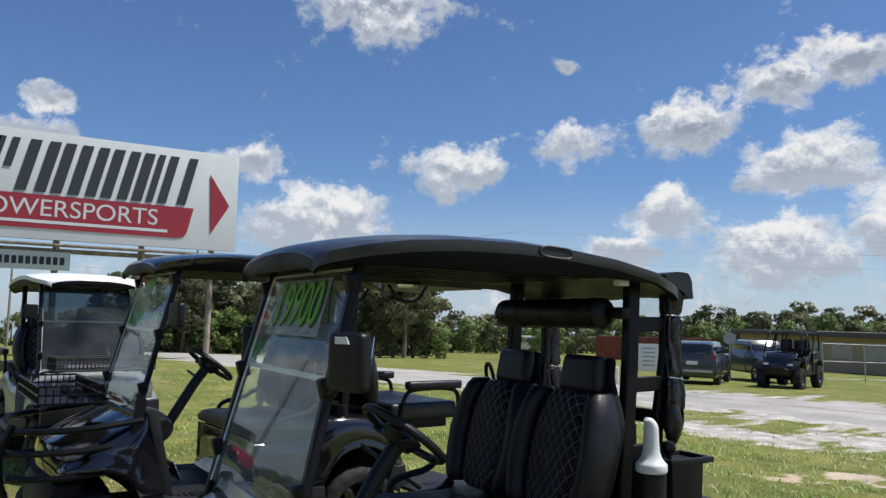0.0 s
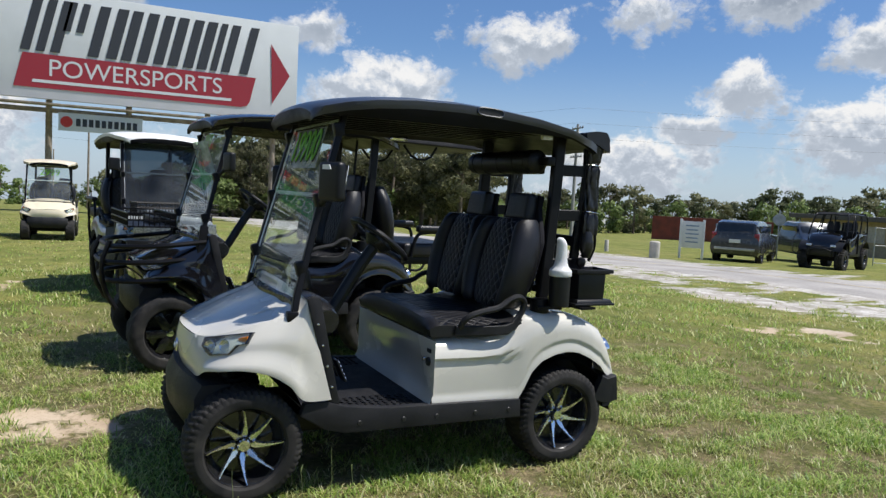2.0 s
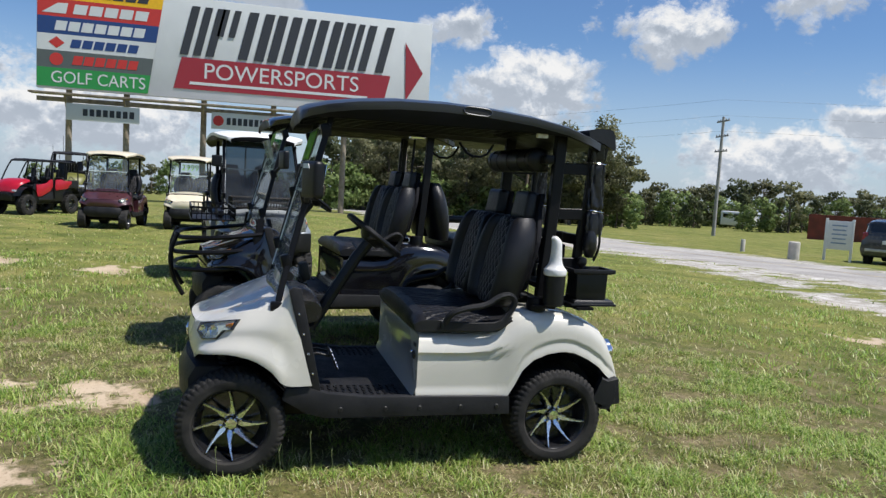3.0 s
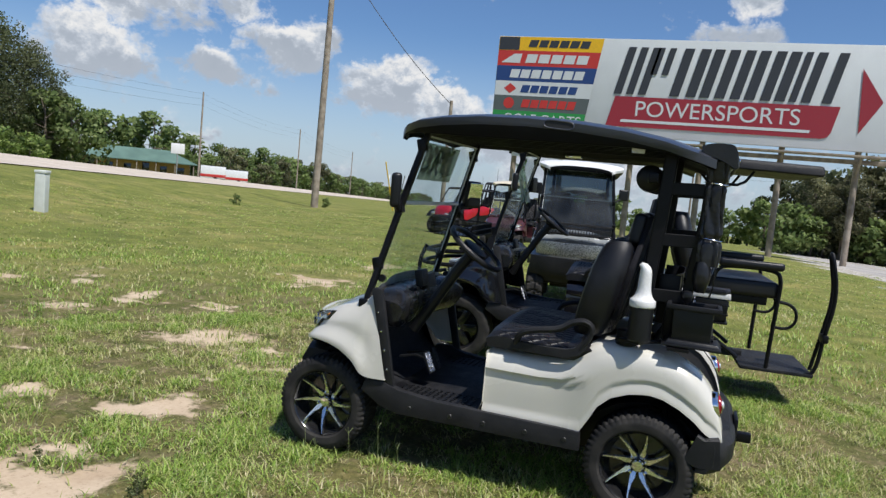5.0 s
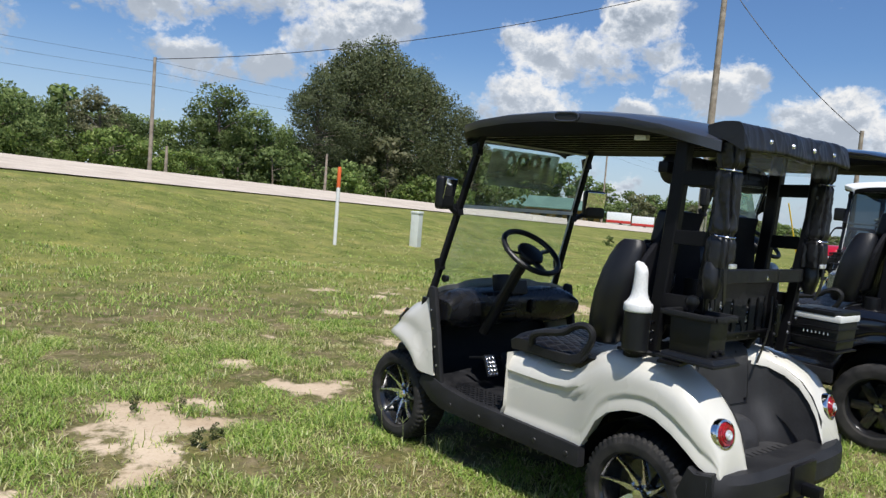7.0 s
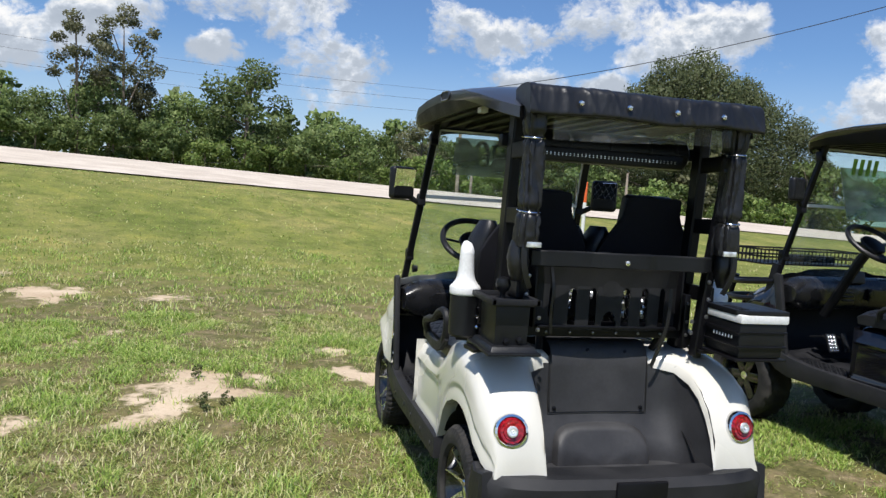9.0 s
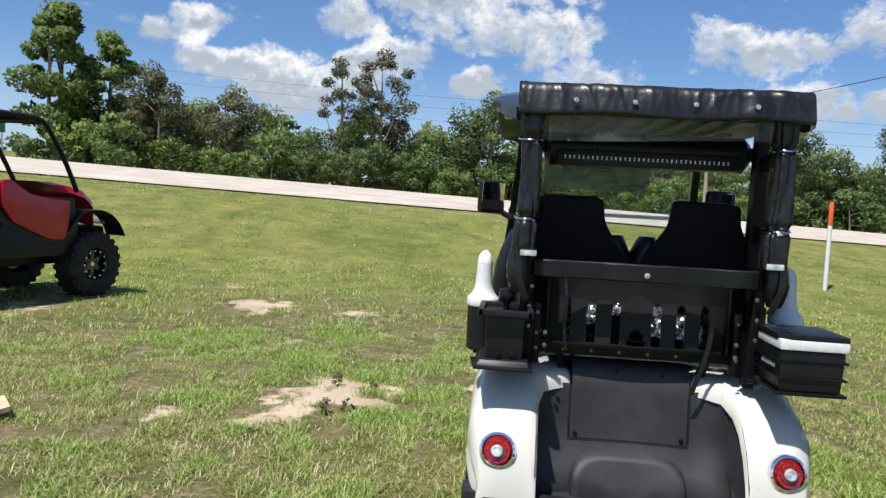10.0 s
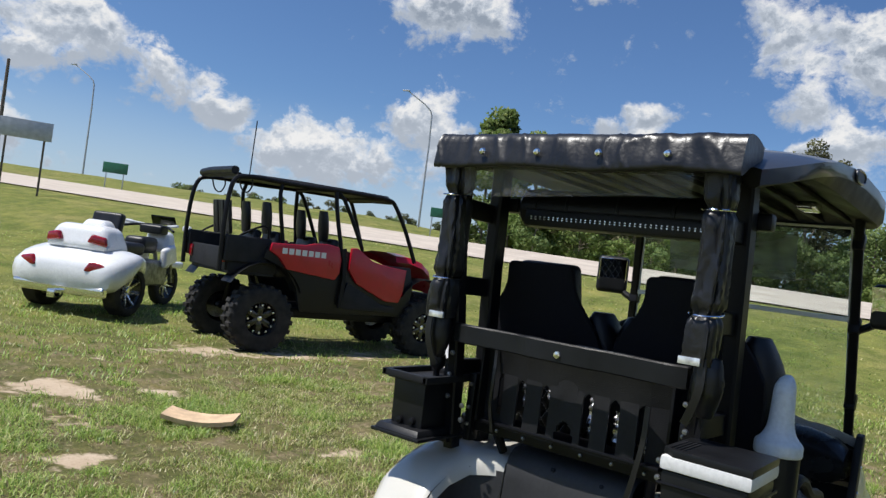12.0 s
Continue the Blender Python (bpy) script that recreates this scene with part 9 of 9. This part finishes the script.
def blades(name, x, y, length, width, lean, low=1.0):
    """Bent blades of two faces each, rooted at x, y."""
    n = len(x)
    z = HIGH(x, y) - 0.006
    a = rng.uniform(0, 2 * math.pi, n)
    dx, dy = np.cos(a), np.sin(a)
    px, py = -dy * width, dx * width
    L1 = length * 0.55 * low
    b1, b2 = lean * 0.35 * length, lean * length
    tip = length * low * np.sqrt(np.clip(1 - lean ** 2 * 0.6, 0.1, 1))
    v = np.empty((n, 5, 3))
    v[:, 0] = np.stack([x - px, y - py, z], 1)
    v[:, 1] = np.stack([x + px, y + py, z], 1)
    v[:, 2] = np.stack([x + px * 0.7 + dx * b1, y + py * 0.7 + dy * b1, z + L1], 1)
    v[:, 3] = np.stack([x - px * 0.7 + dx * b1, y - py * 0.7 + dy * b1, z + L1], 1)
    v[:, 4] = np.stack([x + dx * b2, y + dy * b2, z + tip], 1)
    me = bpy.data.meshes.new(name)
    me.vertices.add(5 * n)
    me.vertices.foreach_set("co", v.ravel())
    k = np.arange(n)[:, None] * 5
    idx = np.concatenate([k + np.array([[0, 1, 2, 3]]), k + np.array([[3, 2, 4]])], 1).ravel()
    me.loops.add(7 * n)
    me.loops.foreach_set("vertex_index", idx)
    me.polygons.add(2 * n)
    st = np.stack([np.arange(n) * 7, np.arange(n) * 7 + 4], 1).ravel()
    me.polygons.foreach_set("loop_start", st)
    me.polygons.foreach_set("loop_total", np.tile([4, 3], n))
    me.update(calc_edges=True)
    me.materials.append(GRASS)
    me.materials.append(LUSH)
    fresh = np.clip(TUFT(x, y) * 2.2 + 0.42 + 0.5 * np.sin(x * 0.9 + 1.3 * y), 0.06, 0.94) > rng.uniform(0, 1, n)
    me.polygons.foreach_set("material_index", np.repeat(fresh.astype(np.int32), 2))
    return tagged(new(name, me), "short sunlit green and straw grass blades", "grass", kind="stuff")


def clumps(x, y):
    return noise.fractal((x * 1.1, y * 1.1, 2.0), 0.9, 2.0, 3) * 0.6 + noise.fractal((x * 4.2, y * 4.2, 6.0), 0.8, 2.1, 3) * 0.7


TUFT = raster(clumps, -22, 30, -20, 20, 0.10)


def scatter(n, x0, x1, y0, y1, keep):
    x, y = rng.uniform(x0, x1, n), rng.uniform(y0, y1, n)
    b, tuft = BARE(x, y), TUFT(x, y)
    ok = rng.uniform(0, 1, n) > np.clip(b * 1.6 - 0.05 - 0.35 * tuft, 0.0, 0.985)
    ok &= rng.uniform(0, 1, n) < np.clip(0.74 + 1.8 * tuft, 0.10, 1.0)
    ok &= keep(x, y)
    return x[ok], y[ok], np.clip(tuft, -0.6, 0.9)[ok]


def clear_of_roads(x, y):
    s_, n_ = CS * x + SN * y, -SN * x + CS * y
    return n_ < ROAD_N - 0.4


ring = lambda x, y: np.hypot(x + 0.9, y - 0.2)
x, y, t = scatter(420000, -5.2, 3.4, -3.6, 4.6, lambda x, y: (ring(x, y) < 4.6))
blades("grass_near", x, y, rng.uniform(0.030, 0.085, len(x)) * (1 + 1.0 * t), rng.uniform(0.0020, 0.0044, len(x)), rng.uniform(0.40, 1.12, len(x)), 0.62)
x, y, t = scatter(260000, -12, 12, -11, 12, lambda x, y: (ring(x, y) > 4.3) & (ring(x, y) < 11))
blades("grass_field", x, y, rng.uniform(0.04, 0.115, len(x)) * (1 + 0.9 * t), rng.uniform(0.0035, 0.0075, len(x)), rng.uniform(0.35, 1.05, len(x)), 0.62)
x, y, t = scatter(120000, -21, 29, -12, 19, lambda x, y: (ring(x, y) > 10.5) & clear_of_roads(x, y))
blades("grass_far", x, y, rng.uniform(0.03, 0.09, len(x)) * (1 + 0.6 * t), rng.uniform(0.007, 0.014, len(x)), rng.uniform(0.4, 0.97, len(x)), 0.5)
# thicker tufts and a few seed stalks
cx, cy = rng.uniform(-5, 5, 420), rng.uniform(-4, 5, 420)
ok = BARE(cx, cy) < 0.75
cx, cy = cx[ok], cy[ok]
x = np.repeat(cx, 26) + rng.normal(0, 0.05, len(cx) * 26)
y = np.repeat(cy, 26) + rng.normal(0, 0.05, len(cx) * 26)
blades("grass_tufts", x, y, rng.uniform(0.04, 0.10, len(x)), rng.uniform(0.002, 0.004, len(x)), rng.uniform(0.3, 0.97, len(x)))
STALK = mat("green_grass_stalk", (0.20, 0.24, 0.09), 0.6, var=0.2)
for x, y, h in ((-0.62, 0.47, 0.22), (-0.60, 0.92, 0.15), (-0.66, 0.62, 0.17), (-0.60, 0.36, 0.12), (-0.9, 0.7, 0.16), (-1.4, -0.5, 0.13), (1.6, 1.3, 0.22), (1.75, 1.25, 0.19)):
    sk = thing("grass_stalk", pose(x, y, gz(x, y), 0, 0, 40 * x * 9), "thin green seed stalk of grass", "weed", "seed stalks")
    bm = B()
    tube(bm, [(0, 0, -0.01), (0.004, 0.004, h * 0.5), (0.012, 0.0, h)], [0.0016, 0.0013, 0.001], 5)
    for q in (-1, 0.3, 1):
        tube(bm, [(0.012, 0, h), (0.012 + 0.02 * q, 0.01 * q, h + 0.04 - 0.012 * abs(q))], [0.0014, 0.0011], 4)
    part("stem", bm, STALK, sk)

# small weeds in the bare sand
WEEDLEAF = leaf_material("weed_leaf", (0.09, 0.12, 0.04), (0.17, 0.21, 0.08), (0.27, 0.26, 0.14))
weed = tree("weed", 0.17, 0.10, 0.003, 14, 560, 0.010, WEEDLEAF, "small dull green weed sprouting from bare sand", "weed", base=0.08)
for k, (x, y, q) in enumerate(((-1.72, 1.98, 0.55), (-1.62, 1.18, 0.6), (-1.5, 1.28, 0.5), (-1.45, 1.95, 0.35))):
    plant(weed, x, y, q, first=k == 0)
